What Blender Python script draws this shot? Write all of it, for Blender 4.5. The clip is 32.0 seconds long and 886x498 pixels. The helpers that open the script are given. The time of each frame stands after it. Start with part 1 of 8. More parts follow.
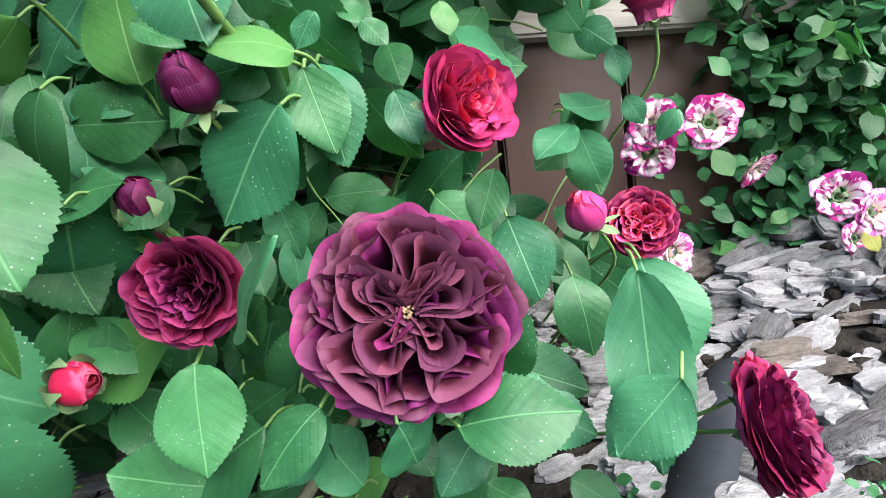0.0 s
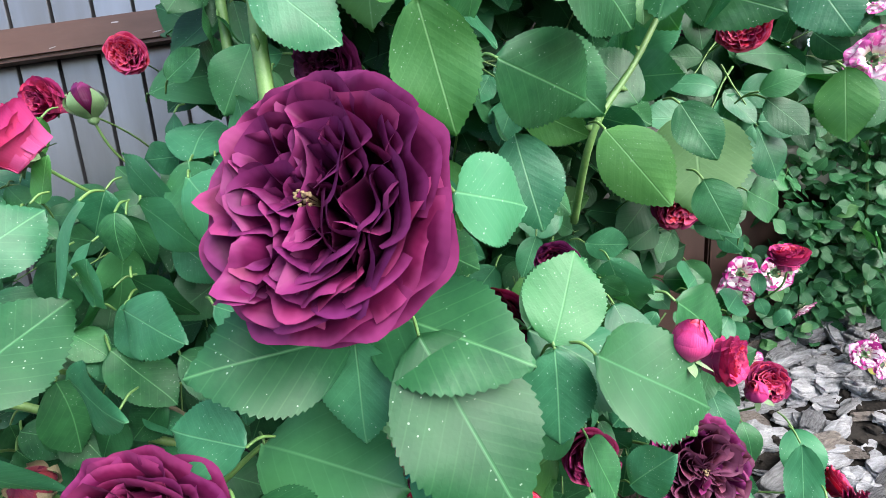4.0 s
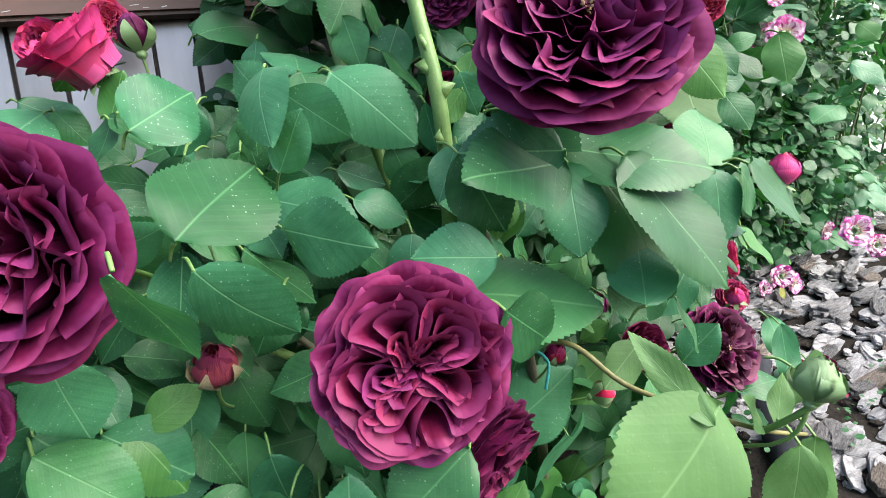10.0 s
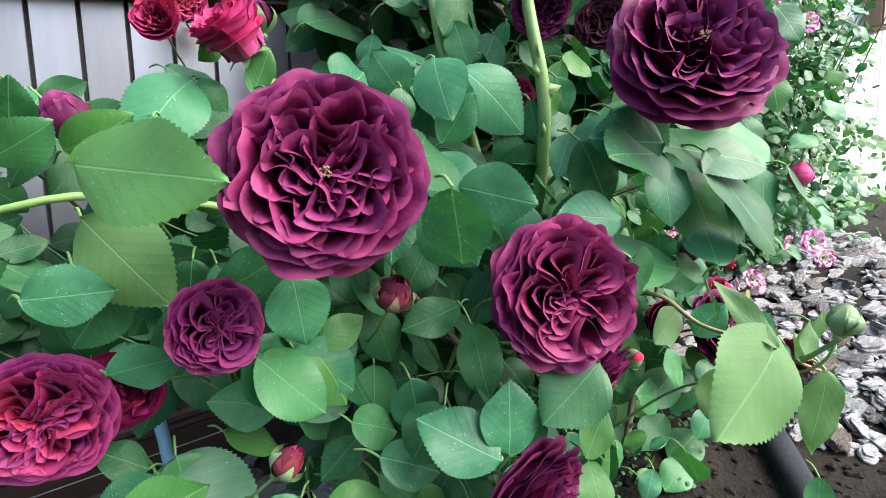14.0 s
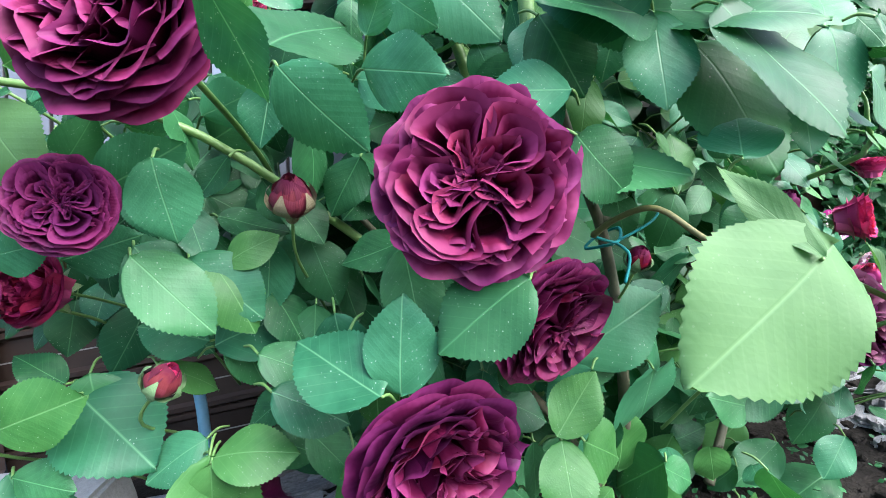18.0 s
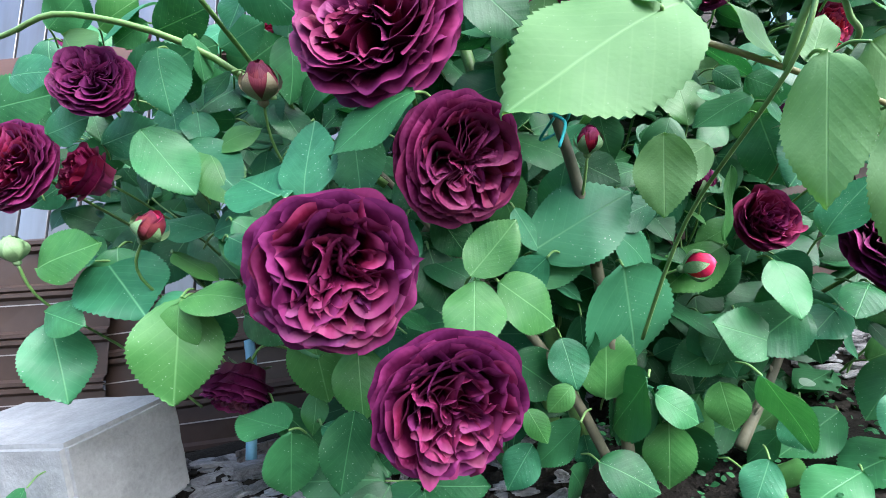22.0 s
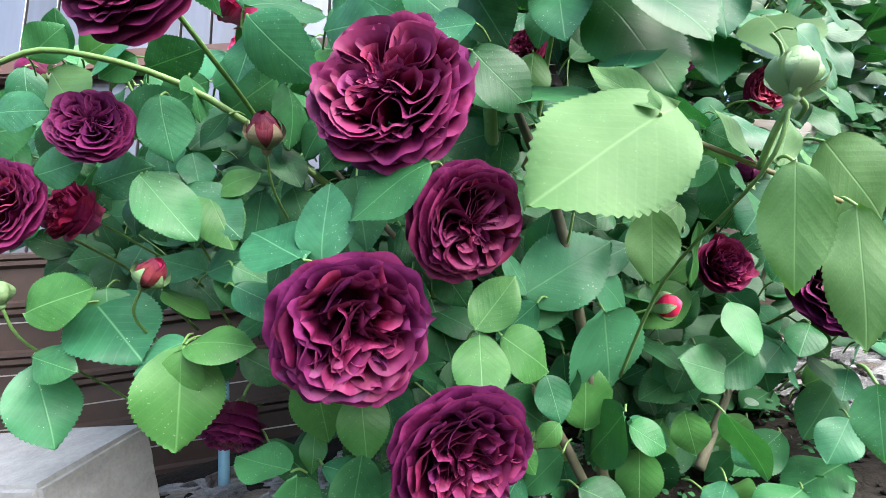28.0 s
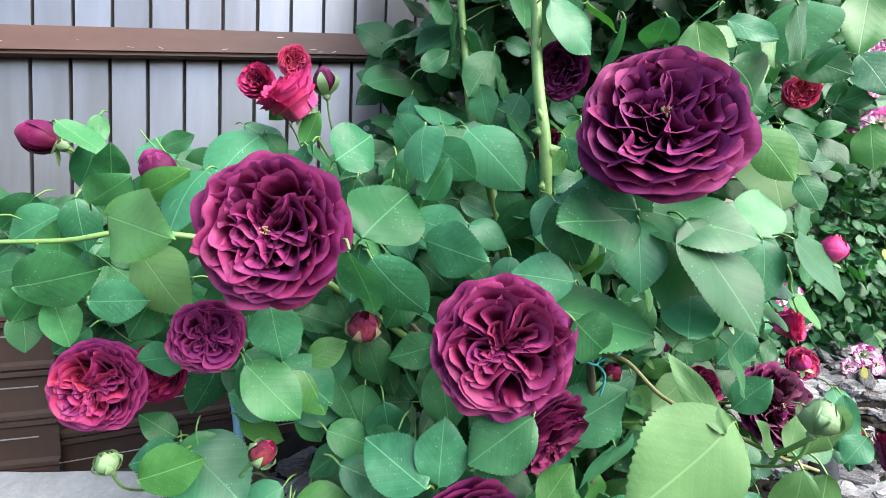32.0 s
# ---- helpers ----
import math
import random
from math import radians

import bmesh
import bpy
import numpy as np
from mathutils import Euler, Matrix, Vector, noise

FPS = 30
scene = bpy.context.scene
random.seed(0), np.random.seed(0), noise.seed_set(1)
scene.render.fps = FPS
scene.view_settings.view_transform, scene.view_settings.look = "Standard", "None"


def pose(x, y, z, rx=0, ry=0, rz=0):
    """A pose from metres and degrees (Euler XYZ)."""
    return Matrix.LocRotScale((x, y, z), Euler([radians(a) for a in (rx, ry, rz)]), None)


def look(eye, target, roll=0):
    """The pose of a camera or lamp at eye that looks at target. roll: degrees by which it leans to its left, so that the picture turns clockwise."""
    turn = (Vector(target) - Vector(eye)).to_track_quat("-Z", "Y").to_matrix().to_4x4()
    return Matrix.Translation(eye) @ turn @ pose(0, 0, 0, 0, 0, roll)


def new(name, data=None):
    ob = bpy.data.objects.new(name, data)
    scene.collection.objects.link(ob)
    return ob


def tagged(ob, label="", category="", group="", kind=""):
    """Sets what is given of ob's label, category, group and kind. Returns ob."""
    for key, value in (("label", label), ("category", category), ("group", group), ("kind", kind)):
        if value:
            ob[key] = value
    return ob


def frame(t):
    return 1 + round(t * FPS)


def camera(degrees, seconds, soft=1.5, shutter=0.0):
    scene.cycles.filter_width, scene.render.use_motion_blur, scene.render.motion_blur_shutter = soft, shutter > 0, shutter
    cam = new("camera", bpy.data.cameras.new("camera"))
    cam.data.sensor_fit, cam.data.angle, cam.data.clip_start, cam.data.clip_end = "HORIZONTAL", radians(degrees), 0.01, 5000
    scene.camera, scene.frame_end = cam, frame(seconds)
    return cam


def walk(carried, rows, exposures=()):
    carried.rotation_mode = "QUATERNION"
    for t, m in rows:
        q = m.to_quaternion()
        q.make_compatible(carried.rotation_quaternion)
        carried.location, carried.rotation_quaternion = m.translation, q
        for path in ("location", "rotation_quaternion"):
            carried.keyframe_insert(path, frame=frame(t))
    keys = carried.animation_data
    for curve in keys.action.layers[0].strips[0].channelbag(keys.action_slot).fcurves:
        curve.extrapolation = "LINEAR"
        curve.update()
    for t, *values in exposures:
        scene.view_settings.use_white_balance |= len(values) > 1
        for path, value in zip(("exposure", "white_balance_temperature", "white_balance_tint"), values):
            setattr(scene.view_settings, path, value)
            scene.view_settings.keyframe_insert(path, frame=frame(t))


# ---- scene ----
cam = camera(84.23, 32.0, 0.7)
PATH = [
    (0.0, -0.0119, -0.0132, 0.4434, 83.23, 6.56, 2.01),
    (0.5, -0.0132, -0.0313, 0.4568, 82.41, 7.09, 2.35),
    (1.0, -0.0025, -0.0504, 0.4698, 81.47, 7.64, 3.30),
    (1.5, -0.0065, -0.0639, 0.4959, 79.17, 8.04, 2.87),
    (2.0, -0.0256, -0.0836, 0.5307, 77.84, 8.39, 2.41),
    (2.5, -0.0630, -0.0975, 0.5521, 78.11, 7.61, 1.53),
    (3.0, -0.1096, -0.1182, 0.5778, 78.25, 6.06, 0.94),
    (3.5, -0.1635, -0.1346, 0.6155, 77.67, 4.78, -0.43),
    (4.0, -0.2203, -0.1423, 0.6400, 77.68, 3.68, -3.63),
    (4.5, -0.2599, -0.1414, 0.6440, 78.14, 2.70, -7.57),
    (6.5, -0.2962, -0.1479, 0.6329, 81.97, 3.55, -17.96),
    (7.0, -0.3019, -0.1498, 0.6282, 82.47, 4.40, -19.01),
    (7.5, -0.3129, -0.1502, 0.6184, 83.12, 4.74, -19.93),
    (8.0, -0.3283, -0.1485, 0.6077, 83.60, 5.04, -20.70),
    (8.5, -0.3464, -0.1497, 0.5960, 83.93, 5.15, -20.97),
    (9.0, -0.3581, -0.1516, 0.5798, 83.94, 5.14, -20.40),
    (9.5, -0.3690, -0.1510, 0.5637, 83.73, 5.40, -20.04),
    (10.0, -0.3833, -0.1563, 0.5591, 83.03, 5.16, -19.45),
    (10.5, -0.4052, -0.1596, 0.5610, 82.01, 4.06, -19.29),
    (11.0, -0.4275, -0.1628, 0.5643, 81.40, 3.36, -19.69),
    (11.5, -0.4497, -0.1644, 0.5722, 81.33, 2.91, -20.90),
    (12.0, -0.4779, -0.1561, 0.5834, 80.94, 2.18, -22.52),
    (12.5, -0.4832, -0.1476, 0.5802, 81.54, 1.94, -23.74),
    (13.0, -0.5019, -0.1608, 0.5764, 82.63, 1.30, -24.97),
    (13.5, -0.5066, -0.1687, 0.5627, 83.63, 1.25, -25.53),
    (14.0, -0.5029, -0.1716, 0.5419, 84.06, 1.37, -25.50),
    (14.5, -0.5001, -0.1625, 0.5188, 84.52, 1.96, -24.44),
    (16.5, -0.4464, -0.1471, 0.4850, 87.11, 3.86, -15.47),
    (17.0, -0.4160, -0.1495, 0.4893, 87.26, 3.65, -12.37),
    (17.5, -0.3926, -0.1555, 0.4797, 88.63, 2.75, -9.67),
    (18.0, -0.3772, -0.1596, 0.4650, 89.77, 2.28, -7.92),
    (18.5, -0.3536, -0.1624, 0.4596, 90.24, 1.95, -5.76),
    (19.0, -0.3320, -0.1621, 0.4466, 90.53, 1.79, -4.42),
    (19.5, -0.3148, -0.1585, 0.4241, 91.66, 1.40, -3.04),
    (20.0, -0.3028, -0.1537, 0.4028, 93.22, 1.15, -0.74),
    (20.5, -0.2949, -0.1564, 0.3826, 94.85, 1.13, 1.70),
    (21.0, -0.2953, -0.1596, 0.3574, 97.14, 0.82, 3.03),
    (21.5, -0.2901, -0.1653, 0.3532, 98.23, 0.80, 4.62),
    (22.0, -0.2864, -0.1681, 0.3481, 100.02, 0.53, 5.99),
    (22.5, -0.2840, -0.1633, 0.3302, 102.38, 0.06, 6.82),
    (23.0, -0.2746, -0.1574, 0.3107, 104.73, 0.63, 8.41),
    (23.5, -0.2746, -0.1543, 0.2996, 106.30, 1.01, 9.01),
    (24.0, -0.2769, -0.1451, 0.2861, 107.64, 1.43, 9.30),
    (24.5, -0.2759, -0.1381, 0.2851, 108.01, 1.59, 9.33),
    (25.0, -0.2811, -0.1390, 0.2912, 107.98, 1.77, 8.46),
    (25.5, -0.2816, -0.1426, 0.2966, 107.54, 2.43, 7.30),
    (27.5, -0.3003, -0.1831, 0.3511, 102.06, 1.35, 1.79),
    (28.0, -0.3123, -0.1910, 0.3735, 99.83, 0.92, 0.24),
    (28.5, -0.3290, -0.1981, 0.4019, 97.33, 0.40, -1.89),
    (29.0, -0.3418, -0.2082, 0.4258, 95.39, -0.22, -3.38),
    (29.5, -0.3562, -0.2141, 0.4464, 93.85, -1.04, -4.74),
    (30.0, -0.3740, -0.2182, 0.4714, 91.93, -1.67, -6.27),
    (30.5, -0.3888, -0.2202, 0.4869, 91.53, -2.33, -7.14),
    (31.0, -0.4085, -0.2250, 0.5065, 90.12, -2.82, -8.46),
    (31.5, -0.4081, -0.2298, 0.5399, 87.61, -2.96, -8.44),
    (32.0, -0.4173, -0.2353, 0.5618, 86.43, -2.46, -9.21),
]
walk(cam, [(t, pose(x, y, z, rx, ry, rz)) for t, x, y, z, rx, ry, rz in PATH],
     [(0.0, 1.85, 6350, 10), (2.0, 1.80, 6500, 10), (3.0, 1.68, 6400, 10), (4.0, 1.68, 6250, 10), (8.0, 1.46, 6750, 10), (11.0, 1.83, 6600, 10), (14.0, 1.82, 6550, 10), (17.0, 2.02, 6100, 10),
      (20.0, 2.03, 5650, 10), (23.0, 2.18, 5950, 10), (25.0, 2.38, 6250, 10), (28.0, 2.09, 6350, 10), (32.0, 1.93, 6350, 10)])

# ---- daylight: a bright shaded garden under high cloud ----
world = bpy.data.worlds.new("sky")
scene.world = world
world.use_nodes = True
sky = world.node_tree.nodes.new("ShaderNodeTexSky")
sky.sky_type, sky.sun_disc = "NISHITA", False
sky.sun_elevation, sky.sun_rotation = radians(43), radians(133)
sky.air_density, sky.dust_density = 1.0, 3.0
world.node_tree.links.new(sky.outputs[0], world.node_tree.nodes["Background"].inputs[0])
world.node_tree.nodes["Background"].inputs[1].default_value = 0.14
sun = new("sun", bpy.data.lights.new("sun", "SUN"))
sun.data.energy, sun.data.angle, sun.data.color = 2.55, radians(58), (1.0, 0.97, 0.93)
sun.matrix_basis = look((2.6, -2.9, 3.8), (0, 0, 0))
scene.view_settings.exposure = 1.75

# ---- materials ----
def material(name):
    m = bpy.data.materials.new(name)
    m.use_nodes = True
    return m, m.node_tree.nodes, m.node_tree.links, m.node_tree.nodes["Principled BSDF"]


def ramp(nodes, *stops):
    r = nodes.new("ShaderNodeValToRGB")
    els = r.color_ramp.elements
    while len(els) < len(stops):
        els.new(0.5)
    for e, (p, c) in zip(els, stops):
        e.position, e.color = p, (*c, 1)
    return r


def mix(nodes, links, kind, fac, a, b):
    n = nodes.new("ShaderNodeMix")
    n.data_type, n.blend_type = "RGBA", kind
    for key, v in ((0, fac), (6, a), (7, b)):
        if hasattr(v, "is_linked"):
            links.new(v, n.inputs[key])
        else:
            n.inputs[key].default_value = v if key == 0 else (*v, 1)
    return n.outputs[2]


def noise_tex(nodes, links, coord, scale, detail=4.0, rough=0.55):
    n = nodes.new("ShaderNodeTexNoise")
    n.inputs["Scale"].default_value, n.inputs["Detail"].default_value, n.inputs["Roughness"].default_value = scale, detail, rough
    links.new(coord, n.inputs["Vector"])
    return n


def calc(nodes, links, op, a, b=0.0, clamp=False):
    n = nodes.new("ShaderNodeMath")
    n.operation, n.use_clamp = op, clamp
    for k, v in enumerate((a, b)):
        if hasattr(v, "is_linked"):
            links.new(v, n.inputs[k])
        else:
            n.inputs[k].default_value = v
    return n.outputs[0]


def bump(nodes, links, bsdf, height, strength, distance):
    b = nodes.new("ShaderNodeBump")
    b.inputs["Strength"].default_value, b.inputs["Distance"].default_value = strength, distance
    links.new(height, b.inputs["Height"])
    links.new(b.outputs[0], bsdf.inputs["Normal"])


def petal_material(name, heart, body, rim, velvet=0.35, rough=0.55, stripes=None):
    """Velvety petal: colour runs from the claw over the body to the rim, with fine veins and a tint of its own."""
    m, nodes, links, bsdf = material(name)
    uv = nodes.new("ShaderNodeUVMap")
    sep = nodes.new("ShaderNodeSeparateXYZ")
    links.new(uv.outputs[0], sep.inputs[0])
    obj = nodes.new("ShaderNodeTexCoord").outputs["Object"]
    patch = noise_tex(nodes, links, obj, 2.6, 3)
    along = calc(nodes, links, "ADD", sep.outputs["Y"], calc(nodes, links, "MULTIPLY", calc(nodes, links, "SUBTRACT", patch.outputs["Fac"], 0.5), 0.45))
    col = ramp(nodes, (0.0, heart), (0.55, body), (0.86, body), (0.97, rim))
    links.new(along, col.inputs[0])
    out = col.outputs[0]
    veins = nodes.new("ShaderNodeTexWave")
    veins.inputs["Scale"].default_value, veins.inputs["Distortion"].default_value, veins.inputs["Detail"].default_value = 5, 5.0, 3
    links.new(uv.outputs[0], veins.inputs["Vector"])
    if stripes:
        streak = nodes.new("ShaderNodeMapping")
        streak.inputs["Scale"].default_value = (1.5, 0.3, 1)
        links.new(uv.outputs[0], streak.inputs[0])
        rnd = nodes.new("ShaderNodeObjectInfo")
        shift = nodes.new("ShaderNodeVectorMath")
        links.new(streak.outputs[0], shift.inputs[0])
        links.new(rnd.outputs["Random"], shift.inputs[1])
        n = noise_tex(nodes, links, shift.outputs[0], 1.6, 4, 0.6)
        mask = ramp(nodes, (0.54, (0, 0, 0)), (0.60, (1, 1, 1)))
        links.new(calc(nodes, links, "ADD", n.outputs["Fac"], calc(nodes, links, "MULTIPLY", sep.outputs["Y"], 0.1)), mask.inputs[0])
        out = mix(nodes, links, "MIX", mask.outputs[0], out, stripes)
    out = mix(nodes, links, "MULTIPLY", calc(nodes, links, "MULTIPLY", veins.outputs["Fac"], 0.10), out, (0.6, 0.5, 0.6))
    rnd = nodes.new("ShaderNodeObjectInfo")
    hue = nodes.new("ShaderNodeHueSaturation")
    links.new(calc(nodes, links, "ADD", calc(nodes, links, "MULTIPLY", rnd.outputs["Random"], 0.03), 0.485), hue.inputs["Hue"])
    links.new(calc(nodes, links, "ADD", calc(nodes, links, "MULTIPLY", rnd.outputs["Random"], 0.45), 0.78), hue.inputs["Value"])
    links.new(out, hue.inputs["Color"])
    links.new(hue.outputs[0], bsdf.inputs["Base Color"])
    bsdf.inputs["Roughness"].default_value = rough
    bsdf.inputs["Specular IOR Level"].default_value = 0.16
    bsdf.inputs["Sheen Weight"].default_value = velvet
    bsdf.inputs["Sheen Roughness"].default_value = 0.4
    bsdf.inputs["Sheen Tint"].default_value = (min(1, rim[0] * 2.2 + 0.2), min(1, rim[1] * 2 + 0.12), min(1, rim[2] * 2.2 + 0.25), 1)
    bump(nodes, links, bsdf, calc(nodes, links, "ADD", patch.outputs["Fac"], calc(nodes, links, "MULTIPLY", veins.outputs["Fac"], 0.12)), 0.3, 0.001)
    thin = nodes.new("ShaderNodeBsdfTranslucent")
    links.new(hue.outputs[0], thin.inputs[0])
    both = nodes.new("ShaderNodeMixShader")
    both.inputs[0].default_value = 0.07
    links.new(bsdf.outputs[0], both.inputs[1])
    links.new(thin.outputs[0], both.inputs[2])
    links.new(both.outputs[0], nodes["Material Output"].inputs[0])
    return m


def leaf_material(name, dark, light, vein, gloss=0.38, specks=0.6, thin_part=0.22):
    """Rose leaf: pale midrib and side veins, mottled blade, dried white spray specks, waxy gloss."""
    m, nodes, links, bsdf = material(name)
    uv = nodes.new("ShaderNodeUVMap")
    sep = nodes.new("ShaderNodeSeparateXYZ")
    links.new(uv.outputs[0], sep.inputs[0])
    tex = nodes.new("ShaderNodeTexCoord")
    rnd = nodes.new("ShaderNodeObjectInfo")
    isl = nodes.new("ShaderNodeNewGeometry")
    own = calc(nodes, links, "FRACT", calc(nodes, links, "ADD", rnd.outputs["Random"], isl.outputs["Random Per Island"]))
    shift = nodes.new("ShaderNodeVectorMath")
    scl = nodes.new("ShaderNodeVectorMath")
    scl.operation = "SCALE"
    links.new(rnd.outputs["Location"], scl.inputs[0])
    scl.inputs["Scale"].default_value = 37.0
    links.new(tex.outputs["Object"], shift.inputs[0])
    links.new(scl.outputs[0], shift.inputs[1])
    pos = shift.outputs[0]
    mott = noise_tex(nodes, links, pos, 5, 4)
    col = ramp(nodes, (0.3, dark), (0.7, light))
    links.new(calc(nodes, links, "ADD", calc(nodes, links, "MULTIPLY", mott.outputs["Fac"], 0.55), calc(nodes, links, "MULTIPLY", own, 0.45)), col.inputs[0])
    # midrib and herringbone side veins in the blade's own coordinates
    off = calc(nodes, links, "ABSOLUTE", calc(nodes, links, "SUBTRACT", sep.outputs["X"], 0.5))
    rib = calc(nodes, links, "SUBTRACT", 1.0, calc(nodes, links, "MULTIPLY", off, 60), True)
    slant = calc(nodes, links, "SUBTRACT", sep.outputs["Y"], calc(nodes, links, "MULTIPLY", off, 0.75))
    saw = calc(nodes, links, "ABSOLUTE", calc(nodes, links, "SUBTRACT", calc(nodes, links, "FRACT", calc(nodes, links, "MULTIPLY", slant, 8.0)), 0.5))
    side = calc(nodes, links, "SUBTRACT", 1.0, calc(nodes, links, "MULTIPLY", saw, 14), True)
    lines = calc(nodes, links, "MAXIMUM", calc(nodes, links, "MULTIPLY", rib, 0.60), calc(nodes, links, "MULTIPLY", side, 0.11))
    out = mix(nodes, links, "MIX", lines, col.outputs[0], vein)
    dots = nodes.new("ShaderNodeTexVoronoi")
    dots.inputs["Scale"].default_value = 23
    links.new(pos, dots.inputs["Vector"])
    where = noise_tex(nodes, links, pos, 2.2, 2)
    spot = calc(nodes, links, "MULTIPLY", calc(nodes, links, "LESS_THAN", dots.outputs["Distance"], calc(nodes, links, "MULTIPLY", mott.outputs["Fac"], 0.235)), calc(nodes, links, "GREATER_THAN", where.outputs["Fac"], 0.50))
    out = mix(nodes, links, "MIX", calc(nodes, links, "MULTIPLY", spot, specks * 0.7), out, (0.50, 0.60, 0.53))
    links.new(out, bsdf.inputs["Base Color"])
    bsdf.inputs["Roughness"].default_value = gloss
    bsdf.inputs["Specular IOR Level"].default_value = 0.32
    quilt = calc(nodes, links, "ADD", calc(nodes, links, "MULTIPLY", calc(nodes, links, "MULTIPLY", saw, saw), 0.7), calc(nodes, links, "MULTIPLY", mott.outputs["Fac"], 0.6))
    # fine net of veinlets between the side veins
    net = nodes.new("ShaderNodeTexVoronoi")
    net.feature = "DISTANCE_TO_EDGE"
    net.inputs["Scale"].default_value = 26
    links.new(pos, net.inputs["Vector"])
    cells = calc(nodes, links, "MULTIPLY", net.outputs["Distance"], 2.2, True)
    bump(nodes, links, bsdf, calc(nodes, links, "ADD", quilt, calc(nodes, links, "SUBTRACT", calc(nodes, links, "MULTIPLY", cells, 0.10), calc(nodes, links, "MULTIPLY", rib, 0.6))), 0.30, 0.001)
    gl = calc(nodes, links, "ADD", calc(nodes, links, "MULTIPLY", where.outputs["Fac"], 0.30), gloss - 0.09)
    links.new(gl, bsdf.inputs["Roughness"])
    thin = nodes.new("ShaderNodeBsdfTranslucent")
    links.new(mix(nodes, links, "MULTIPLY", 1.0, out, (1.0, 1.25, 0.5)), thin.inputs[0])
    both = nodes.new("ShaderNodeMixShader")
    both.inputs[0].default_value = thin_part
    links.new(bsdf.outputs[0], both.inputs[1])
    links.new(thin.outputs[0], both.inputs[2])
    links.new(both.outputs[0], nodes["Material Output"].inputs[0])
    return m


def plain_material(name, a, b, scale, rough=0.7, metal=0.0, relief=0.3, depth=0.002, stretch=(1, 1, 1), coat=0.0, shine=0.5):
    m, nodes, links, bsdf = material(name)
    tex = nodes.new("ShaderNodeTexCoord")
    mp = nodes.new("ShaderNodeMapping")
    mp.inputs["Scale"].default_value = stretch
    rnd = nodes.new("ShaderNodeObjectInfo")
    links.new(tex.outputs["Object"], mp.inputs[0])
    links.new(rnd.outputs["Random"], mp.inputs["Location"])
    big = noise_tex(nodes, links, mp.outputs[0], scale, 6, 0.65)
    small = noise_tex(nodes, links, mp.outputs[0], scale * 9, 4, 0.6)
    col = ramp(nodes, (0.3, a), (0.7, b))
    blend = calc(nodes, links, "ADD", calc(nodes, links, "MULTIPLY", big.outputs["Fac"], 0.65), calc(nodes, links, "MULTIPLY", small.outputs["Fac"], 0.35))
    links.new(calc(nodes, links, "ADD", blend, calc(nodes, links, "MULTIPLY", calc(nodes, links, "SUBTRACT", rnd.outputs["Random"], 0.5), 0.2)), col.inputs[0])
    links.new(col.outputs[0], bsdf.inputs["Base Color"])
    bsdf.inputs["Roughness"].default_value, bsdf.inputs["Metallic"].default_value = rough, metal
    bsdf.inputs["Coat Weight"].default_value = coat
    bsdf.inputs["Specular IOR Level"].default_value = shine
    bump(nodes, links, bsdf, blend, relief, depth)
    return m


# dark petals: purple rims, lightened further with the highlight of their curled edges
PETAL_DARK = petal_material("petal_dark_purple", (0.040, 0.002, 0.016), (0.068, 0.004, 0.036), (0.150, 0.018, 0.092), 0.03)
PETAL_MAGENTA = petal_material("petal_magenta", (0.055, 0.003, 0.018), (0.106, 0.006, 0.047), (0.200, 0.026, 0.108), 0.03)
PETAL_CRIMSON = petal_material("petal_crimson", (0.13, 0.003, 0.014), (0.17, 0.005, 0.030), (0.25, 0.024, 0.09), 0.08)
PETAL_RED = petal_material("petal_red", (0.34, 0.006, 0.022), (0.52, 0.016, 0.066), (0.64, 0.09, 0.20), 0.05)
PETAL_PINK = petal_material("petal_pink_back", (0.54, 0.09, 0.24), (0.50, 0.046, 0.17), (0.38, 0.022, 0.10), 0.1)
PETAL_ROSY = petal_material("petal_rosy", (0.075, 0.002, 0.014), (0.112, 0.005, 0.034), (0.185, 0.022, 0.082), 0.03)
PETAL_FLUSH = petal_material("petal_flushed_pink", (0.34, 0.05, 0.15), (0.27, 0.018, 0.085), (0.17, 0.008, 0.045), 0.03)
PETAL_DULL = petal_material("petal_dull_red", (0.16, 0.05, 0.05), (0.13, 0.022, 0.035), (0.10, 0.010, 0.03), 0.1)
PETAL_AGED = petal_material("petal_aged", (0.030, 0.007, 0.008), (0.050, 0.008, 0.018), (0.118, 0.032, 0.066), 0.03)
PETAL_STRIPED = petal_material("petal_striped", (0.75, 0.62, 0.5), (0.80, 0.70, 0.74), (0.62, 0.25, 0.48), 0.1, 0.6, (0.33, 0.015, 0.16))
PETAL_PALE = petal_material("petal_striped_pale", (0.8, 0.7, 0.5), (0.82, 0.66, 0.74), (0.70, 0.30, 0.52), 0.1, 0.6, (0.50, 0.08, 0.30))
STAMEN = plain_material("stamen_straw", (0.16, 0.10, 0.05), (0.34, 0.25, 0.14), 200, 0.8)
LEAF = leaf_material("leaf_green", (0.018, 0.092, 0.033), (0.046, 0.178, 0.064), (0.13, 0.34, 0.14))
# for old dark leaves, and for inner leaves with shade put into their colour
LEAF_DARK = leaf_material("leaf_old_and_shaded", (0.011, 0.068, 0.023), (0.026, 0.112, 0.040), (0.08, 0.24, 0.10), 0.42, 0.5)
LEAF_FRESH = leaf_material("leaf_fresh_green", (0.038, 0.145, 0.033), (0.074, 0.21, 0.056), (0.17, 0.36, 0.14), 0.38, 0.4)
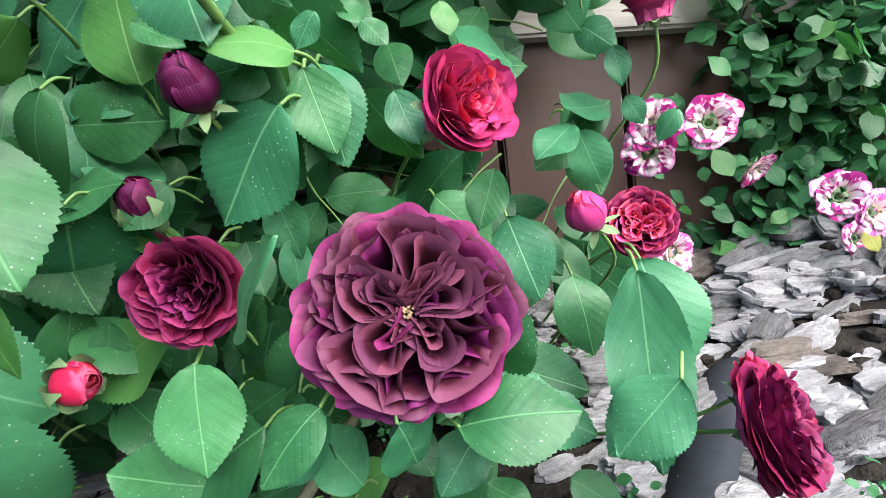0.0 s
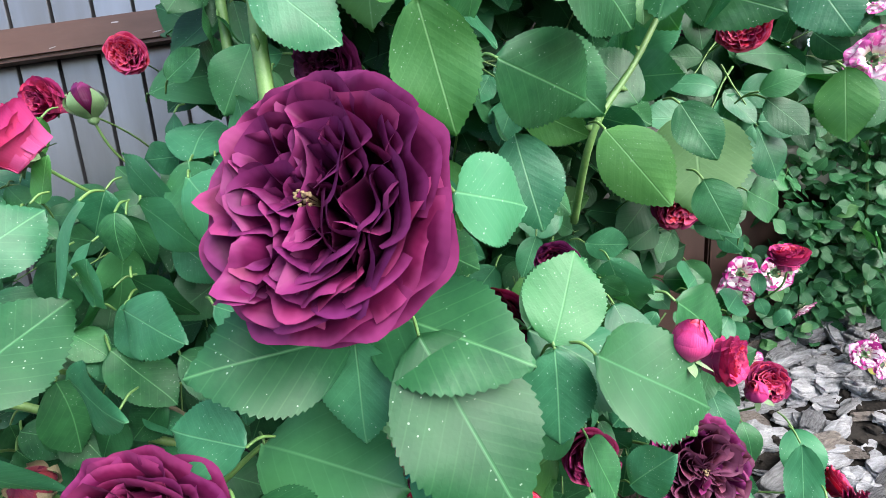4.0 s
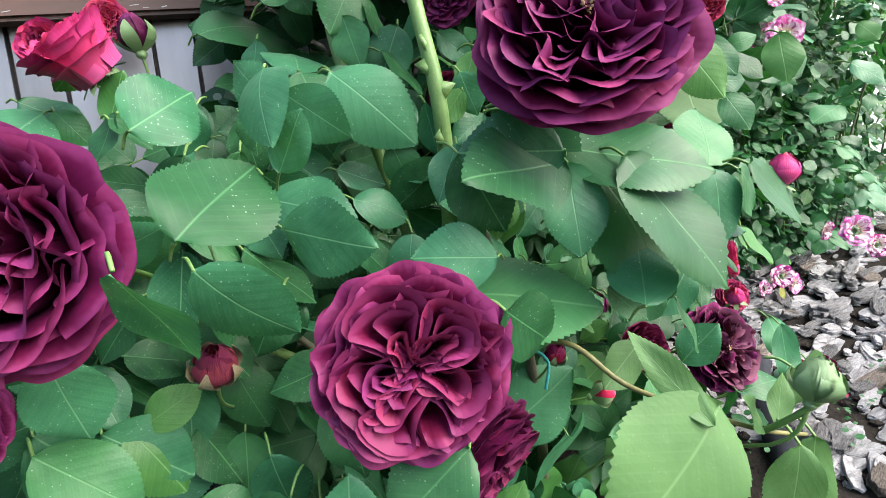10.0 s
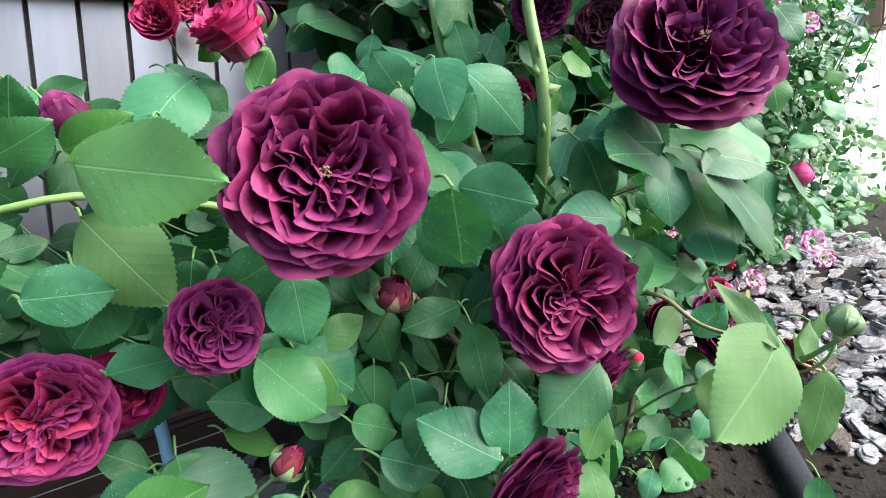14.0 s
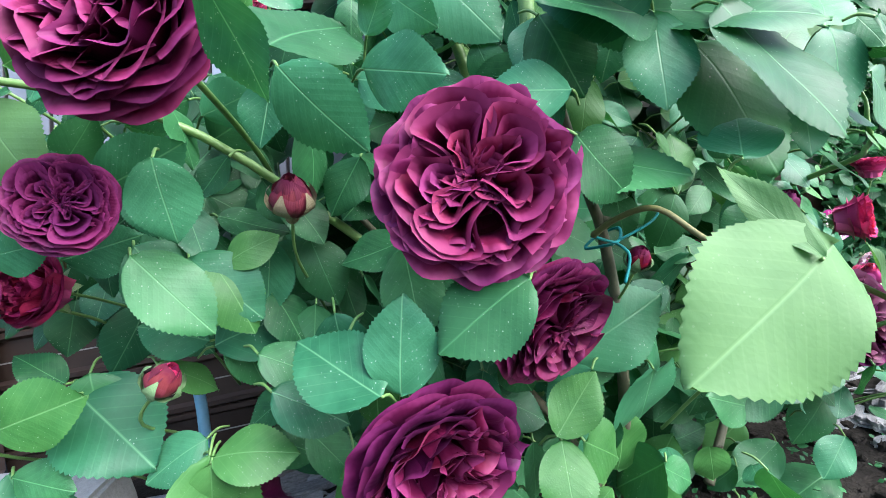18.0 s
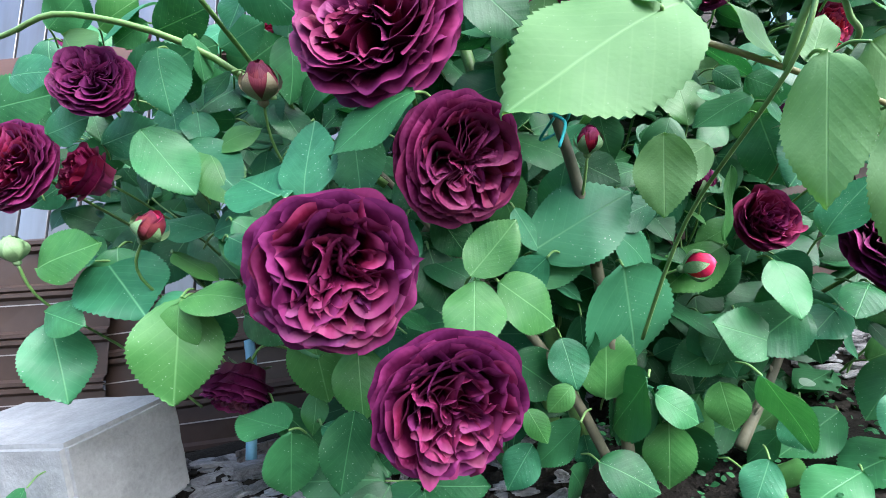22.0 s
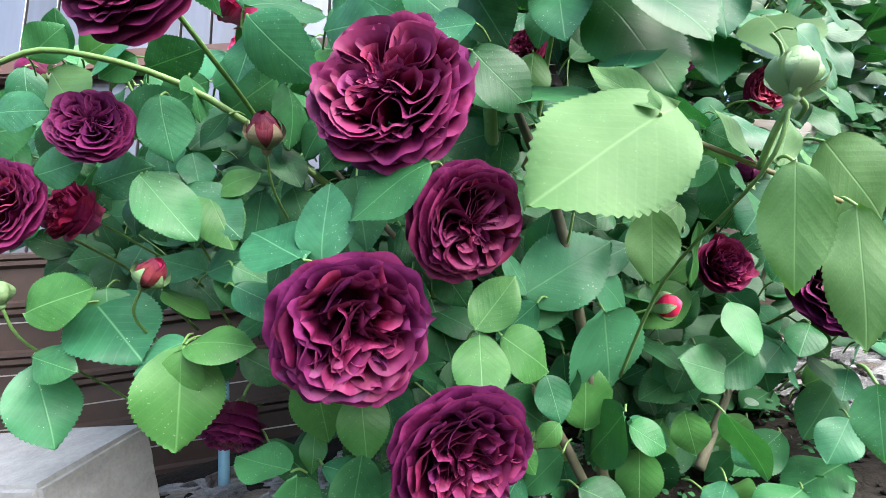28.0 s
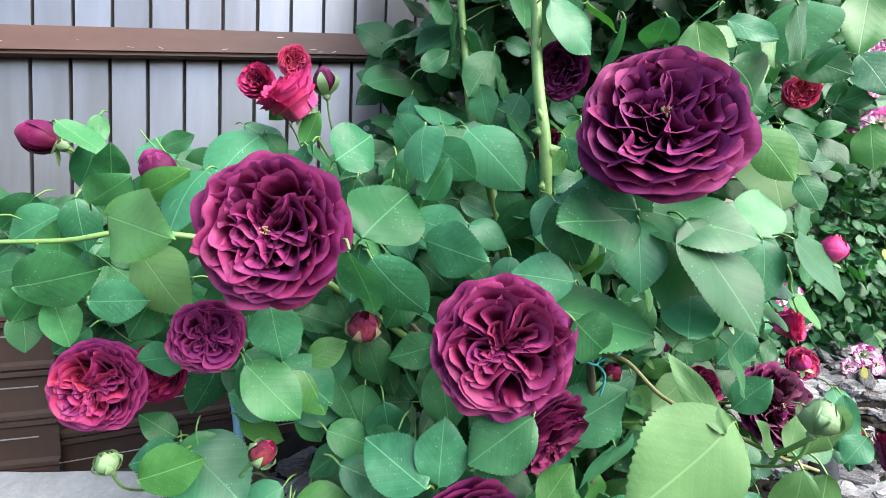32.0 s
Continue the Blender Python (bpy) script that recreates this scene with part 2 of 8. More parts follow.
LEAF_YOUNG = leaf_material("leaf_young_green", (0.062, 0.152, 0.047), (0.098, 0.212, 0.072), (0.18, 0.33, 0.14), 0.50, 0.1, 0.30)
LEAF_BLUE = leaf_material("leaf_bluish_green", (0.022, 0.116, 0.053), (0.052, 0.205, 0.097), (0.16, 0.38, 0.19), 0.36, 0.8)
LEAF_YELLOW = leaf_material("leaf_yellow", (0.22, 0.23, 0.05), (0.36, 0.34, 0.09), (0.6, 0.6, 0.2), 0.5, 0.0)
STEM = plain_material("stem_green", (0.07, 0.17, 0.04), (0.16, 0.28, 0.08), 60, 0.5)
STEM_RED = plain_material("stem_reddish", (0.12, 0.12, 0.04), (0.22, 0.2, 0.08), 60, 0.5)
CANE = plain_material("cane_woody", (0.05, 0.055, 0.03), (0.13, 0.12, 0.075), 50, 0.75, stretch=(1, 1, 0.3))
SEPAL = plain_material("sepal_green", (0.10, 0.20, 0.08), (0.22, 0.33, 0.16), 90, 0.55)
SEPAL_RED = plain_material("sepal_flushed", (0.13, 0.12, 0.07), (0.24, 0.2, 0.12), 90, 0.55)


# ---- builders ----
def mesh_from(name, verts, faces, mat, uvs=None, smooth=True):
    me = bpy.data.meshes.new(name)
    me.from_pydata([tuple(v) for v in verts], [], faces)
    if uvs is not None:
        layer = me.uv_layers.new(name="UVMap")
        idx = np.zeros(len(me.loops), dtype=np.int32)
        me.loops.foreach_get("vertex_index", idx)
        layer.data.foreach_set("uv", np.asarray(uvs, dtype=np.float32)[idx].ravel())
    me.materials.append(mat)
    me.polygons.foreach_set("use_smooth", [smooth] * len(me.polygons))
    me.update()
    return me


def child(name, me, parent, m=None, label=""):
    ob = new(name, me)
    ob.parent = parent
    if m is not None:
        ob.matrix_basis = m
    return tagged(ob, label)


def part(name, bm, mat, parent, label=""):
    me = bpy.data.meshes.new(name)
    bm.to_mesh(me)
    bm.free()
    me.materials.append(mat)
    return child(name, me, parent, None, label)


def thing(name, label, category, group="", kind="", m=None):
    ob = new(name)
    ob.empty_display_size = 0.02
    if m is not None:
        ob.matrix_basis = m
    return tagged(ob, label, category, group, kind)


def grid_faces(cols, rows):
    return [(j * cols + i, j * cols + i + 1, (j + 1) * cols + i + 1, (j + 1) * cols + i) for j in range(rows - 1) for i in range(cols - 1)]


def frame_from(z_axis, hint=(0, 0, 1), spin=0.0):
    """A turn whose z looks along z_axis, with y as near to hint as can be."""
    z = Vector(z_axis).normalized()
    h = Vector(hint)
    x = h.cross(z)
    if x.length < 1e-4:
        x = Vector((1, 0, 0)).cross(z)
    x.normalize()
    y = z.cross(x)
    m = Matrix((x, y, z)).transposed().to_4x4()
    return m @ Matrix.Rotation(radians(spin), 4, "Z")


def tube_data(points, radii, sides=7, thorns=0, rng=None):
    """Verts and faces of a tapered tube through points, smoothed, with thorns standing off it."""
    pts = [Vector(p) for p in points]
    fine, rad = [], []
    for k in range(len(pts) - 1):
        a, b = pts[max(k - 1, 0)], pts[k]
        c, d = pts[k + 1], pts[min(k + 2, len(pts) - 1)]
        for s in range(5):
            t = s / 5
            fine.append(0.5 * (2 * b + (c - a) * t + (2 * a - 5 * b + 4 * c - d) * t * t + (3 * b - a - 3 * c + d) * t ** 3))
            rad.append(radii[k] * (1 - t) + radii[k + 1] * t)
    fine.append(pts[-1])
    rad.append(radii[-1])
    verts, faces = [], []
    side = Vector((0.3, 0.2, 1)).cross(fine[1] - fine[0])
    side = side.normalized() if side.length > 1e-5 else Vector((1, 0, 0))
    for k, p in enumerate(fine):
        d = (fine[min(k + 1, len(fine) - 1)] - fine[max(k - 1, 0)]).normalized()
        side = (side - d * side.dot(d)).normalized()
        up = d.cross(side)
        for s in range(sides):
            a = 2 * math.pi * s / sides
            verts.append(p + (side * math.cos(a) + up * math.sin(a)) * rad[k])
    n = len(fine)
    for k in range(n - 1):
        for s in range(sides):
            e = (s + 1) % sides
            faces.append((k * sides + s, k * sides + e, (k + 1) * sides + e, (k + 1) * sides + s))
    faces.append(tuple(range(sides))[::-1])
    faces.append(tuple((n - 1) * sides + s for s in range(sides)))
    for _ in range(thorns):
        k = rng.randrange(2, n - 2)
        d = (fine[k + 1] - fine[k - 1]).normalized()
        out = Vector((rng.uniform(-1, 1), rng.uniform(-1, 0.4), rng.uniform(-1, 1)))
        out = (out - d * out.dot(d)).normalized()
        w = d.cross(out)
        r = rad[k]
        b = fine[k] + out * r * 0.8
        o = len(verts)
        verts += [b + d * r * 1.1, b - d * r * 1.3, b + w * r * 0.4, b - w * r * 0.4, b + out * r * 1.9 - d * r * 0.5]
        faces += [(o, o + 2, o + 4), (o + 2, o + 1, o + 4), (o + 1, o + 3, o + 4), (o + 3, o, o + 4)]
    return verts, faces


def tube(name, points, radii, mat, parent, label="", sides=7, thorns=0, seed=0):
    v, f = tube_data(points, radii, sides, thorns, random.Random(seed))
    return child(name, mesh_from(name, v, f, mat), parent, None, label)


# petals, in units of the bloom's radius, with the bloom's axis along z
def petal_verts(r_tip, z_tip, half, ruffle, curl, seed, z_base=-0.5, turn=0.0, lobes=3.2, cols=19, rows=9, closed=False, steep=False):
    """A petal that stands up from the heart, widens, and rolls its wavy rim outwards."""
    rng = random.Random(seed)
    p1, p2, p3, lean = rng.uniform(0, 6.3), rng.uniform(0, 6.3), rng.uniform(0, 6.3), rng.uniform(-0.06, 0.06)
    notch = rng.uniform(-0.02, 0.05)
    start = 0.42 + (0.34 if steep else 0.1) * max(0.0, min(1.0, (z_tip + 0.1) / 0.35))
    verts, uvs = [], []
    for j in range(rows):
        v = j / (rows - 1)
        for i in range(cols):
            u = 2 * i / (cols - 1) - 1
            e = v * (1 - 0.13 * abs(u) ** 3.0 - notch * math.exp(-(u / 0.2) ** 2) + lean * u)
            w = lobes * u + p1 + 0.5 * math.sin(2.1 * u + p2)
            wave = math.sin(w + 0.55 * math.sin(w)) + 0.28 * math.sin(2.3 * lobes * u + p2)
            amp = ruffle * v ** 1.6
            r = r_tip * (start + (1 - start) * e ** 1.25) + amp * wave
            z = z_base + (z_tip - z_base) * e ** 0.85 + amp * 0.45 * math.sin(2.2 * lobes * u + p3)
            over = max(0.0, v - 0.68) / 0.32
            if closed:
                r = r_tip * math.sin(math.pi * (0.07 + 0.80 * e)) + amp * wave
                z = z_base + (z_tip - z_base) * e
                r += 0.035 * abs(u) ** 5 * v
            r += curl * 0.20 * over ** 2
            z -= curl * 0.20 * over ** 3
            a = half * u * (0.62 + 0.38 * math.sin(math.pi * min(0.5, 0.2 + 0.45 * v)))
            x, y = r * math.cos(a), r * math.sin(a)
            if turn:
                dx, c, s = x - r_tip * 0.75, math.cos(turn), math.sin(turn)
                x, y = r_tip * 0.75 + dx * c - y * s, dx * s + y * c
            verts.append((x, y, z))
            uvs.append((i / (cols - 1), v))
    return verts, uvs


def fold_verts(reach, width, z_rim, wave, seed, cols=23, rows=8):
    """A petal folded lengthwise, its rim running out from the heart, round a bend and back again."""
    rng = random.Random(seed)
    p1, p2, p3, skew = rng.uniform(0, 6.3), rng.uniform(0, 6.3), rng.uniform(0, 6.3), rng.uniform(-0.25, 0.25)
    verts, uvs = [], []
    for j in range(rows):
        v = j / (rows - 1)
        over = max(0.0, v - 0.6) / 0.4
        for i in range(cols):
            u = 2 * i / (cols - 1) - 1
            a, sgn = abs(u), (1 if u >= 0 else -1)
            out = 1 - max(0.0, (a - 0.34) / 0.66) ** 1.2 * (0.86 + 0.1 * math.sin(p3 + sgn))
            x = reach * out + width * 0.45 * math.cos(min(1.0, a / 0.34) * math.pi / 2)
            y = sgn * width * math.sin(min(1.0, a / 0.34) * math.pi / 2) * (0.3 + 0.7 * out)
            y += wave * math.sin(9 * x + p1 + 0.8 * sgn) * v + skew * x * width
            x += wave * 0.6 * math.sin(4.5 * u + p2) * v
            y += sgn * 0.07 * over ** 2 * min(1.0, a / 0.34)
            x += 0.08 * over ** 2 * (1 - min(1.0, a / 0.34))
            top = z_rim - 0.10 * (1 - out) + 0.35 * wave * math.sin(6 * u + p3) - 0.03 * over ** 3
            rise = v ** 0.8
            verts.append((x * (0.62 + 0.38 * rise), y * (0.35 + 0.65 * rise), -0.32 + (top + 0.32) * v))
            uvs.append((i / (cols - 1), 0.25 + 0.75 * v))
    return verts, uvs


PETALS = {}


def petal_mesh(key, mat, *args, **kw):
    if key not in PETALS:
        folded = kw.pop("folded", False)
        v, uv = fold_verts(*args) if folded else petal_verts(*args, **kw)
        PETALS[key] = mesh_from("petal", v, grid_faces(23, 8) if folded else grid_faces(19, 9), mat, uv)
    return PETALS[key]


CALYX = {}


def calyx_mesh(mat, length=0.42, spread=1.0):
    """The green cup under a flower with five sepals, radius one."""
    key = (mat.name, length, spread)
    if key not in CALYX:
        verts, faces = [], []
        prof = ((0.05, -0.72), (0.13, -0.66), (0.17, -0.58), (0.14, -0.5), (0.2, -0.46))
        for r, z in prof:
            verts += [(r * math.cos(a * math.pi / 5), r * math.sin(a * math.pi / 5), z) for a in range(10)]
        for k in range(len(prof) - 1):
            faces += [(k * 10 + s, k * 10 + (s + 1) % 10, k * 10 + 10 + (s + 1) % 10, k * 10 + 10 + s) for s in range(10)]
        for q in range(5):
            a = q * 2 * math.pi / 5 + 0.2
            o = len(verts)
            for k in range(6):
                t = k / 5
                w = 0.13 * (1 - t) ** 0.7 * (0.7 + 0.6 * math.sin(2.5 * t)) + 0.004
                r, z = 0.16 + spread * 0.42 * t ** 0.8 * length / 0.42, -0.48 - 0.16 * t * spread + (1 - spread) * 1.1 * t
                if spread < 1:
                    r, z, w = 0.56 * math.sin(math.pi * (0.07 + 0.72 * t)) + 0.012 + 0.10 * t ** 4, -0.5 + 0.8 * t, 0.26 * math.sin(math.pi * (0.12 + 0.86 * t)) ** 0.8 * (1 - 0.5 * t) + 0.005
                c = Vector((r * math.cos(a), r * math.sin(a), z))
                side = Vector((-math.sin(a), math.cos(a), 0)) * w
                verts += [c - side, c + Vector((0, 0, -0.02)), c + side]
            for k in range(5):
                b = o + 3 * k
                faces += [(b, b + 1, b + 4, b + 3), (b + 1, b + 2, b + 5, b + 4)]
        CALYX[key] = mesh_from("calyx", verts, faces, mat)
    return CALYX[key]


OUTER = ((0.30, -0.40, 60, 5, 0.01, 0.0), (0.64, -0.41, 45, 6, 0.02, 0.0), (0.95, -0.36, 40, 6, 0.020, 0.25), (1.00, -0.22, 38, 6, 0.026, 0.3), (0.98, -0.08, 38, 7, 0.032, 0.35),
         (0.92, 0.03, 37, 7, 0.040, 0.4), (0.84, 0.12, 38, 7, 0.050, 0.42), (0.76, 0.18, 40, 7, 0.060, 0.42))
OPEN = OUTER + ((0.67, 0.22, 44, 6, 0.085, 0.42), (0.57, 0.24, 48, 5, 0.10, 0.40), (0.45, 0.23, 54, 4, 0.11, 0.36), (0.31, 0.19, 62, 4, 0.10, 0.28), (0.19, 0.13, 74, 3, 0.07, 0.2))
QUARTERED = OUTER + ((0.69, 0.21, 40, 6, 0.060, 0.40), (0.08, 0.10, 80, 3, 0.03, 0.1))
CUP = ((0.72, -0.02, 62, 3, 0.012, 0.5), (0.78, 0.22, 62, 4, 0.014, 0.4), (0.76, 0.36, 58, 5, 0.02, 0.35), (0.69, 0.44, 55, 5, 0.045, 0.22), (0.60, 0.47, 52, 6, 0.055, 0.2),
       (0.50, 0.48, 52, 6, 0.065, 0.18), (0.40, 0.48, 54, 6, 0.07, 0.15), (0.30, 0.47, 58, 5, 0.07, 0.1), (0.2, 0.45, 66, 4, 0.06, 0.06), (0.1, 0.42, 80, 3, 0.04, 0.0))
BUD = ((0.46, 0.34, 52, 3, 0.012, 0.35), (0.44, 0.46, 58, 3, 0.014, 0.3), (0.42, 0.52, 66, 3, 0.014, 0.22), (0.36, 0.55, 75, 3, 0.015, 0.15), (0.28, 0.56, 85, 3, 0.015, 0.1), (0.18, 0.56, 95, 3, 0.02, 0.0))
FLAT = ((1.0, -0.10, 50, 5, 0.06, 0.3), (0.85, 0.02, 48, 4, 0.07, 0.3), (0.6, 0.10, 46, 3, 0.08, 0.2))
KINDS = {"open": OPEN, "quartered": QUARTERED, "cup": CUP, "bud": BUD, "flat": FLAT}


def bloom(bush, kind, centre, radius, axis, outer, inner=None, seed=0, name="rose_bloom", label="", stamens=False, green=None, tight=0.35, split=0.58, wild=1.0, squash=1.0):
    """A flower on the bush: its calyx, and each petal a mesh under it. axis: where its face looks."""
    rng = random.Random(seed)
    base = Matrix.Translation(centre) @ frame_from(axis, (0.1, 0.2, 1), rng.uniform(0, 360)) @ Matrix.Diagonal((radius, radius, radius * squash, 1))
    closed = kind == "bud"
    head = child(name, calyx_mesh(green or SEPAL, 0.42, tight if closed else 1.0), bush, base, label)
    rings = KINDS[kind]
    full = kind in ("open", "quartered")
    for k, (r, z, half, count, ruf, curl) in enumerate(rings):
        start = rng.uniform(0, 360)
        for q in range(count):
            var = rng.randrange(5)
            twist = (0.15, -0.45, 0.7, -0.85, 0.4)[var] * wild if (kind in ("open", "cup") and r < 0.72) else 0.0
            inward = (k + rng.uniform(-3.0, 3.0) * (1 if full else 0.4)) / (len(rings) + (4 if kind == "quartered" else 0))
            mat = outer if (inner is None or inward < split) else inner
            me = petal_mesh((kind, k, var, mat.name, wild), mat, r, z, radians(half), ruf * wild * (1.2 if r > 0.42 else 0.9), curl * 0.55, 97 * k + 13 * var + len(kind), turn=twist,
                            lobes=(2.6 if r > 0.72 else 3.4 if r > 0.42 else 2.4) + 0.5 * var, closed=closed, steep=full and r > 0.3, z_base=-0.35 if kind == "flat" else -0.5)
            ang = start + q * 360 / count + rng.uniform(-0.24, 0.24) * 360 / count
            s = rng.uniform(0.96, 1.04) if full and r > 0.7 else rng.uniform(0.91, 1.08)
            tip = Matrix.Rotation(radians(ang), 4, "Z") @ Matrix.Rotation(radians(rng.uniform(-5, 5) * (1 if full else 0.7)), 4, "Y") @ Matrix.Rotation(radians(rng.uniform(-4, 4)), 4, "X")
            child("petal", me, head, tip @ Matrix.Diagonal((s, s, rng.uniform(0.93, 1.08), 1)))
    if full:
        # folded petals of the heart, nested in sectors
        sectors, nest = (5, ((0.62, 0.27, 0.23), (0.57, 0.20, 0.26), (0.49, 0.135, 0.24), (0.40, 0.075, 0.26), (0.30, 0.03, 0.22))) if kind == "quartered" else (3, ((0.52, 0.21, 0.26), (0.43, 0.13, 0.23), (0.34, 0.06, 0.25)))
        start = rng.uniform(0, 360)
        for q in range(sectors):
            ang = start + (q + rng.uniform(-0.25, 0.25)) * 360 / sectors
            for k, (reach, width, z) in enumerate(nest):
                var = rng.randrange(5)
                mat = outer if inner is None or rng.random() < 0.2 else inner
                me = petal_mesh((kind, "fold", k, var, mat.name), mat, reach, width, z, 0.06 if kind == "quartered" else 0.075, 31 * k + 7 * var, folded=True)
                s = rng.uniform(0.82, 1.14)
                turn = Matrix.Rotation(radians(ang + rng.uniform(-11, 11)), 4, "Z") @ Matrix.Rotation(radians(rng.uniform(-4, 4)), 4, "X")
                child("petal", me, head, turn @ Matrix.Diagonal((s, s * rng.uniform(0.85, 1.15), rng.uniform(0.92, 1.08), 1)))
    if stamens:
        child("flower_heart", stamen_mesh(), head, None, "straw-yellow stamens")
    return head


def stamen_mesh():
    if "stamens" not in CALYX:
        rng = random.Random(5)
        verts, faces = [], []
        for _ in range(26):
            a, r = rng.uniform(0, 6.283), 0.06 * math.sqrt(rng.random())
            x, y, z = r * math.cos(a), r * math.sin(a), 0.06 + rng.uniform(0, 0.07)
            o, w = len(verts), 0.006
            verts += [(x * 0.4 - w, y * 0.4, -0.1), (x * 0.4 + w, y * 0.4, -0.1), (x + w, y, z), (x - w, y, z), (x - 0.018, y, z), (x, y - 0.018, z), (x + 0.018, y, z), (x, y + 0.018, z), (x, y, z + 0.03)]
            faces += [(o, o + 1, o + 2, o + 3), (o + 4, o + 5, o + 8), (o + 5, o + 6, o + 8), (o + 6, o + 7, o + 8), (o + 7, o + 4, o + 8)]
        CALYX["stamens"] = mesh_from("flower_heart", verts, faces, STAMEN)
    return CALYX["stamens"]


# leaflets one unit long from the base at the origin along y, blade facing z
def leaflet_data(seed, width=0.36, fold=0.16, droop=0.10, teeth=23):
    rng = random.Random(seed)
    stations = 2 * teeth + 1
    p, q = rng.uniform(0, 6.3), rng.uniform(0.6, 1.2)
    verts, uvs = [], []
    for k in range(stations):
        t = k / (stations - 1)
        w = width * max(0.0, math.sin(math.pi * t ** 0.90)) ** (0.64 + 0.24 * t)
        jag = 1.0 + (0.031 if k % 2 else -0.017) * (1 if 1 < k < stations - 1 else 0)
        y = t - (0.009 if not k % 2 else -0.006)
        bend = -droop * t * t + 0.02 * math.sin(5 * t + p)
        for s in (-1, -0.9, -0.45, 0, 0.45, 0.9, 1):
            x = s * w * (jag if abs(s) == 1 else 1)
            z = bend + fold * abs(s * w) - 0.10 * s * s * w + 0.034 * abs(s) * math.sin(9 * t * q + p + s)
            verts.append((x, y if abs(s) == 1 else t, z))
            uvs.append((0.5 + s * 0.5 * (w / max(width, 1e-6)), t))
    return verts, grid_faces(7, stations), uvs


LEAFLETS = {}


def leaflet_mesh(mat, var):
    key = (mat.name, var)
    if key not in LEAFLETS:
        v, f, uv = leaflet_data(11 + var, (0.36, 0.385, 0.34, 0.40, 0.37, 0.32)[var], (0.14, 0.04, 0.20, 0.08, -0.05, 0.26)[var], (0.12, 0.22, 0.06, 0.18, 0.26, 0.16)[var])
        LEAFLETS[key] = mesh_from("leaflet", v, f, mat, uv)
    return LEAFLETS[key]


def leaf_frame(base, tip, facing):
    """The pose of a leaflet from base to tip whose blade faces about facing."""
    b, t = Vector(base), Vector(tip)
    y = (t - b).normalized()
    z = Vector(facing)
    z = (z - y * z.dot(y)).normalized()
    x = y.cross(z)
    m = Matrix((x, y, z)).transposed().to_4x4()
    return Matrix.Translation(b) @ m @ Matrix.Scale((t - b).length, 4)


RACHIS = {}


def rachis_mesh(mat, bent):
    key = (mat.name, bent)
    if key not in RACHIS:
        v, f = tube_data([(0, 0, 0), (0.02 * bent, 0.35, 0.03), (0, 0.7, 0.03), (0, 1, 0)], [0.016, 0.012, 0.010, 0.009], 5)
        RACHIS[key] = mesh_from("leaf_stalk", v, f, mat)
    return RACHIS[key]


def leaf(bush, base, tip, facing, mat, pairs=2, size=None, seed=0, stalk=None, label=""):
    """A compound leaf: stalk from base, a leaflet at the end reaching tip, and pairs of leaflets on both sides."""
    rng = random.Random(seed)
    b, t = Vector(base), Vector(tip)
    whole = (t - b).length
    size = size or whole * 0.46
    axis = (t - b).normalized()
    f = Vector(facing)
    f = (f - axis * f.dot(axis)).normalized()
    side = axis.cross(f)
    rach = max(whole - size, whole * 0.3)
    m = leaf_frame(b, b + axis * rach, f)
    stem = child("leaf", rachis_mesh(stalk or STEM, 1), bush, m, label)
    inv = m.inverted()
    child("leaflet", leaflet_mesh(mat, rng.randrange(6)), stem, inv @ leaf_frame(b + axis * rach, t, f + 0.25 * Vector((rng.uniform(-1, 1), rng.uniform(-1, 1), rng.uniform(-1, 1)))))
    for k in range(pairs):
        at = b + axis * rach * (0.93 - 0.5 * k)
        for s in (-1, 1):
            d = (axis * rng.uniform(0.25, 0.7) + side * s + f * rng.uniform(-0.25, 0.2)).normalized()
            ln = size * rng.uniform(0.72, 0.92) * (1 - 0.14 * k)
            face = f + 0.3 * Vector((rng.uniform(-1, 1), rng.uniform(-1, 1), rng.uniform(-1, 1))) - side * s * rng.uniform(-0.1, 0.3)
            st = at + d * size * 0.05
            child("leaflet", leaflet_mesh(mat, rng.randrange(6)), stem, inv @ leaf_frame(st, st + d * ln, face))
    return stem


def blade(bush, base, tip, facing, mat, var=0, wide=1.0, stalk_from=None, label=""):
    """One single large leaflet of the bush, with its short stalk."""
    m = leaf_frame(base, tip, facing) @ Matrix.Diagonal((wide, 1, 1, 1))
    ob = child("leaflet", leaflet_mesh(mat, var), bush, m, label)
    if stalk_from is not None:
        tube("leaf_stalk", [stalk_from, (Vector(stalk_from) + Vector(base)) / 2 + Vector((0, 0, 0.002)), base], [0.0006, 0.0008, 0.0007], STEM, bush, "", 5)
    return ob


def leaf_mass(name, parent, mat, places, seed, label=""):
    """Many small leaflets joined into one mesh. places: an iterator of (base, tip, facing)."""
    kinds = []
    for v in range(4):
        a, f, uv = leaflet_data(60 + v, 0.38, 0.12, 0.15, 3)
        kinds.append((np.array(a), f, uv))
    rng = random.Random(seed)
    verts, faces, uvs, o = [], [], [], 0
    for base, tip, facing in places:
        a, f, uv = kinds[rng.randrange(4)]
        m = np.array(leaf_frame(base, tip, facing))
        w = a @ m[:3, :3].T + m[:3, 3]
        verts.append(w)
        faces += [tuple(i + o for i in q) for q in f]
        uvs += uv
        o += len(a)
    me = mesh_from(name, np.concatenate(verts), faces, mat, uvs)
    return tagged(child(name, me, parent, None, label), kind="stuff")


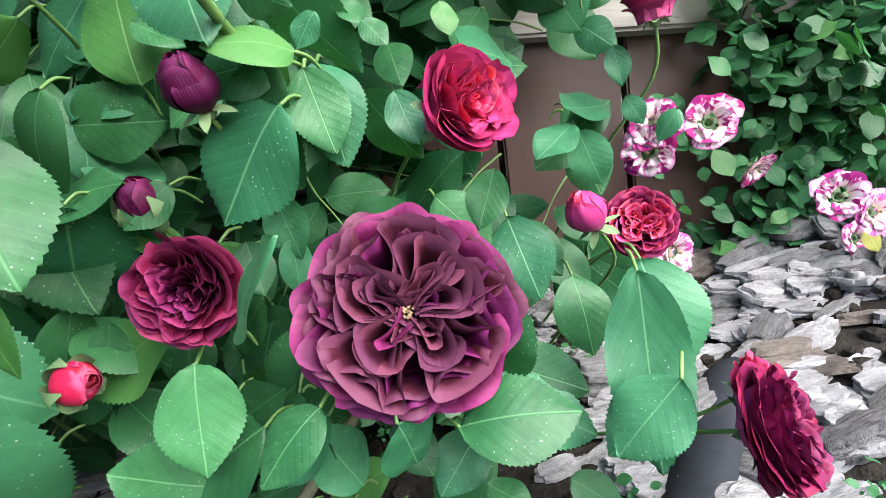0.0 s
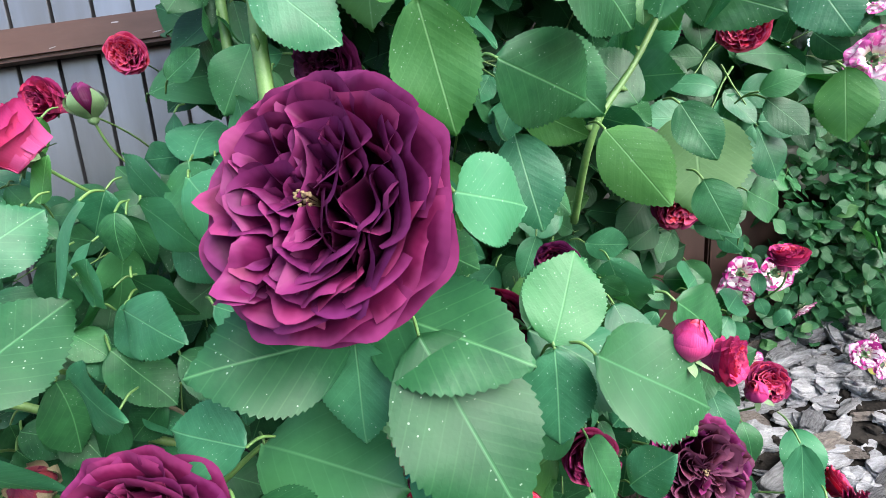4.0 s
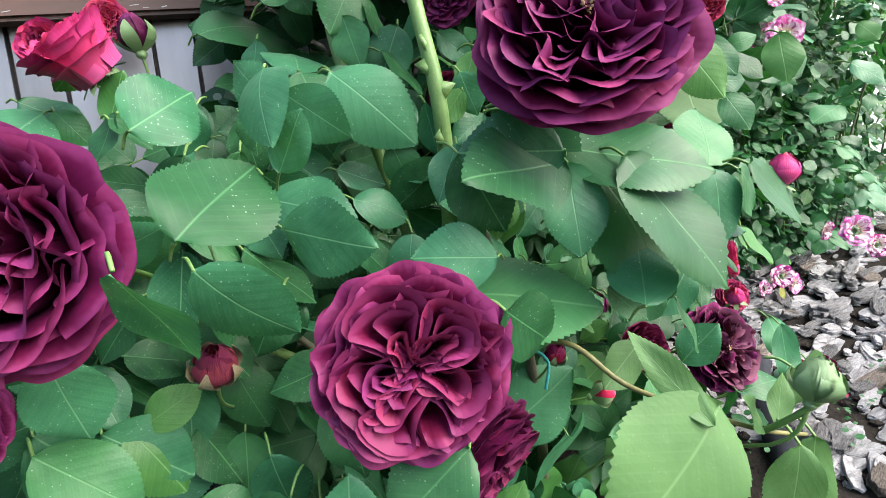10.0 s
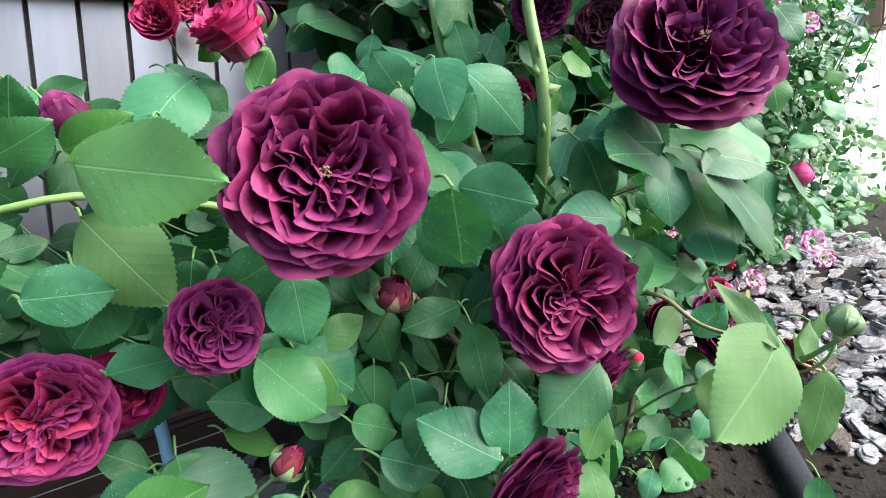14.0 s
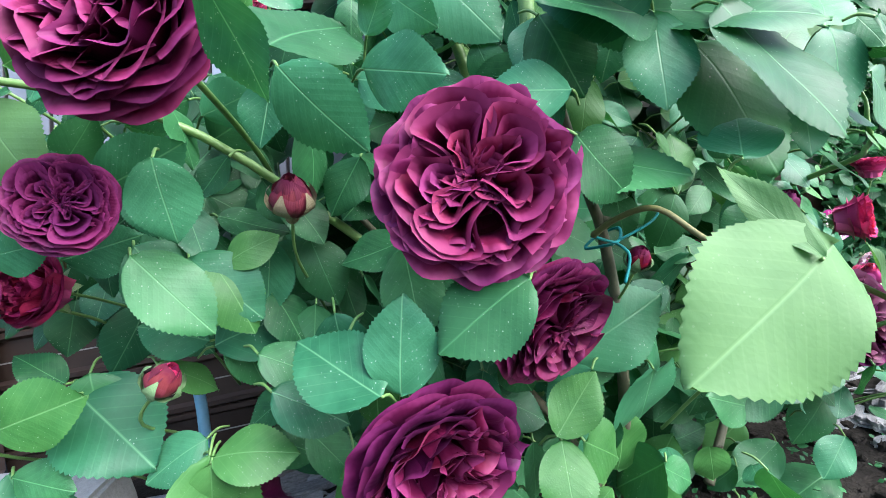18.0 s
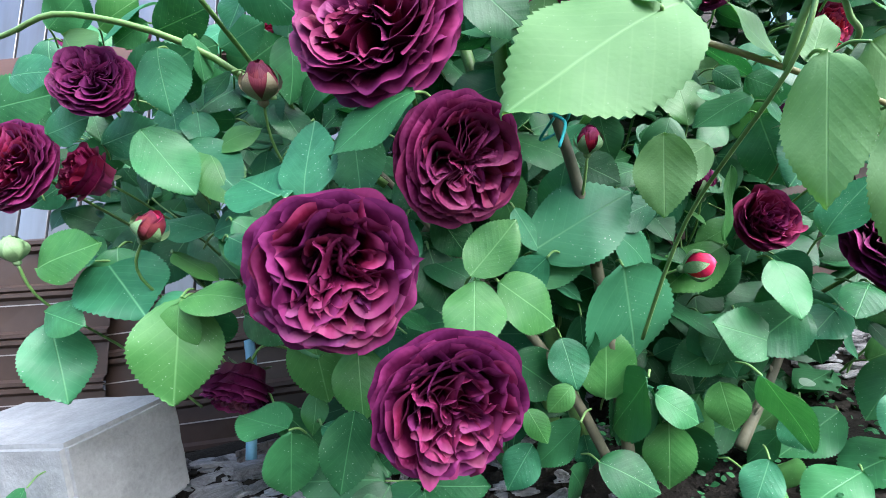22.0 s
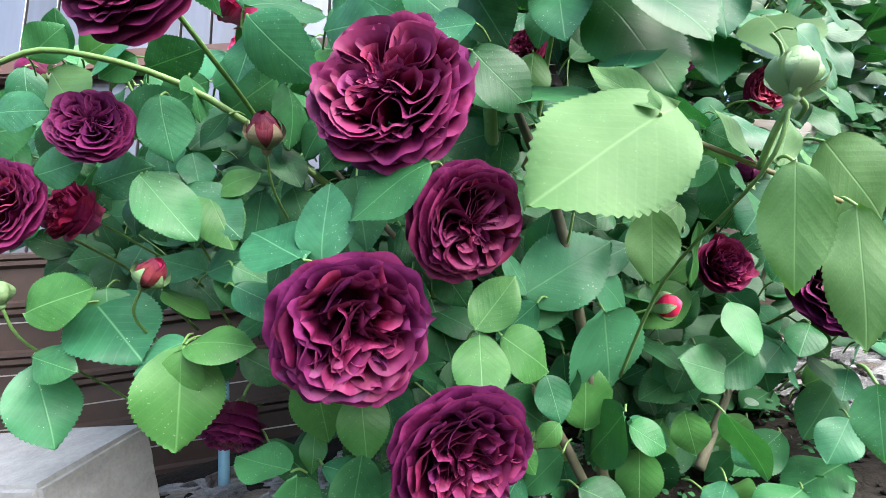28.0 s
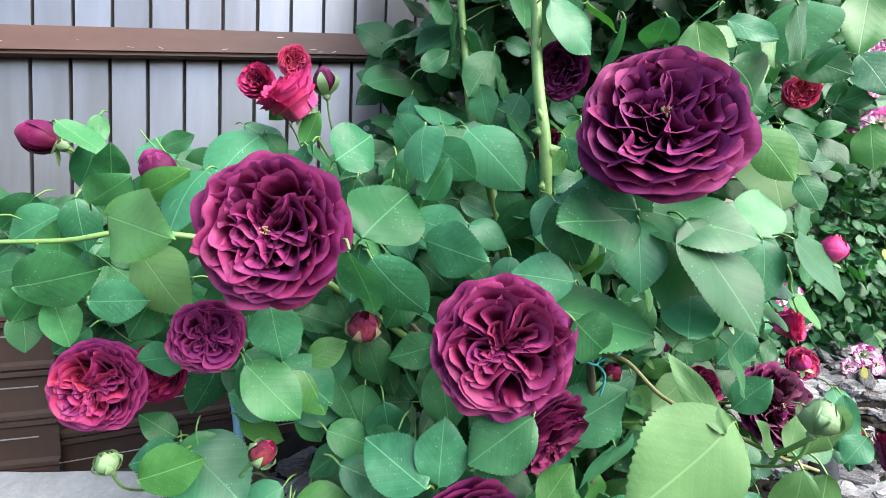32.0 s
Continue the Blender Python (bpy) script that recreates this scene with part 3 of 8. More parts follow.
# ---- ground ----
def lie(x, y):
    """Height of the sloping bed."""
    near = 0.2307 + 0.187 * max(-0.9, min(0.55, x)) + 0.22 * max(-0.3, min(0.75, y))
    return near + 0.006 * noise.noise(Vector((x * 9, y * 9, 0)))


SOIL = plain_material("soil_dark", (0.008, 0.007, 0.006), (0.032, 0.028, 0.024), 22, 0.95, relief=0.9, depth=0.01, shine=0.08)
BARK = plain_material("bark_weathered", (0.045, 0.044, 0.046), (0.41, 0.41, 0.42), 8, 0.9, shine=0.15, relief=1.0, depth=0.01, stretch=(1, 5, 1))
LITTER = plain_material("bark_flakes", (0.045, 0.043, 0.044), (0.40, 0.40, 0.41), 55, 0.9, shine=0.15, relief=0.9, depth=0.004, stretch=(1, 4, 1))
BARK_BROWN = plain_material("bark_brown", (0.05, 0.036, 0.028), (0.36, 0.31, 0.27), 9, 0.9, relief=1.0, depth=0.01, stretch=(1, 5, 1))
SHEET = plain_material("siding_brown", (0.035, 0.022, 0.017), (0.052, 0.034, 0.027), 8, 0.46, 0.0, 0.06, 0.001, coat=0.06, shine=0.3)
# brown panels: the pale bluish reflection of the sky is put into their colour
PANEL = plain_material("panel_sky_reflection", (0.17, 0.165, 0.167), (0.29, 0.30, 0.335), 4, 0.34, 0.8, 0.05, 0.001, (1, 1, 0.15))
RAIL = plain_material("rail_brown", (0.075, 0.038, 0.028), (0.12, 0.065, 0.05), 12, 0.5, 0.0, 0.15, 0.001, (0.3, 1, 1))
GAP = plain_material("groove_shade", (0.012, 0.008, 0.007), (0.02, 0.014, 0.012), 10, 0.6)
# pale metal for scratches on the rail and for highlights painted on the ribs
GLINT_SCRATCH = plain_material("rib_glint_scratch", (0.28, 0.27, 0.26), (0.42, 0.40, 0.39), 40, 0.35, 0.6)
PLANK = plain_material("plank_grey", (0.22, 0.21, 0.19), (0.48, 0.46, 0.43), 10, 0.85, relief=0.8, depth=0.004, stretch=(0.12, 1, 1.6))
BOARD = plain_material("board_redbrown", (0.035, 0.018, 0.014), (0.065, 0.034, 0.027), 6, 0.55, 0.0, 0.1, 0.001, (1, 1, 0.2), 0.06, 0.3)
CONCRETE = plain_material("concrete_pale", (0.18, 0.185, 0.185), (0.34, 0.345, 0.345), 30, 0.9, relief=0.7, depth=0.003)
SLATE = plain_material("rubber_slate", (0.010, 0.012, 0.015), (0.026, 0.03, 0.037), 25, 0.8, shine=0.15, relief=0.4, depth=0.002)
TWINE = plain_material("twine_teal", (0.0, 0.16, 0.17), (0.02, 0.33, 0.33), 300, 0.6, relief=0.8, depth=0.0006)
PIPE = plain_material("pipe_blue", (0.16, 0.36, 0.50), (0.25, 0.48, 0.62), 30, 0.45)
WHITE = plain_material("wall_white", (0.78, 0.80, 0.82), (0.86, 0.87, 0.88), 3, 0.5)
DOORWOOD = plain_material("frame_wood", (0.16, 0.10, 0.06), (0.25, 0.16, 0.1), 9, 0.6, stretch=(1, 1, 0.2))

xs = sorted(set([-40, -15, -6, -3, -2, -1.5] + [round(-1.2 + 0.04 * k, 3) for k in range(56)] + [1.2, 1.6, 2.5, 5, 12, 40]))
ys = sorted(set([-40, -15, -6, -3, -1.5, -1] + [round(-0.6 + 0.04 * k, 3) for k in range(46)] + [1.5, 2, 3, 6, 15, 40]))
ground = new("ground", mesh_from("ground", [(x, y, lie(x, y)) for y in ys for x in xs], grid_faces(len(xs), len(ys)), SOIL))
tagged(ground, "dark damp garden soil, sloping, partly covered by bark", "ground", kind="structure")


def bark_mesh(seed, mat):
    """A weathered slab of bark, one unit long: broken flakes stacked on one another, with ragged ends."""
    rng = random.Random(seed)
    verts, faces = [], []
    z, cx, cy = -0.04, 0.0, 0.0
    for layer in range(rng.randrange(3, 6)):
        n = 14
        a, b = 0.5 * rng.uniform(0.62, 1.0) * (1 - 0.07 * layer), 0.21 * rng.uniform(0.55, 1.0) * (1 - 0.08 * layer)
        thick = rng.uniform(0.03, 0.06)
        tx, ty = rng.uniform(-0.10, 0.10), rng.uniform(-0.14, 0.14)
        cx, cy = cx * 0.6 + rng.uniform(-0.10, 0.10), cy * 0.6 + rng.uniform(-0.07, 0.07)
        o = len(verts)
        ring = []
        for k in range(n):
            q = 2 * math.pi * k / n
            c, s = math.cos(q), math.sin(q)
            x = a * math.copysign(abs(c) ** 0.6, c) * rng.uniform(0.78, 1.08)
            y = b * math.copysign(abs(s) ** 0.7, s) * rng.uniform(0.82, 1.06)
            ring.append((x, y))
        for x, y in ring:
            verts.append((cx + x * 1.02, cy + y * 1.02, z + tx * x + ty * y))
        for x, y in ring:
            verts.append((cx + x, cy + y, z + thick + tx * x + ty * y + rng.uniform(-0.008, 0.008)))
        for x, y in ring:
            verts.append((cx + x * 0.55, cy + y * 0.55, z + thick + tx * x * 0.55 + ty * y * 0.55 + rng.uniform(-0.004, 0.018)))
        verts.append((cx, cy, z + thick + 0.006))
        for k in range(n):
            e = (k + 1) % n
            faces += [(o + k, o + e, o + n + e, o + n + k), (o + n + k, o + n + e, o + 2 * n + e, o + 2 * n + k), (o + 2 * n + k, o + 2 * n + e, o + 3 * n)]
        z += thick * 0.9
    return mesh_from("bark_piece", verts, faces, mat, None, False)


BARKS = [bark_mesh(k, BARK if k % 4 else BARK_BROWN) for k in range(12)]
mulch = thing("bark_mulch", "weathered grey pine bark slabs lying loose on the soil", "bark mulch")
rng = random.Random(21)
count = 0
for k in range(900):
    x, y = rng.uniform(-0.72, 0.75), rng.uniform(0.0, 0.62)
    right = x > 0.06 + 0.25 * max(0, 0.22 - y) and y > 0.02
    left = -0.68 < x < -0.20 and 0.15 < y < 0.42
    if not (right or left) or y > 0.46 + 0.1 * (x > 0.2):
        continue
    size = rng.uniform(0.035, 0.075)
    turn = rng.gauss(8, 20)
    m = Matrix.Translation((x, y, lie(x, y) + rng.uniform(0.0, 0.006))) @ pose(0, 0, 0, 12 + rng.gauss(0, 10), -10 + rng.gauss(0, 10), turn) @ Matrix.Diagonal((size, size * rng.uniform(0.7, 1.2), size * rng.uniform(0.8, 1.5), 1))
    child("bark_piece", BARKS[rng.randrange(12)], mulch, m)
    count += 1
    if count >= 290:
        break
rng = random.Random(22)
small_v, small_f, done = [], [], 0
data = []
for me in BARKS[1:9]:
    co = np.zeros(len(me.vertices) * 3)
    me.vertices.foreach_get("co", co)
    data.append((co.reshape(-1, 3), [tuple(f.vertices) for f in me.polygons]))
while len(small_v) < 1700:
    x, y = rng.uniform(-0.10, 0.85), rng.uniform(-0.05, 0.60)
    if len(small_v) > 1450:
        x, y = rng.uniform(-0.68, -0.2), rng.uniform(0.15, 0.4)
    elif x < 0.02 + 0.3 * max(0, 0.25 - y):
        continue
    size = rng.uniform(0.02, 0.06)
    m = np.array(Matrix.Translation((x, y, lie(x, y) - 0.001 + rng.uniform(0, 0.004))) @ pose(0, 0, 0, 12 + rng.gauss(0, 9), -10 + rng.gauss(0, 9), rng.gauss(8, 24)) @ Matrix.Diagonal((size, size * rng.uniform(0.7, 1.3), size * rng.uniform(0.8, 1.4), 1)))
    co, polys = data[rng.randrange(len(data))]
    small_f += [tuple(i + done for i in q) for q in polys]
    small_v.append(co @ m[:3, :3].T + m[:3, 3])
    done += len(co)
tagged(child("bark_litter", mesh_from("bark_litter", np.concatenate(small_v), small_f, LITTER, None, False), mulch, None, "broken smaller bark flakes"), kind="stuff")


# clods of soil between the bark and under the bush
rng = random.Random(23)
clod = bmesh.new()
bmesh.ops.create_icosphere(clod, subdivisions=1, radius=1)
base_v = np.array([v.co[:] for v in clod.verts])
base_f = [tuple(v.index for v in f.verts) for f in clod.faces]
clod.free()
lump_v, lump_f = [], []
for k in range(1500):
    x, y = rng.uniform(-0.7, 0.4), rng.uniform(0.02, 0.4)
    r = rng.uniform(0.0015, 0.007)
    jag = np.array([[rng.uniform(0.7, 1.3)] for _ in base_v])
    lump_f += [tuple(i + 12 * k for i in f) for f in base_f]
    lump_v.append(base_v * jag * r * np.array((1, 1, 0.7)) + np.array((x, y, lie(x, y) + r * 0.2)))
clods = child("soil_crumb", mesh_from("soil_crumb", np.concatenate(lump_v), lump_f, SOIL, None, False), ground, None, "dark crumbs of soil")
tagged(clods, kind="stuff")


# ---- fence ----
def fence_y(x):
    return 0.475 + 0.09 * (x + 0.6)


def fence_m(x, z, out=0.0):
    """On the fence's face: x across, z up, out towards the garden."""
    return Matrix.Translation((x, fence_y(x) - out, z)) @ pose(0, 0, 0, 0, -5, 5.1)


def box(sx, sy, sz, bevel=0.002):
    bm = bmesh.new()
    bmesh.ops.create_cube(bm, size=1)
    bmesh.ops.scale(bm, vec=(sx, sy, sz), verts=bm.verts)
    bmesh.ops.bevel(bm, geom=bm.edges[:], offset=bevel, segments=2, affect="EDGES")
    return bm


fence = thing("metal_fence", "brown metal fence with upright panels, rail and ribbed siding", "fence")
# added sheet whose near-black colour gives the panel grooves their shade
backing = part("backing_sheet", box(1.75, 0.004, 1.1), GAP, fence, "added sheet, near black for the shade in the grooves")
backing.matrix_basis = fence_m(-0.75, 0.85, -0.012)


def picket_mesh(h):
    """An upright folded panel with rounded edges, its face a little dished."""
    prof = ((-0.0198, 0.010), (-0.0198, 0.0008), (-0.0192, 0.0), (-0.010, 0.0), (0, -0.0001), (0.010, 0.0), (0.0192, 0.0), (0.0198, 0.0008), (0.0198, 0.010))
    verts = [(x, y, z) for z in (-h / 2, -h / 4, 0, h / 4, h / 2) for x, y in prof]
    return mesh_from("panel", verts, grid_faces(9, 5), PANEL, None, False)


low, high = picket_mesh(0.36), picket_mesh(0.55)
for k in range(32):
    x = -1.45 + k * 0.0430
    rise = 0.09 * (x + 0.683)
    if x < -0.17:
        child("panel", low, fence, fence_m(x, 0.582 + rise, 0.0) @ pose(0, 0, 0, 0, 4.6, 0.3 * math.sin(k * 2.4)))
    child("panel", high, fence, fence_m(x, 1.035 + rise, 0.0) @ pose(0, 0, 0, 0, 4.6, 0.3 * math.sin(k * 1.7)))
rail = part("rail", box(1.5, 0.024, 0.033, 0.004), RAIL, fence, "horizontal brown painted rail, scuffed")
rail.matrix_basis = fence_m(-0.76, 0.759, 0.014) @ pose(0, 0, 0, 0, -1.0, 0)
rng = random.Random(31)
for k in range(34):
    x = rng.uniform(-1.2, -0.28)
    scuff = part("scuff", box(rng.uniform(0.002, 0.010), 0.0006, rng.uniform(0.0005, 0.0012), 0.0001), GLINT_SCRATCH, fence, "pale scratch in the paint")
    scuff.matrix_basis = fence_m(x, 0.762 + 0.10 * (x + 0.76) + rng.choice((-0.011, rng.uniform(-0.014, 0.012))), 0.0262) @ pose(0, 0, 0, 0, rng.uniform(-25, 25), 0)


def siding_mesh(w, h, pitch=0.062):
    """Horizontal profiled sheet: flat bands with raised double ribs between them."""
    prof = [(0.0, 0.0)]
    z = 0.0
    while z < h:
        prof += [(z + pitch * 0.62, 0.0), (z + pitch * 0.68, -0.006), (z + pitch * 0.76, -0.006), (z + pitch * 0.79, -0.002), (z + pitch * 0.82, -0.006), (z + pitch * 0.9, -0.006), (z + pitch * 0.96, 0.0)]
        z += pitch
    cols = 13
    verts = [(-w / 2 + w * i / (cols - 1), y + 0.001 * math.sin(i * 1.7 + z * 40), z - h) for z, y in prof for i in range(cols)]
    return mesh_from("siding_sheet", verts, grid_faces(cols, len(prof)), SHEET, None, False)


left_sheet = child("siding_sheet", siding_mesh(0.62, 0.26), fence, fence_m(-1.105, 0.425, 0.020) @ pose(0, 0, 0, 0, 2, 0))
right_sheet = child("siding_sheet", siding_mesh(0.80, 0.26, 0.066), fence, fence_m(-0.42, 0.445, 0.004) @ pose(0, 0, 0, 0, -2, 0))
# highlights on the siding ribs, added as thin pale strips
for k in range(3):
    for sheet, z0, x0, w, out in (("left", 0.382, -1.105, 0.60, 0.0268), ("right", 0.400, -0.42, 0.78, 0.0108)):
        edge = part("rib_edge", box(w, 0.0012, 0.0016, 0.0004), GLINT_SCRATCH, fence, "highlight along the rib, laid on as a pale strip")
        edge.matrix_basis = fence_m(x0, z0 - 0.064 * k, out) @ pose(0, 0, 0, 0, 2 if sheet == "left" else -2, 0)

plank = tagged(new("wooden_plank"), "weathered grey wooden plank fixed along the fence", "plank")
body = part("board", box(0.62, 0.022, 0.088, 0.003), PLANK, plank)
body.matrix_basis = Matrix.Translation((0.17, 0.437, 0.602)) @ pose(0, 0, 0, 0, 2, 5)
panel = tagged(new("brown_board_panel"), "smooth red-brown board panel under the plank", "panel")
for k, (x, w) in enumerate(((-0.03, 0.11), (0.085, 0.11), (0.2, 0.11), (0.31, 0.1))):
    b = part("board", box(w, 0.016, 0.30, 0.002), BOARD, panel)
    b.matrix_basis = Matrix.Translation((x, 0.447 + 0.09 * (x - 0.1), 0.425)) @ pose(0, 0, 0, 0, 0, 5)

wall = tagged(new("white_shed_wall"), "white ribbed metal shed wall in bright light", "wall", kind="structure")
for k in range(34):
    slab = part("wall_panel", box(0.098, 0.05, 2.6, 0.006), WHITE, wall)
    slab.matrix_basis = Matrix.Translation((2.2 + 0.092 * k, 1.9 - 0.030 * k, 1.2)) @ pose(0, 0, 0, 0, 0, -18)
post = part("wooden_post", box(0.14, 0.1, 1.1, 0.01), DOORWOOD, wall, "brown wooden post")
post.matrix_basis = Matrix.Translation((3.25, 1.48, 2.05))

# ---- concrete block, pipe, edging ----
block = thing("concrete_block", "pale rough concrete kerb block on the soil by the fence", "block")
bm = box(0.20, 0.105, 0.09, 0.004)
bmesh.ops.subdivide_edges(bm, edges=bm.edges[:], cuts=5, use_grid_fill=True)
for v in bm.verts:
    n = noise.noise(v.co * 60)
    v.co += v.normal * 0.0016 * n
    if v.co.x > 0.085 and v.co.z > 0.02:
        v.co.x -= 0.004 * abs(noise.noise(v.co * 35))
blk = part("body", bm, CONCRETE, block)
block.matrix_basis = Matrix.Translation((-0.688, 0.262, 0.234)) @ pose(0, 0, 0, 15, -4, -12)
pipe = thing("blue_pipe", "thin light blue plastic pipe leaning on the fence", "pipe")
tube("pipe", [(-0.90, 0.34, 0.33), (-0.885, 0.345, 0.27), (-0.872, 0.34, 0.20)], [0.006, 0.006, 0.006], PIPE, pipe)
stake = thing("blue_stake", "short light blue plastic stake by the fence", "stake")
tube("stake", [(-0.566, 0.375, 0.345), (-0.558, 0.37, 0.31), (-0.548, 0.36, 0.22)], [0.006, 0.006, 0.006], PIPE, stake)
edging = thing("garden_edging", "dark slate rubber edging strip standing in the soil", "edging")
verts, n = [], 22
for k in range(n):
    t = k / (n - 1)
    x, y = 0.135 - 0.175 * t + 0.03 * math.sin(3 * t), 0.255 - 0.19 * t * t - 0.02 * t
    z = lie(x, y)
    for off, h in ((-0.008, -0.03), (-0.010, 0.012), (-0.004, 0.018), (0.006, 0.018), (0.012, 0.012), (0.014, -0.03)):
        verts.append((x + off * 0.8, y - off, z + h + 0.004 * math.sin(9 * t)))
child("strip", mesh_from("strip", verts, grid_faces(6, n), SLATE), edging)


# ---- the dark rose bush: blooms and buds ----
bush = thing("rose_bush", "tall rose bush with dark purple and crimson full blooms", "rose bush")
HEADS = []


def rose(kind, centre, radius, axis, outer, inner, seed, label, **kw):
    HEADS.append((Vector(centre), radius, Vector(axis), "held" if kw.pop("held", False) else kind))
    return bloom(bush, kind, centre, radius, axis, outer, inner, seed, "rose_bud" if kind == "bud" else "rose_bloom", label, **kw)


rose("open", (-0.254, 0.018, 0.624), 0.0460, (-0.387, -0.854, 0.347), PETAL_MAGENTA, PETAL_DARK, 1, "large magenta-purple full rose bloom facing up", stamens=True)
rose("quartered", (-0.338, 0.024, 0.491), 0.0395, (-0.208, -0.968, 0.141), PETAL_MAGENTA, PETAL_ROSY, 2, "dark purple full rose bloom with crimson heart", wild=1.5)
rose("open", (-0.463, 0.013, 0.552), 0.0380, (-0.231, -0.970, 0.070), PETAL_MAGENTA, PETAL_MAGENTA, 3, "large magenta full rose bloom, wide open", stamens=True)
rose("quartered", (-0.502, 0.057, 0.489), 0.0202, (0.326, -0.940, 0.099), PETAL_DARK, PETAL_DARK, 4, "small dark purple quartered rose bloom")
rose("quartered", (-0.573, 0.081, 0.452), 0.0273, (-0.059, -0.998, 0.039), PETAL_MAGENTA, PETAL_CRIMSON, 5, "crimson rose bloom turned aside")
rose("open", (-0.353, 0.032, 0.373), 0.0370, (0.320, -0.865, -0.387), PETAL_DARK, PETAL_ROSY, 6, "dark purple ruffled rose bloom, fully open")
rose("open", (-0.304, 0.037, 0.317), 0.0328, (0.33, -0.83, -0.45), PETAL_DARK, PETAL_ROSY, 7, "dusky purple rose bloom nodding down")
rose("quartered", (-0.298, 0.048, 0.427), 0.0310, (0.420, -0.757, -0.501), PETAL_MAGENTA, PETAL_ROSY, 8, "crimson-purple rose bloom turned aside")
rose("quartered", (-0.034, 0.149, 0.404), 0.0370, (0.119, -0.945, 0.305), PETAL_DARK, PETAL_AGED, 9, "ageing brownish-purple rose bloom with open heart", stamens=True, split=0.42, wild=1.9)
rose("cup", (-0.113, 0.158, 0.418), 0.0240, (0.064, -0.997, 0.033), PETAL_ROSY, PETAL_MAGENTA, 10, "half-open crimson rose bloom")
rose("cup", (-0.008, 0.173, 0.475), 0.0232, (0.60, -0.76, 0.10), PETAL_PINK, PETAL_RED, 11, "bright red cupped rose bloom")
rose("open", (0.075, 0.232, 0.417), 0.0179, (-0.187, -0.942, 0.280), PETAL_CRIMSON, PETAL_RED, 12, "small crimson rose bloom")
rose("open", (0.085, 0.140, 0.356), 0.0215, (0.74, -0.58, 0.34), PETAL_FLUSH, PETAL_ROSY, 13, "purple-crimson rose bloom turned aside")
rose("open", (-0.023, 0.209, 0.581), 0.0201, (-0.062, -0.915, -0.397), PETAL_CRIMSON, PETAL_RED, 14, "crimson rose bloom among leaves")
rose("open", (-0.142, 0.129, 0.567), 0.0128, (-0.507, -0.854, -0.119), PETAL_DARK, PETAL_ROSY, 15, "crimson rose bloom half hidden by leaves")
rose("open", (-0.266, 0.146, 0.684), 0.0221, (-0.568, -0.766, -0.301), PETAL_DARK, PETAL_DARK, 16, "very dark purple rose bloom in shade")
rose("open", (0.009, 0.198, 0.703), 0.0164, (-0.5, -0.82, -0.2), PETAL_RED, PETAL_RED, 51, "bright red rose bloom high in the leaves")
rose("cup", (-0.182, 0.097, 0.549), 0.0212, (-0.35, -0.85, -0.1), PETAL_CRIMSON, PETAL_CRIMSON, 52, "crimson rose bloom half hidden by leaves")
rose("open", (-0.234, 0.227, 0.635), 0.0186, (-0.4, -0.85, 0.0), PETAL_CRIMSON, PETAL_ROSY, 53, "dark crimson rose bloom in the shade of the bush")
rose("bud", (-0.139, 0.180, 0.452), 0.0205, (-0.1, -0.6, 0.75), PETAL_DARK, PETAL_CRIMSON, 54, "half-closed dark crimson rose bud with green sepals", green=SEPAL)
rose("open", (-0.205, 0.145, 0.681), 0.0207, (-0.600, -0.797, -0.071), PETAL_AGED, PETAL_AGED, 17, "withering dark rose bloom")
rose("cup", (-0.481, 0.197, 0.657), 0.0310, (-0.60, -0.40, 0.69), PETAL_PINK, PETAL_PINK, 18, "pink-red cupped rose bloom by the fence")
rose("cup", (-0.531, 0.317, 0.697), 0.0232, (-0.247, -0.959, 0.142), PETAL_PINK, PETAL_CRIMSON, 19, "small pink-crimson rose opening")
rose("open", (-0.509, 0.417, 0.750), 0.0201, (0.145, -0.980, -0.132), PETAL_RED, PETAL_RED, 20, "bright red small rose bloom")
rose("cup", (-0.454, 0.151, 0.315), 0.0263, (-0.076, -0.420, -0.905), PETAL_DARK, PETAL_AGED, 21, "wilted purple rose bloom hanging down")
rose("cup", (-0.545, 0.109, 0.452), 0.0225, (-0.45, -0.85, 0.20), PETAL_FLUSH, PETAL_FLUSH, 31, "half-open rosy pink rose bloom with green sepals")
rose("bud", (-0.415, 0.077, 0.491), 0.0200, (0.083, -0.598, 0.797), PETAL_DULL, PETAL_DULL, 32, "half-closed dull red rose bud with green sepals", green=SEPAL_RED)
rose("bud", (-0.475, 0.079, 0.409), 0.0171, (0.633, -0.306, 0.711), PETAL_DULL, PETAL_PINK, 33, "half-closed dull red rose bud with green sepals", green=SEPAL)
rose("bud", (-0.158, 0.152, 0.390), 0.0177, (0.940, -0.306, 0.152), PETAL_RED, PETAL_RED, 34, "half-closed red rose bud with green sepals", green=SEPAL)
rose("cup", (0.093, 0.246, 0.525), 0.0185, (-0.111, -0.114, 0.987), PETAL_PINK, PETAL_RED, 35, "half-closed pink rose bud with green sepals", green=SEPAL, tight=1.0)
rose("bud", (0.042, 0.204, 0.427), 0.0196, (-0.539, -0.345, 0.768), PETAL_PINK, PETAL_RED, 36, "half-closed pink rose bud with green sepals", green=SEPAL, tight=1.0)
rose("cup", (0.101, 0.185, 0.350), 0.0151, (0.685, -0.334, 0.647), PETAL_RED, PETAL_RED, 37, "half-closed red rose bud with green sepals", green=SEPAL, tight=1.0)
rose("bud", (-0.458, 0.251, 0.686), 0.0240, (-0.195, -0.040, 0.980), PETAL_DARK, PETAL_DARK, 38, "half-closed dark purple rose bud with green sepals", green=SEPAL)
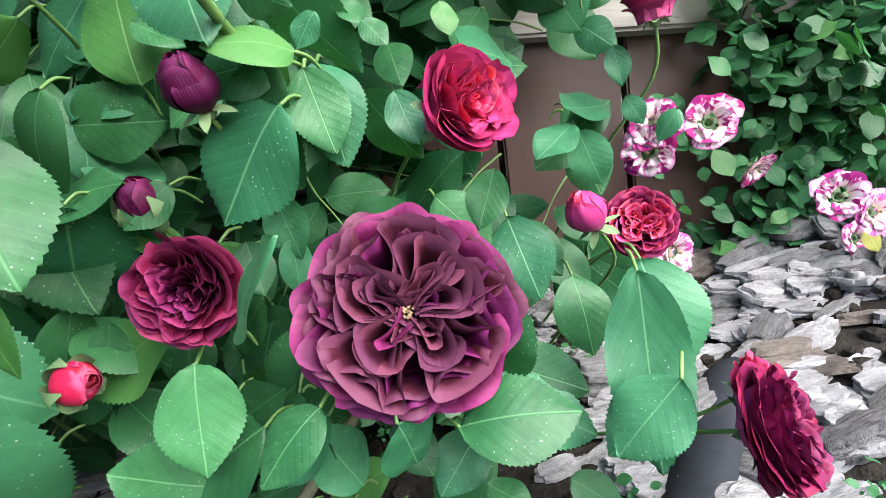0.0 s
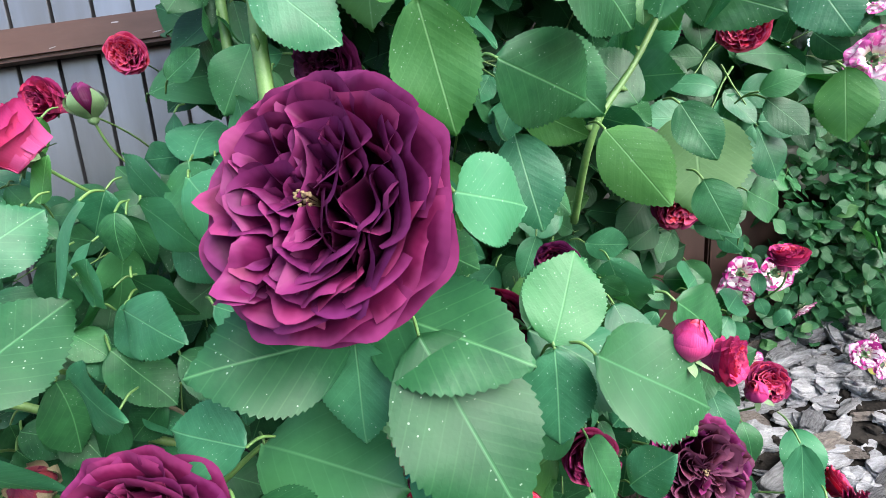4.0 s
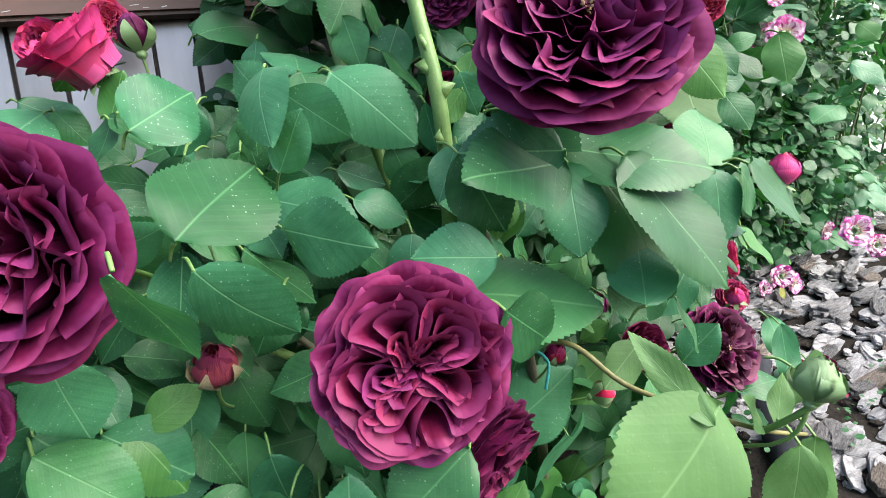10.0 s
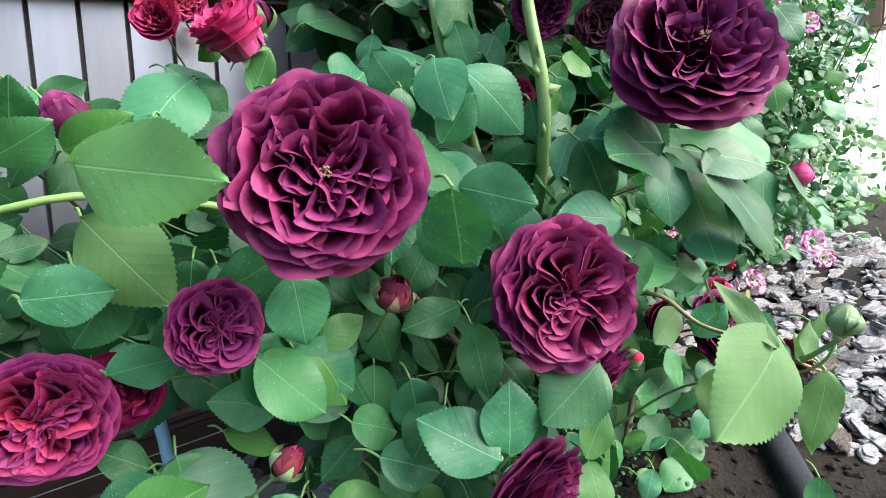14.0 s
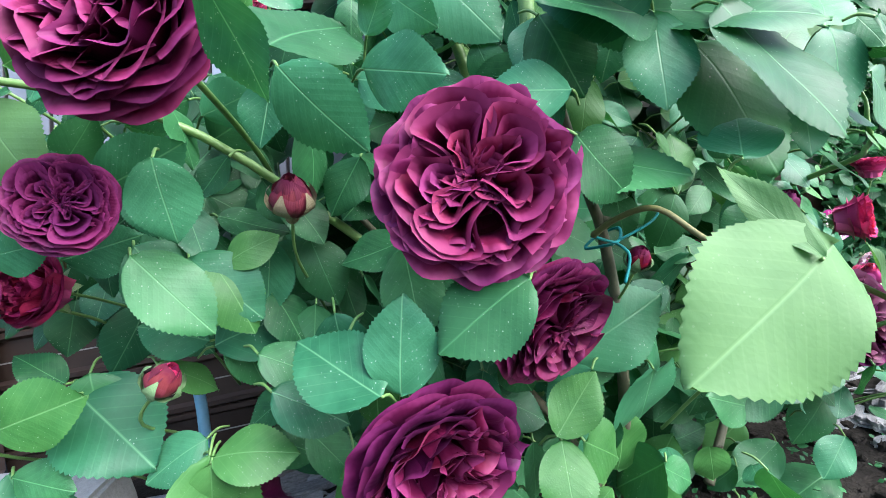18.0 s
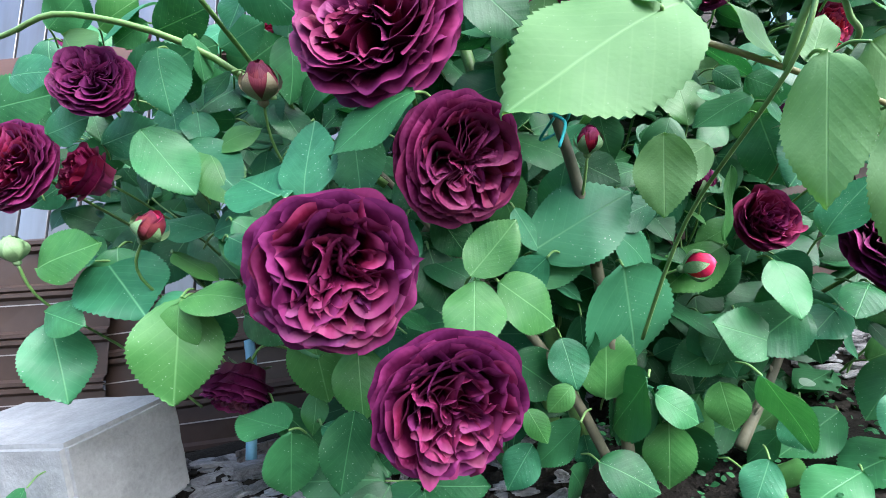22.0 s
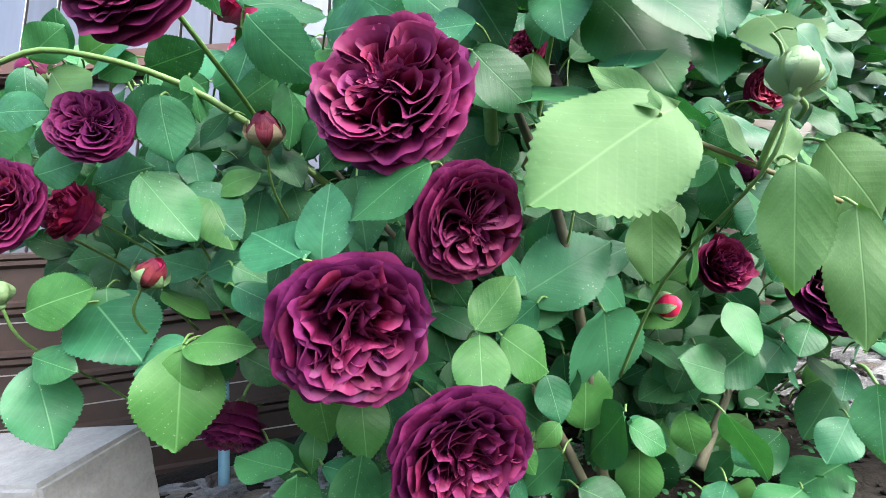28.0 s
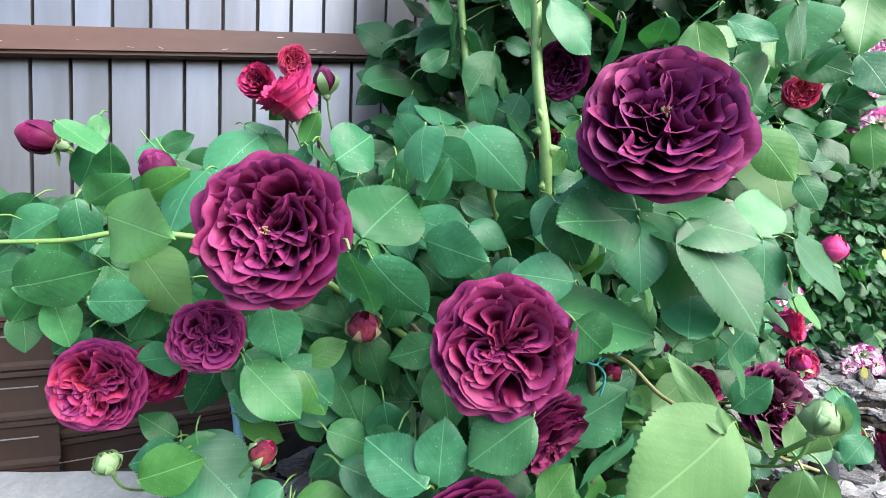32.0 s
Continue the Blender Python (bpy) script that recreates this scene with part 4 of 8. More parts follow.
rose("bud", (-0.568, 0.161, 0.589), 0.0279, (-0.491, -0.189, 0.851), PETAL_DARK, PETAL_DARK, 39, "half-closed dark purple rose bud with green sepals", green=SEPAL, tight=1.0)
rose("bud", (-0.680, 0.219, 0.614), 0.0300, (-0.932, -0.040, 0.360), PETAL_MAGENTA, PETAL_DARK, 40, "half-closed magenta rose bud with green sepals", green=SEPAL, tight=1.0)
rose("bud", (-0.094, 0.145, 0.486), 0.0185, (-0.099, -0.667, 0.738), PETAL_DARK, PETAL_DARK, 41, "half-closed dark purple rose bud with green sepals", green=SEPAL, tight=1.0)
rose("bud", (-0.232, 0.096, 0.454), 0.0141, (0.030, -0.574, 0.818), PETAL_CRIMSON, PETAL_CRIMSON, 42, "half-closed crimson rose bud with green sepals", green=SEPAL)
rose("bud", (-0.180, -0.022, 0.467), 0.0177, (0.250, -0.100, 0.950), SEPAL, SEPAL, 44, "closed green rose bud", green=SEPAL)
rose("bud", (-0.570, 0.090, 0.401), 0.0146, (-0.141, -0.370, 0.918), SEPAL, SEPAL, 45, "closed green rose bud", green=SEPAL)
rose("bud", (-0.110, 0.043, 0.552), 0.0175, (0.097, -0.044, 0.994), PETAL_PINK, PETAL_RED, 46, "half-closed pink rose bud with green sepals", green=SEPAL, tight=1.0, held=True)

# leaflets that stand free at the face of the bush
blade(bush, (-0.418, 0.047, 0.548), (-0.385, 0.083, 0.585), (-0.14, -0.98, 0.14), LEAF_DARK, 3, 1.04, (-0.422, 0.054, 0.541))
blade(bush, (-0.412, 0.038, 0.538), (-0.382, 0.037, 0.503), (-0.28, -0.92, -0.26), LEAF_BLUE, 4, 0.99, (-0.417, 0.050, 0.542))
blade(bush, (-0.470, 0.065, 0.508), (-0.463, 0.065, 0.471), (0.12, -0.94, -0.31), LEAF_BLUE, 3, 1.05, (-0.472, 0.077, 0.514))
blade(bush, (-0.490, 0.090, 0.471), (-0.462, 0.095, 0.435), (0.46, -0.86, 0.23), LEAF_BLUE, 3, 1.06, (-0.495, 0.101, 0.475))
blade(bush, (-0.452, 0.100, 0.461), (-0.428, 0.095, 0.476), (-0.30, -0.94, 0.18), LEAF_FRESH, 4, 0.96, (-0.459, 0.114, 0.455))
blade(bush, (-0.457, 0.098, 0.461), (-0.435, 0.089, 0.430), (0.30, -0.84, 0.46), LEAF_FRESH, 4, 1.06, (-0.461, 0.112, 0.465))
blade(bush, (-0.472, 0.134, 0.417), (-0.509, 0.132, 0.432), (0.30, -0.71, 0.64), LEAF_BLUE, 1, 1.07, (-0.465, 0.146, 0.412))
blade(bush, (-0.541, 0.123, 0.401), (-0.565, 0.123, 0.419), (0.45, -0.65, 0.61), LEAF, 0, 0.97, (-0.535, 0.135, 0.395))
blade(bush, (-0.534, 0.111, 0.396), (-0.566, 0.105, 0.393), (0.09, -0.77, 0.63), LEAF_BLUE, 3, 1.00, (-0.526, 0.125, 0.394))
blade(bush, (-0.538, 0.123, 0.398), (-0.489, 0.093, 0.369), (-0.01, -0.70, 0.72), LEAF_BLUE, 3, 1.04, (-0.544, 0.139, 0.399))
blade(bush, (-0.466, 0.105, 0.372), (-0.495, 0.095, 0.358), (-0.01, -0.82, 0.57), LEAF_BLUE, 4, 1.05, (-0.459, 0.119, 0.373))
blade(bush, (-0.458, 0.087, 0.369), (-0.420, 0.079, 0.376), (-0.26, -0.62, 0.74), LEAF_FRESH, 4, 1.04, (-0.466, 0.100, 0.366))
blade(bush, (-0.458, 0.085, 0.367), (-0.458, 0.085, 0.334), (0.27, -0.96, -0.01), LEAF_FRESH, 4, 0.99, (-0.457, 0.097, 0.373))
blade(bush, (-0.377, 0.031, 0.408), (-0.413, 0.054, 0.430), (-0.15, -0.79, 0.60), LEAF_BLUE, 0, 1.00, (-0.371, 0.039, 0.403))
blade(bush, (-0.369, 0.036, 0.407), (-0.369, 0.031, 0.446), (-0.28, -0.95, -0.13), LEAF_BLUE, 3, 1.01, (-0.369, 0.049, 0.397))
blade(bush, (-0.318, 0.025, 0.451), (-0.357, 0.019, 0.429), (-0.20, -0.78, 0.59), LEAF_DARK, 3, 1.06, (-0.311, 0.038, 0.453))
blade(bush, (-0.297, 0.024, 0.507), (-0.266, 0.036, 0.483), (0.29, -0.95, -0.10), LEAF_DARK, 0, 1.09, (-0.303, 0.034, 0.510))
blade(bush, (-0.251, 0.044, 0.572), (-0.301, 0.049, 0.575), (-0.10, -0.99, 0.05), LEAF_BLUE, 0, 1.10, (-0.243, 0.055, 0.569))
blade(bush, (-0.225, 0.024, 0.497), (-0.208, 0.046, 0.528), (-0.32, -0.68, 0.66), LEAF_BLUE, 1, 1.03, (-0.228, 0.032, 0.489))
blade(bush, (-0.228, -0.014, 0.456), (-0.247, 0.010, 0.493), (-0.38, -0.85, 0.36), LEAF_YOUNG, 2, 0.45, (-0.225, -0.006, 0.448))
blade(bush, (-0.219, -0.008, 0.460), (-0.281, -0.032, 0.424), (-0.10, -0.94, 0.30), LEAF_YOUNG, 3, 0.98, (-0.206, 0.002, 0.450))
blade(bush, (-0.145, 0.013, 0.454), (-0.108, 0.022, 0.419), (0.01, -0.97, -0.24), LEAF_YOUNG, 1, 0.99, (-0.151, 0.024, 0.457))
blade(bush, (-0.541, 0.090, 0.511), (-0.566, 0.104, 0.475), (-0.47, -0.73, -0.49), LEAF, 2, 0.99, (-0.536, 0.099, 0.515))
blade(bush, (-0.436, 0.089, 0.596), (-0.408, 0.117, 0.622), (0.09, -0.99, -0.05), LEAF_BLUE, 1, 1.00, (-0.441, 0.096, 0.589))
blade(bush, (-0.368, 0.130, 0.618), (-0.338, 0.118, 0.591), (-0.55, -0.81, -0.20), LEAF_BLUE, 0, 1.07, (-0.374, 0.144, 0.621))
blade(bush, (-0.342, 0.133, 0.630), (-0.304, 0.107, 0.590), (-0.35, -0.90, 0.25), LEAF_BLUE, 4, 0.98, (-0.347, 0.148, 0.633))
blade(bush, (-0.379, 0.068, 0.548), (-0.350, 0.038, 0.537), (-0.81, -0.59, -0.01), LEAF_BLUE, 1, 1.05, (-0.385, 0.086, 0.548))
blade(bush, (-0.528, 0.121, 0.406), (-0.518, 0.116, 0.362), (0.37, -0.91, 0.19), LEAF, 3, 1.07, (-0.529, 0.134, 0.412))
blade(bush, (-0.459, 0.087, 0.370), (-0.454, 0.081, 0.313), (0.54, -0.83, 0.14), LEAF_FRESH, 1, 1.08, (-0.460, 0.100, 0.376))
blade(bush, (-0.451, 0.088, 0.365), (-0.458, 0.123, 0.332), (0.46, -0.56, -0.69), LEAF_BLUE, 1, 1.00, (-0.449, 0.095, 0.369))
blade(bush, (-0.297, 0.059, 0.375), (-0.275, 0.061, 0.403), (-0.12, -0.98, 0.18), LEAF_FRESH, 2, 1.07, (-0.302, 0.070, 0.367))
blade(bush, (-0.295, 0.058, 0.373), (-0.295, 0.037, 0.343), (0.07, -0.82, 0.57), LEAF_FRESH, 1, 1.01, (-0.295, 0.075, 0.378))
blade(bush, (-0.284, 0.057, 0.372), (-0.253, 0.072, 0.354), (0.51, -0.84, 0.18), LEAF_FRESH, 1, 1.01, (-0.290, 0.066, 0.374))
blade(bush, (-0.260, 0.144, 0.442), (-0.227, 0.132, 0.408), (-0.05, -0.95, 0.30), LEAF, 1, 0.95, (-0.265, 0.158, 0.445))
blade(bush, (-0.215, 0.134, 0.411), (-0.169, 0.154, 0.380), (0.56, -0.76, 0.32), LEAF_BLUE, 4, 1.09, (-0.221, 0.143, 0.414))
blade(bush, (-0.213, 0.117, 0.386), (-0.188, 0.165, 0.320), (0.43, -0.79, -0.43), LEAF_BLUE, 1, 1.03, (-0.215, 0.124, 0.390))
blade(bush, (-0.085, 0.176, 0.369), (-0.107, 0.216, 0.365), (-0.86, -0.44, 0.25), LEAF, 3, 1.04, (-0.081, 0.181, 0.368))
blade(bush, (-0.141, 0.201, 0.361), (-0.124, 0.192, 0.317), (-0.40, -0.92, 0.02), LEAF_BLUE, 4, 1.09, (-0.143, 0.214, 0.366))
blade(bush, (-0.201, 0.127, 0.324), (-0.219, 0.169, 0.288), (-0.94, -0.32, 0.11), LEAF_DARK, 0, 1.02, (-0.198, 0.133, 0.327))
blade(bush, (-0.182, 0.179, 0.298), (-0.158, 0.229, 0.237), (-0.31, -0.68, -0.67), LEAF_DARK, 0, 1.03, (-0.184, 0.187, 0.302))
blade(bush, (-0.102, 0.191, 0.283), (-0.121, 0.202, 0.262), (-0.75, -0.55, 0.36), LEAF_DARK, 2, 0.97, (-0.098, 0.200, 0.287))
blade(bush, (-0.402, 0.107, 0.297), (-0.442, 0.125, 0.304), (-0.11, -0.55, 0.83), LEAF, 2, 0.98, (-0.395, 0.116, 0.294))
blade(bush, (-0.085, 0.173, 0.370), (-0.086, 0.168, 0.329), (-0.66, -0.74, 0.10), LEAF, 3, 0.99, (-0.085, 0.186, 0.376))
blade(bush, (-0.289, 0.114, 0.723), (-0.249, 0.113, 0.693), (0.18, -0.95, 0.27), LEAF_BLUE, 1, 1.04, (-0.295, 0.126, 0.725))
blade(bush, (-0.356, 0.173, 0.639), (-0.354, 0.214, 0.677), (0.14, -0.69, 0.71), LEAF_BLUE, 4, 1.03, (-0.356, 0.180, 0.631))
blade(bush, (-0.355, 0.168, 0.638), (-0.346, 0.141, 0.601), (-0.07, -0.80, 0.59), LEAF, 3, 0.97, (-0.357, 0.185, 0.642))
blade(bush, (-0.338, 0.164, 0.639), (-0.306, 0.146, 0.607), (-0.04, -0.89, 0.46), LEAF_BLUE, 0, 1.03, (-0.343, 0.179, 0.643))
blade(bush, (-0.369, 0.187, 0.642), (-0.397, 0.192, 0.640), (-0.52, -0.83, -0.19), LEAF_BLUE, 1, 1.01, (-0.361, 0.198, 0.640))
blade(bush, (-0.377, 0.092, 0.574), (-0.367, 0.072, 0.599), (-0.68, -0.52, -0.52), LEAF_BLUE, 0, 0.97, (-0.379, 0.109, 0.566))
blade(bush, (-0.383, 0.122, 0.562), (-0.347, 0.091, 0.552), (-0.69, -0.58, 0.43), LEAF_BLUE, 1, 0.96, (-0.389, 0.139, 0.562))
blade(bush, (-0.393, 0.143, 0.560), (-0.383, 0.120, 0.533), (-0.26, -0.91, 0.31), LEAF_BLUE, 3, 0.96, (-0.395, 0.159, 0.564))
blade(bush, (-0.343, 0.146, 0.576), (-0.314, 0.143, 0.566), (0.10, -0.85, 0.52), LEAF_BLUE, 2, 1.01, (-0.351, 0.159, 0.576))
blade(bush, (-0.325, 0.155, 0.539), (-0.351, 0.141, 0.533), (0.29, -0.79, 0.54), LEAF_DARK, 4, 0.99, (-0.318, 0.170, 0.538))
blade(bush, (-0.251, 0.047, 0.566), (-0.308, 0.023, 0.566), (0.30, -0.71, 0.64), LEAF, 0, 1.09, (-0.243, 0.062, 0.564))
blade(bush, (-0.249, 0.045, 0.566), (-0.249, 0.035, 0.522), (-0.25, -0.94, 0.21), LEAF_BLUE, 0, 1.02, (-0.249, 0.059, 0.572))
blade(bush, (-0.185, 0.055, 0.670), (-0.134, 0.074, 0.649), (0.22, -0.92, -0.32), LEAF, 4, 0.96, (-0.192, 0.064, 0.671))
blade(bush, (-0.021, 0.207, 0.647), (-0.036, 0.156, 0.591), (-0.28, -0.67, 0.69), LEAF_YOUNG, 3, 1.08, (-0.020, 0.224, 0.651))
blade(bush, (-0.423, -0.012, 0.546), (-0.411, 0.005, 0.513), (-0.52, -0.55, -0.66), LEAF_BLUE, 2, 1.04, (-0.426, -0.004, 0.550))
blade(bush, (-0.507, 0.214, 0.627), (-0.539, 0.173, 0.588), (-0.13, -0.97, 0.21), LEAF_BLUE, 4, 1.06, (-0.503, 0.231, 0.629))
blade(bush, (-0.420, 0.267, 0.691), (-0.346, 0.303, 0.725), (0.03, -0.72, 0.69), LEAF, 4, 1.00, (-0.427, 0.276, 0.686))
blade(bush, (-0.306, 0.240, 0.655), (-0.326, 0.304, 0.696), (-0.60, -0.56, 0.58), LEAF, 1, 0.99, (-0.304, 0.246, 0.649))
blade(bush, (-0.378, 0.098, 0.624), (-0.388, 0.068, 0.592), (-0.69, -0.66, 0.30), LEAF_BLUE, 4, 1.01, (-0.376, 0.115, 0.627))
blade(bush, (-0.294, 0.034, 0.528), (-0.330, 0.041, 0.533), (-0.12, -0.94, 0.33), LEAF_BLUE, 1, 1.10, (-0.286, 0.045, 0.525))
blade(bush, (-0.267, 0.070, 0.596), (-0.246, 0.044, 0.558), (-0.64, -0.75, 0.16), LEAF_BLUE, 4, 1.06, (-0.270, 0.086, 0.600))
blade(bush, (-0.620, 0.350, 0.637), (-0.636, 0.305, 0.596), (-0.03, -0.96, 0.29), LEAF_BLUE, 3, 1.08, (-0.619, 0.368, 0.640))
blade(bush, (-0.526, 0.129, 0.588), (-0.544, 0.095, 0.555), (-0.39, -0.85, 0.34), LEAF_BLUE, 4, 1.09, (-0.524, 0.146, 0.591))
blade(bush, (-0.543, 0.033, 0.556), (-0.502, -0.015, 0.550), (-0.80, -0.52, 0.28), LEAF_FRESH, 0, 0.80)
blade(bush, (-0.553, 0.088, 0.537), (-0.524, 0.072, 0.497), (-0.30, -0.95, 0.06), LEAF_YOUNG, 1, 1.03, (-0.558, 0.103, 0.541))
blade(bush, (-0.062, 0.156, 0.495), (-0.080, 0.135, 0.500), (0.68, -0.44, 0.59), LEAF_FRESH, 4, 1.08, (-0.057, 0.174, 0.491))
blade(bush, (-0.063, 0.167, 0.492), (-0.054, 0.162, 0.461), (0.20, -0.96, 0.19), LEAF, 2, 1.02, (-0.065, 0.180, 0.498))
blade(bush, (-0.069, 0.154, 0.478), (-0.097, 0.148, 0.442), (-0.10, -0.97, 0.24), LEAF_BLUE, 3, 1.07, (-0.064, 0.167, 0.482))
blade(bush, (-0.097, 0.154, 0.530), (-0.082, 0.130, 0.500), (0.04, -0.78, 0.63), LEAF_BLUE, 1, 1.02, (-0.100, 0.170, 0.534))
blade(bush, (-0.172, 0.072, 0.551), (-0.116, 0.053, 0.528), (0.14, -0.57, 0.81), LEAF_BLUE, 1, 0.96, (-0.179, 0.087, 0.552))
blade(bush, (-0.140, 0.105, 0.479), (-0.172, 0.107, 0.468), (-0.27, -0.74, 0.61), LEAF, 3, 1.09, (-0.133, 0.116, 0.480))
blade(bush, (-0.134, 0.099, 0.472), (-0.115, 0.094, 0.433), (0.61, -0.68, 0.40), LEAF, 0, 1.09, (-0.138, 0.112, 0.477))
blade(bush, (-0.264, 0.120, 0.396), (-0.207, 0.108, 0.432), (-0.25, -0.96, 0.08), LEAF_BLUE, 1, 0.98, (-0.271, 0.133, 0.390))
blade(bush, (-0.240, 0.156, 0.400), (-0.193, 0.148, 0.377), (0.32, -0.44, 0.84), LEAF_BLUE, 1, 1.08, (-0.247, 0.169, 0.401))
blade(bush, (0.036, 0.222, 0.588), (0.083, 0.240, 0.569), (0.43, -0.88, 0.18), LEAF, 0, 0.96, (0.029, 0.231, 0.589))
blade(bush, (-0.006, 0.228, 0.510), (0.031, 0.262, 0.512), (0.58, -0.66, 0.48), LEAF_BLUE, 1, 1.05, (-0.011, 0.235, 0.507))
blade(bush, (0.054, 0.256, 0.467), (0.066, 0.259, 0.436), (-0.14, -0.98, -0.15), LEAF_BLUE, 0, 0.98, (0.051, 0.267, 0.472))
blade(bush, (0.051, 0.258, 0.470), (0.028, 0.238, 0.455), (0.08, -0.65, 0.75), LEAF_BLUE, 2, 0.97, (0.056, 0.274, 0.472))
blade(bush, (0.046, 0.253, 0.478), (0.079, 0.283, 0.484), (0.38, -0.57, 0.73), LEAF_BLUE, 2, 0.96, (0.040, 0.260, 0.475))
blade(bush, (0.062, 0.266, 0.540), (0.051, 0.285, 0.560), (-0.09, -0.75, 0.66), LEAF_BLUE, 2, 1.05, (0.065, 0.272, 0.533))
blade(bush, (-0.124, 0.090, 0.511), (-0.101, 0.075, 0.494), (0.24, -0.52, 0.82), LEAF, 3, 1.09, (-0.130, 0.106, 0.513))
blade(bush, (-0.072, 0.165, 0.363), (-0.098, 0.150, 0.348), (-0.01, -0.70, 0.72), LEAF_BLUE, 3, 1.03, (-0.066, 0.181, 0.365))
blade(bush, (0.051, 0.138, 0.376), (0.027, 0.134, 0.355), (-0.40, -0.71, 0.58), LEAF_BLUE, 1, 1.05, (0.057, 0.151, 0.380))
blade(bush, (-0.040, 0.134, 0.372), (-0.034, 0.148, 0.346), (0.66, -0.71, -0.24), LEAF_BLUE, 3, 0.97, (-0.042, 0.142, 0.377))
blade(bush, (-0.156, 0.161, 0.454), (-0.179, 0.185, 0.408), (0.40, -0.71, -0.58), LEAF_BLUE, 1, 1.04, (-0.152, 0.170, 0.458))
blade(bush, (-0.179, -0.014, 0.435), (-0.189, -0.018, 0.387), (-0.55, -0.82, 0.18), LEAF_YOUNG, 3, 0.62, (-0.177, -0.001, 0.441))
blade(bush, (-0.145, 0.002, 0.422), (-0.150, -0.004, 0.365), (-0.31, -0.94, 0.13), LEAF_YOUNG, 1, 0.62, (-0.144, 0.015, 0.428))
blade(bush, (-0.172, 0.072, 0.552), (-0.144, 0.071, 0.584), (-0.30, -0.93, 0.23), LEAF, 1, 1.01, (-0.177, 0.084, 0.544))
blade(bush, (-0.221, 0.060, 0.559), (-0.192, 0.030, 0.498), (-0.05, -0.90, 0.42), LEAF, 3, 0.99, (-0.224, 0.076, 0.563))
blade(bush, (-0.161, 0.065, 0.545), (-0.163, 0.046, 0.506), (-0.00, -0.90, 0.44), LEAF_BLUE, 3, 0.96, (-0.161, 0.080, 0.550))
blade(bush, (-0.503, 0.090, 0.499), (-0.463, 0.079, 0.514), (-0.31, -0.61, -0.73), LEAF_BLUE, 3, 0.95, (-0.510, 0.104, 0.495))
blade(bush, (-0.506, 0.107, 0.550), (-0.467, 0.099, 0.556), (-0.31, -0.49, -0.81), LEAF, 1, 0.99, (-0.514, 0.121, 0.547))
blade(bush, (-0.465, 0.116, 0.540), (-0.433, 0.105, 0.550), (-0.43, -0.68, -0.60), LEAF_BLUE, 1, 0.98, (-0.473, 0.130, 0.535))
blade(bush, (-0.574, 0.078, 0.505), (-0.542, 0.070, 0.506), (-0.58, -0.81, 0.00), LEAF_BLUE, 3, 0.99, (-0.582, 0.092, 0.503))
blade(bush, (-0.548, 0.081, 0.468), (-0.517, 0.071, 0.473), (-0.22, -0.92, -0.31), LEAF_BLUE, 0, 1.00, (-0.556, 0.095, 0.465))
blade(bush, (-0.524, 0.095, 0.466), (-0.489, 0.086, 0.475), (-0.22, -0.95, -0.21), LEAF_BLUE, 1, 1.00, (-0.531, 0.110, 0.462))
blade(bush, (-0.487, 0.080, 0.466), (-0.452, 0.082, 0.429), (0.37, -0.88, 0.30), LEAF, 2, 0.98, (-0.493, 0.092, 0.470))
blade(bush, (-0.467, 0.094, 0.464), (-0.433, 0.094, 0.433), (0.18, -0.97, 0.18), LEAF_BLUE, 0, 1.09, (-0.472, 0.106, 0.467))
blade(bush, (-0.552, 0.091, 0.389), (-0.514, 0.080, 0.403), (-0.27, -0.96, -0.00), LEAF_FRESH, 3, 1.00, (-0.559, 0.105, 0.384))
blade(bush, (-0.591, 0.112, 0.562), (-0.563, 0.100, 0.576), (-0.30, -0.55, -0.78), LEAF, 1, 1.04, (-0.597, 0.127, 0.557))
blade(bush, (-0.467, 0.138, 0.532), (-0.429, 0.126, 0.552), (-0.30, -0.64, -0.71), LEAF, 3, 1.09, (-0.474, 0.152, 0.527))
blade(bush, (-0.639, 0.120, 0.506), (-0.590, 0.113, 0.515), (-0.45, -0.81, -0.36), LEAF, 3, 1.02, (-0.647, 0.134, 0.502))
blade(bush, (-0.493, 0.121, 0.505), (-0.476, 0.107, 0.521), (-0.09, -0.41, -0.91), LEAF, 2, 0.96, (-0.498, 0.137, 0.499))
blade(bush, (-0.565, 0.125, 0.569), (-0.534, 0.114, 0.581), (-0.34, -0.59, -0.73), LEAF_FRESH, 4, 1.00, (-0.572, 0.139, 0.564))
blade(bush, (-0.385, 0.138, 0.576), (-0.354, 0.138, 0.548), (-0.35, -0.87, -0.34), LEAF, 0, 1.00, (-0.391, 0.150, 0.580))
blade(bush, (-0.551, 0.098, 0.364), (-0.524, 0.091, 0.357), (-0.15, -0.94, 0.31), LEAF, 1, 1.06, (-0.559, 0.111, 0.364))
blade(bush, (-0.231, 0.159, 0.467), (-0.200, 0.155, 0.448), (-0.05, -1.00, 0.08), LEAF_DARK, 0, 1.10, (-0.238, 0.171, 0.469))
blade(bush, (-0.120, 0.186, 0.541), (-0.105, 0.180, 0.525), (-0.43, -0.90, -0.04), LEAF, 4, 1.00, (-0.125, 0.201, 0.544))
blade(bush, (-0.095, 0.191, 0.536), (-0.073, 0.186, 0.521), (-0.41, -0.86, -0.30), LEAF, 1, 0.95, (-0.101, 0.205, 0.539))
blade(bush, (-0.096, 0.180, 0.501), (-0.083, 0.182, 0.449), (-0.48, -0.86, -0.17), LEAF_BLUE, 1, 1.03, (-0.098, 0.191, 0.507))
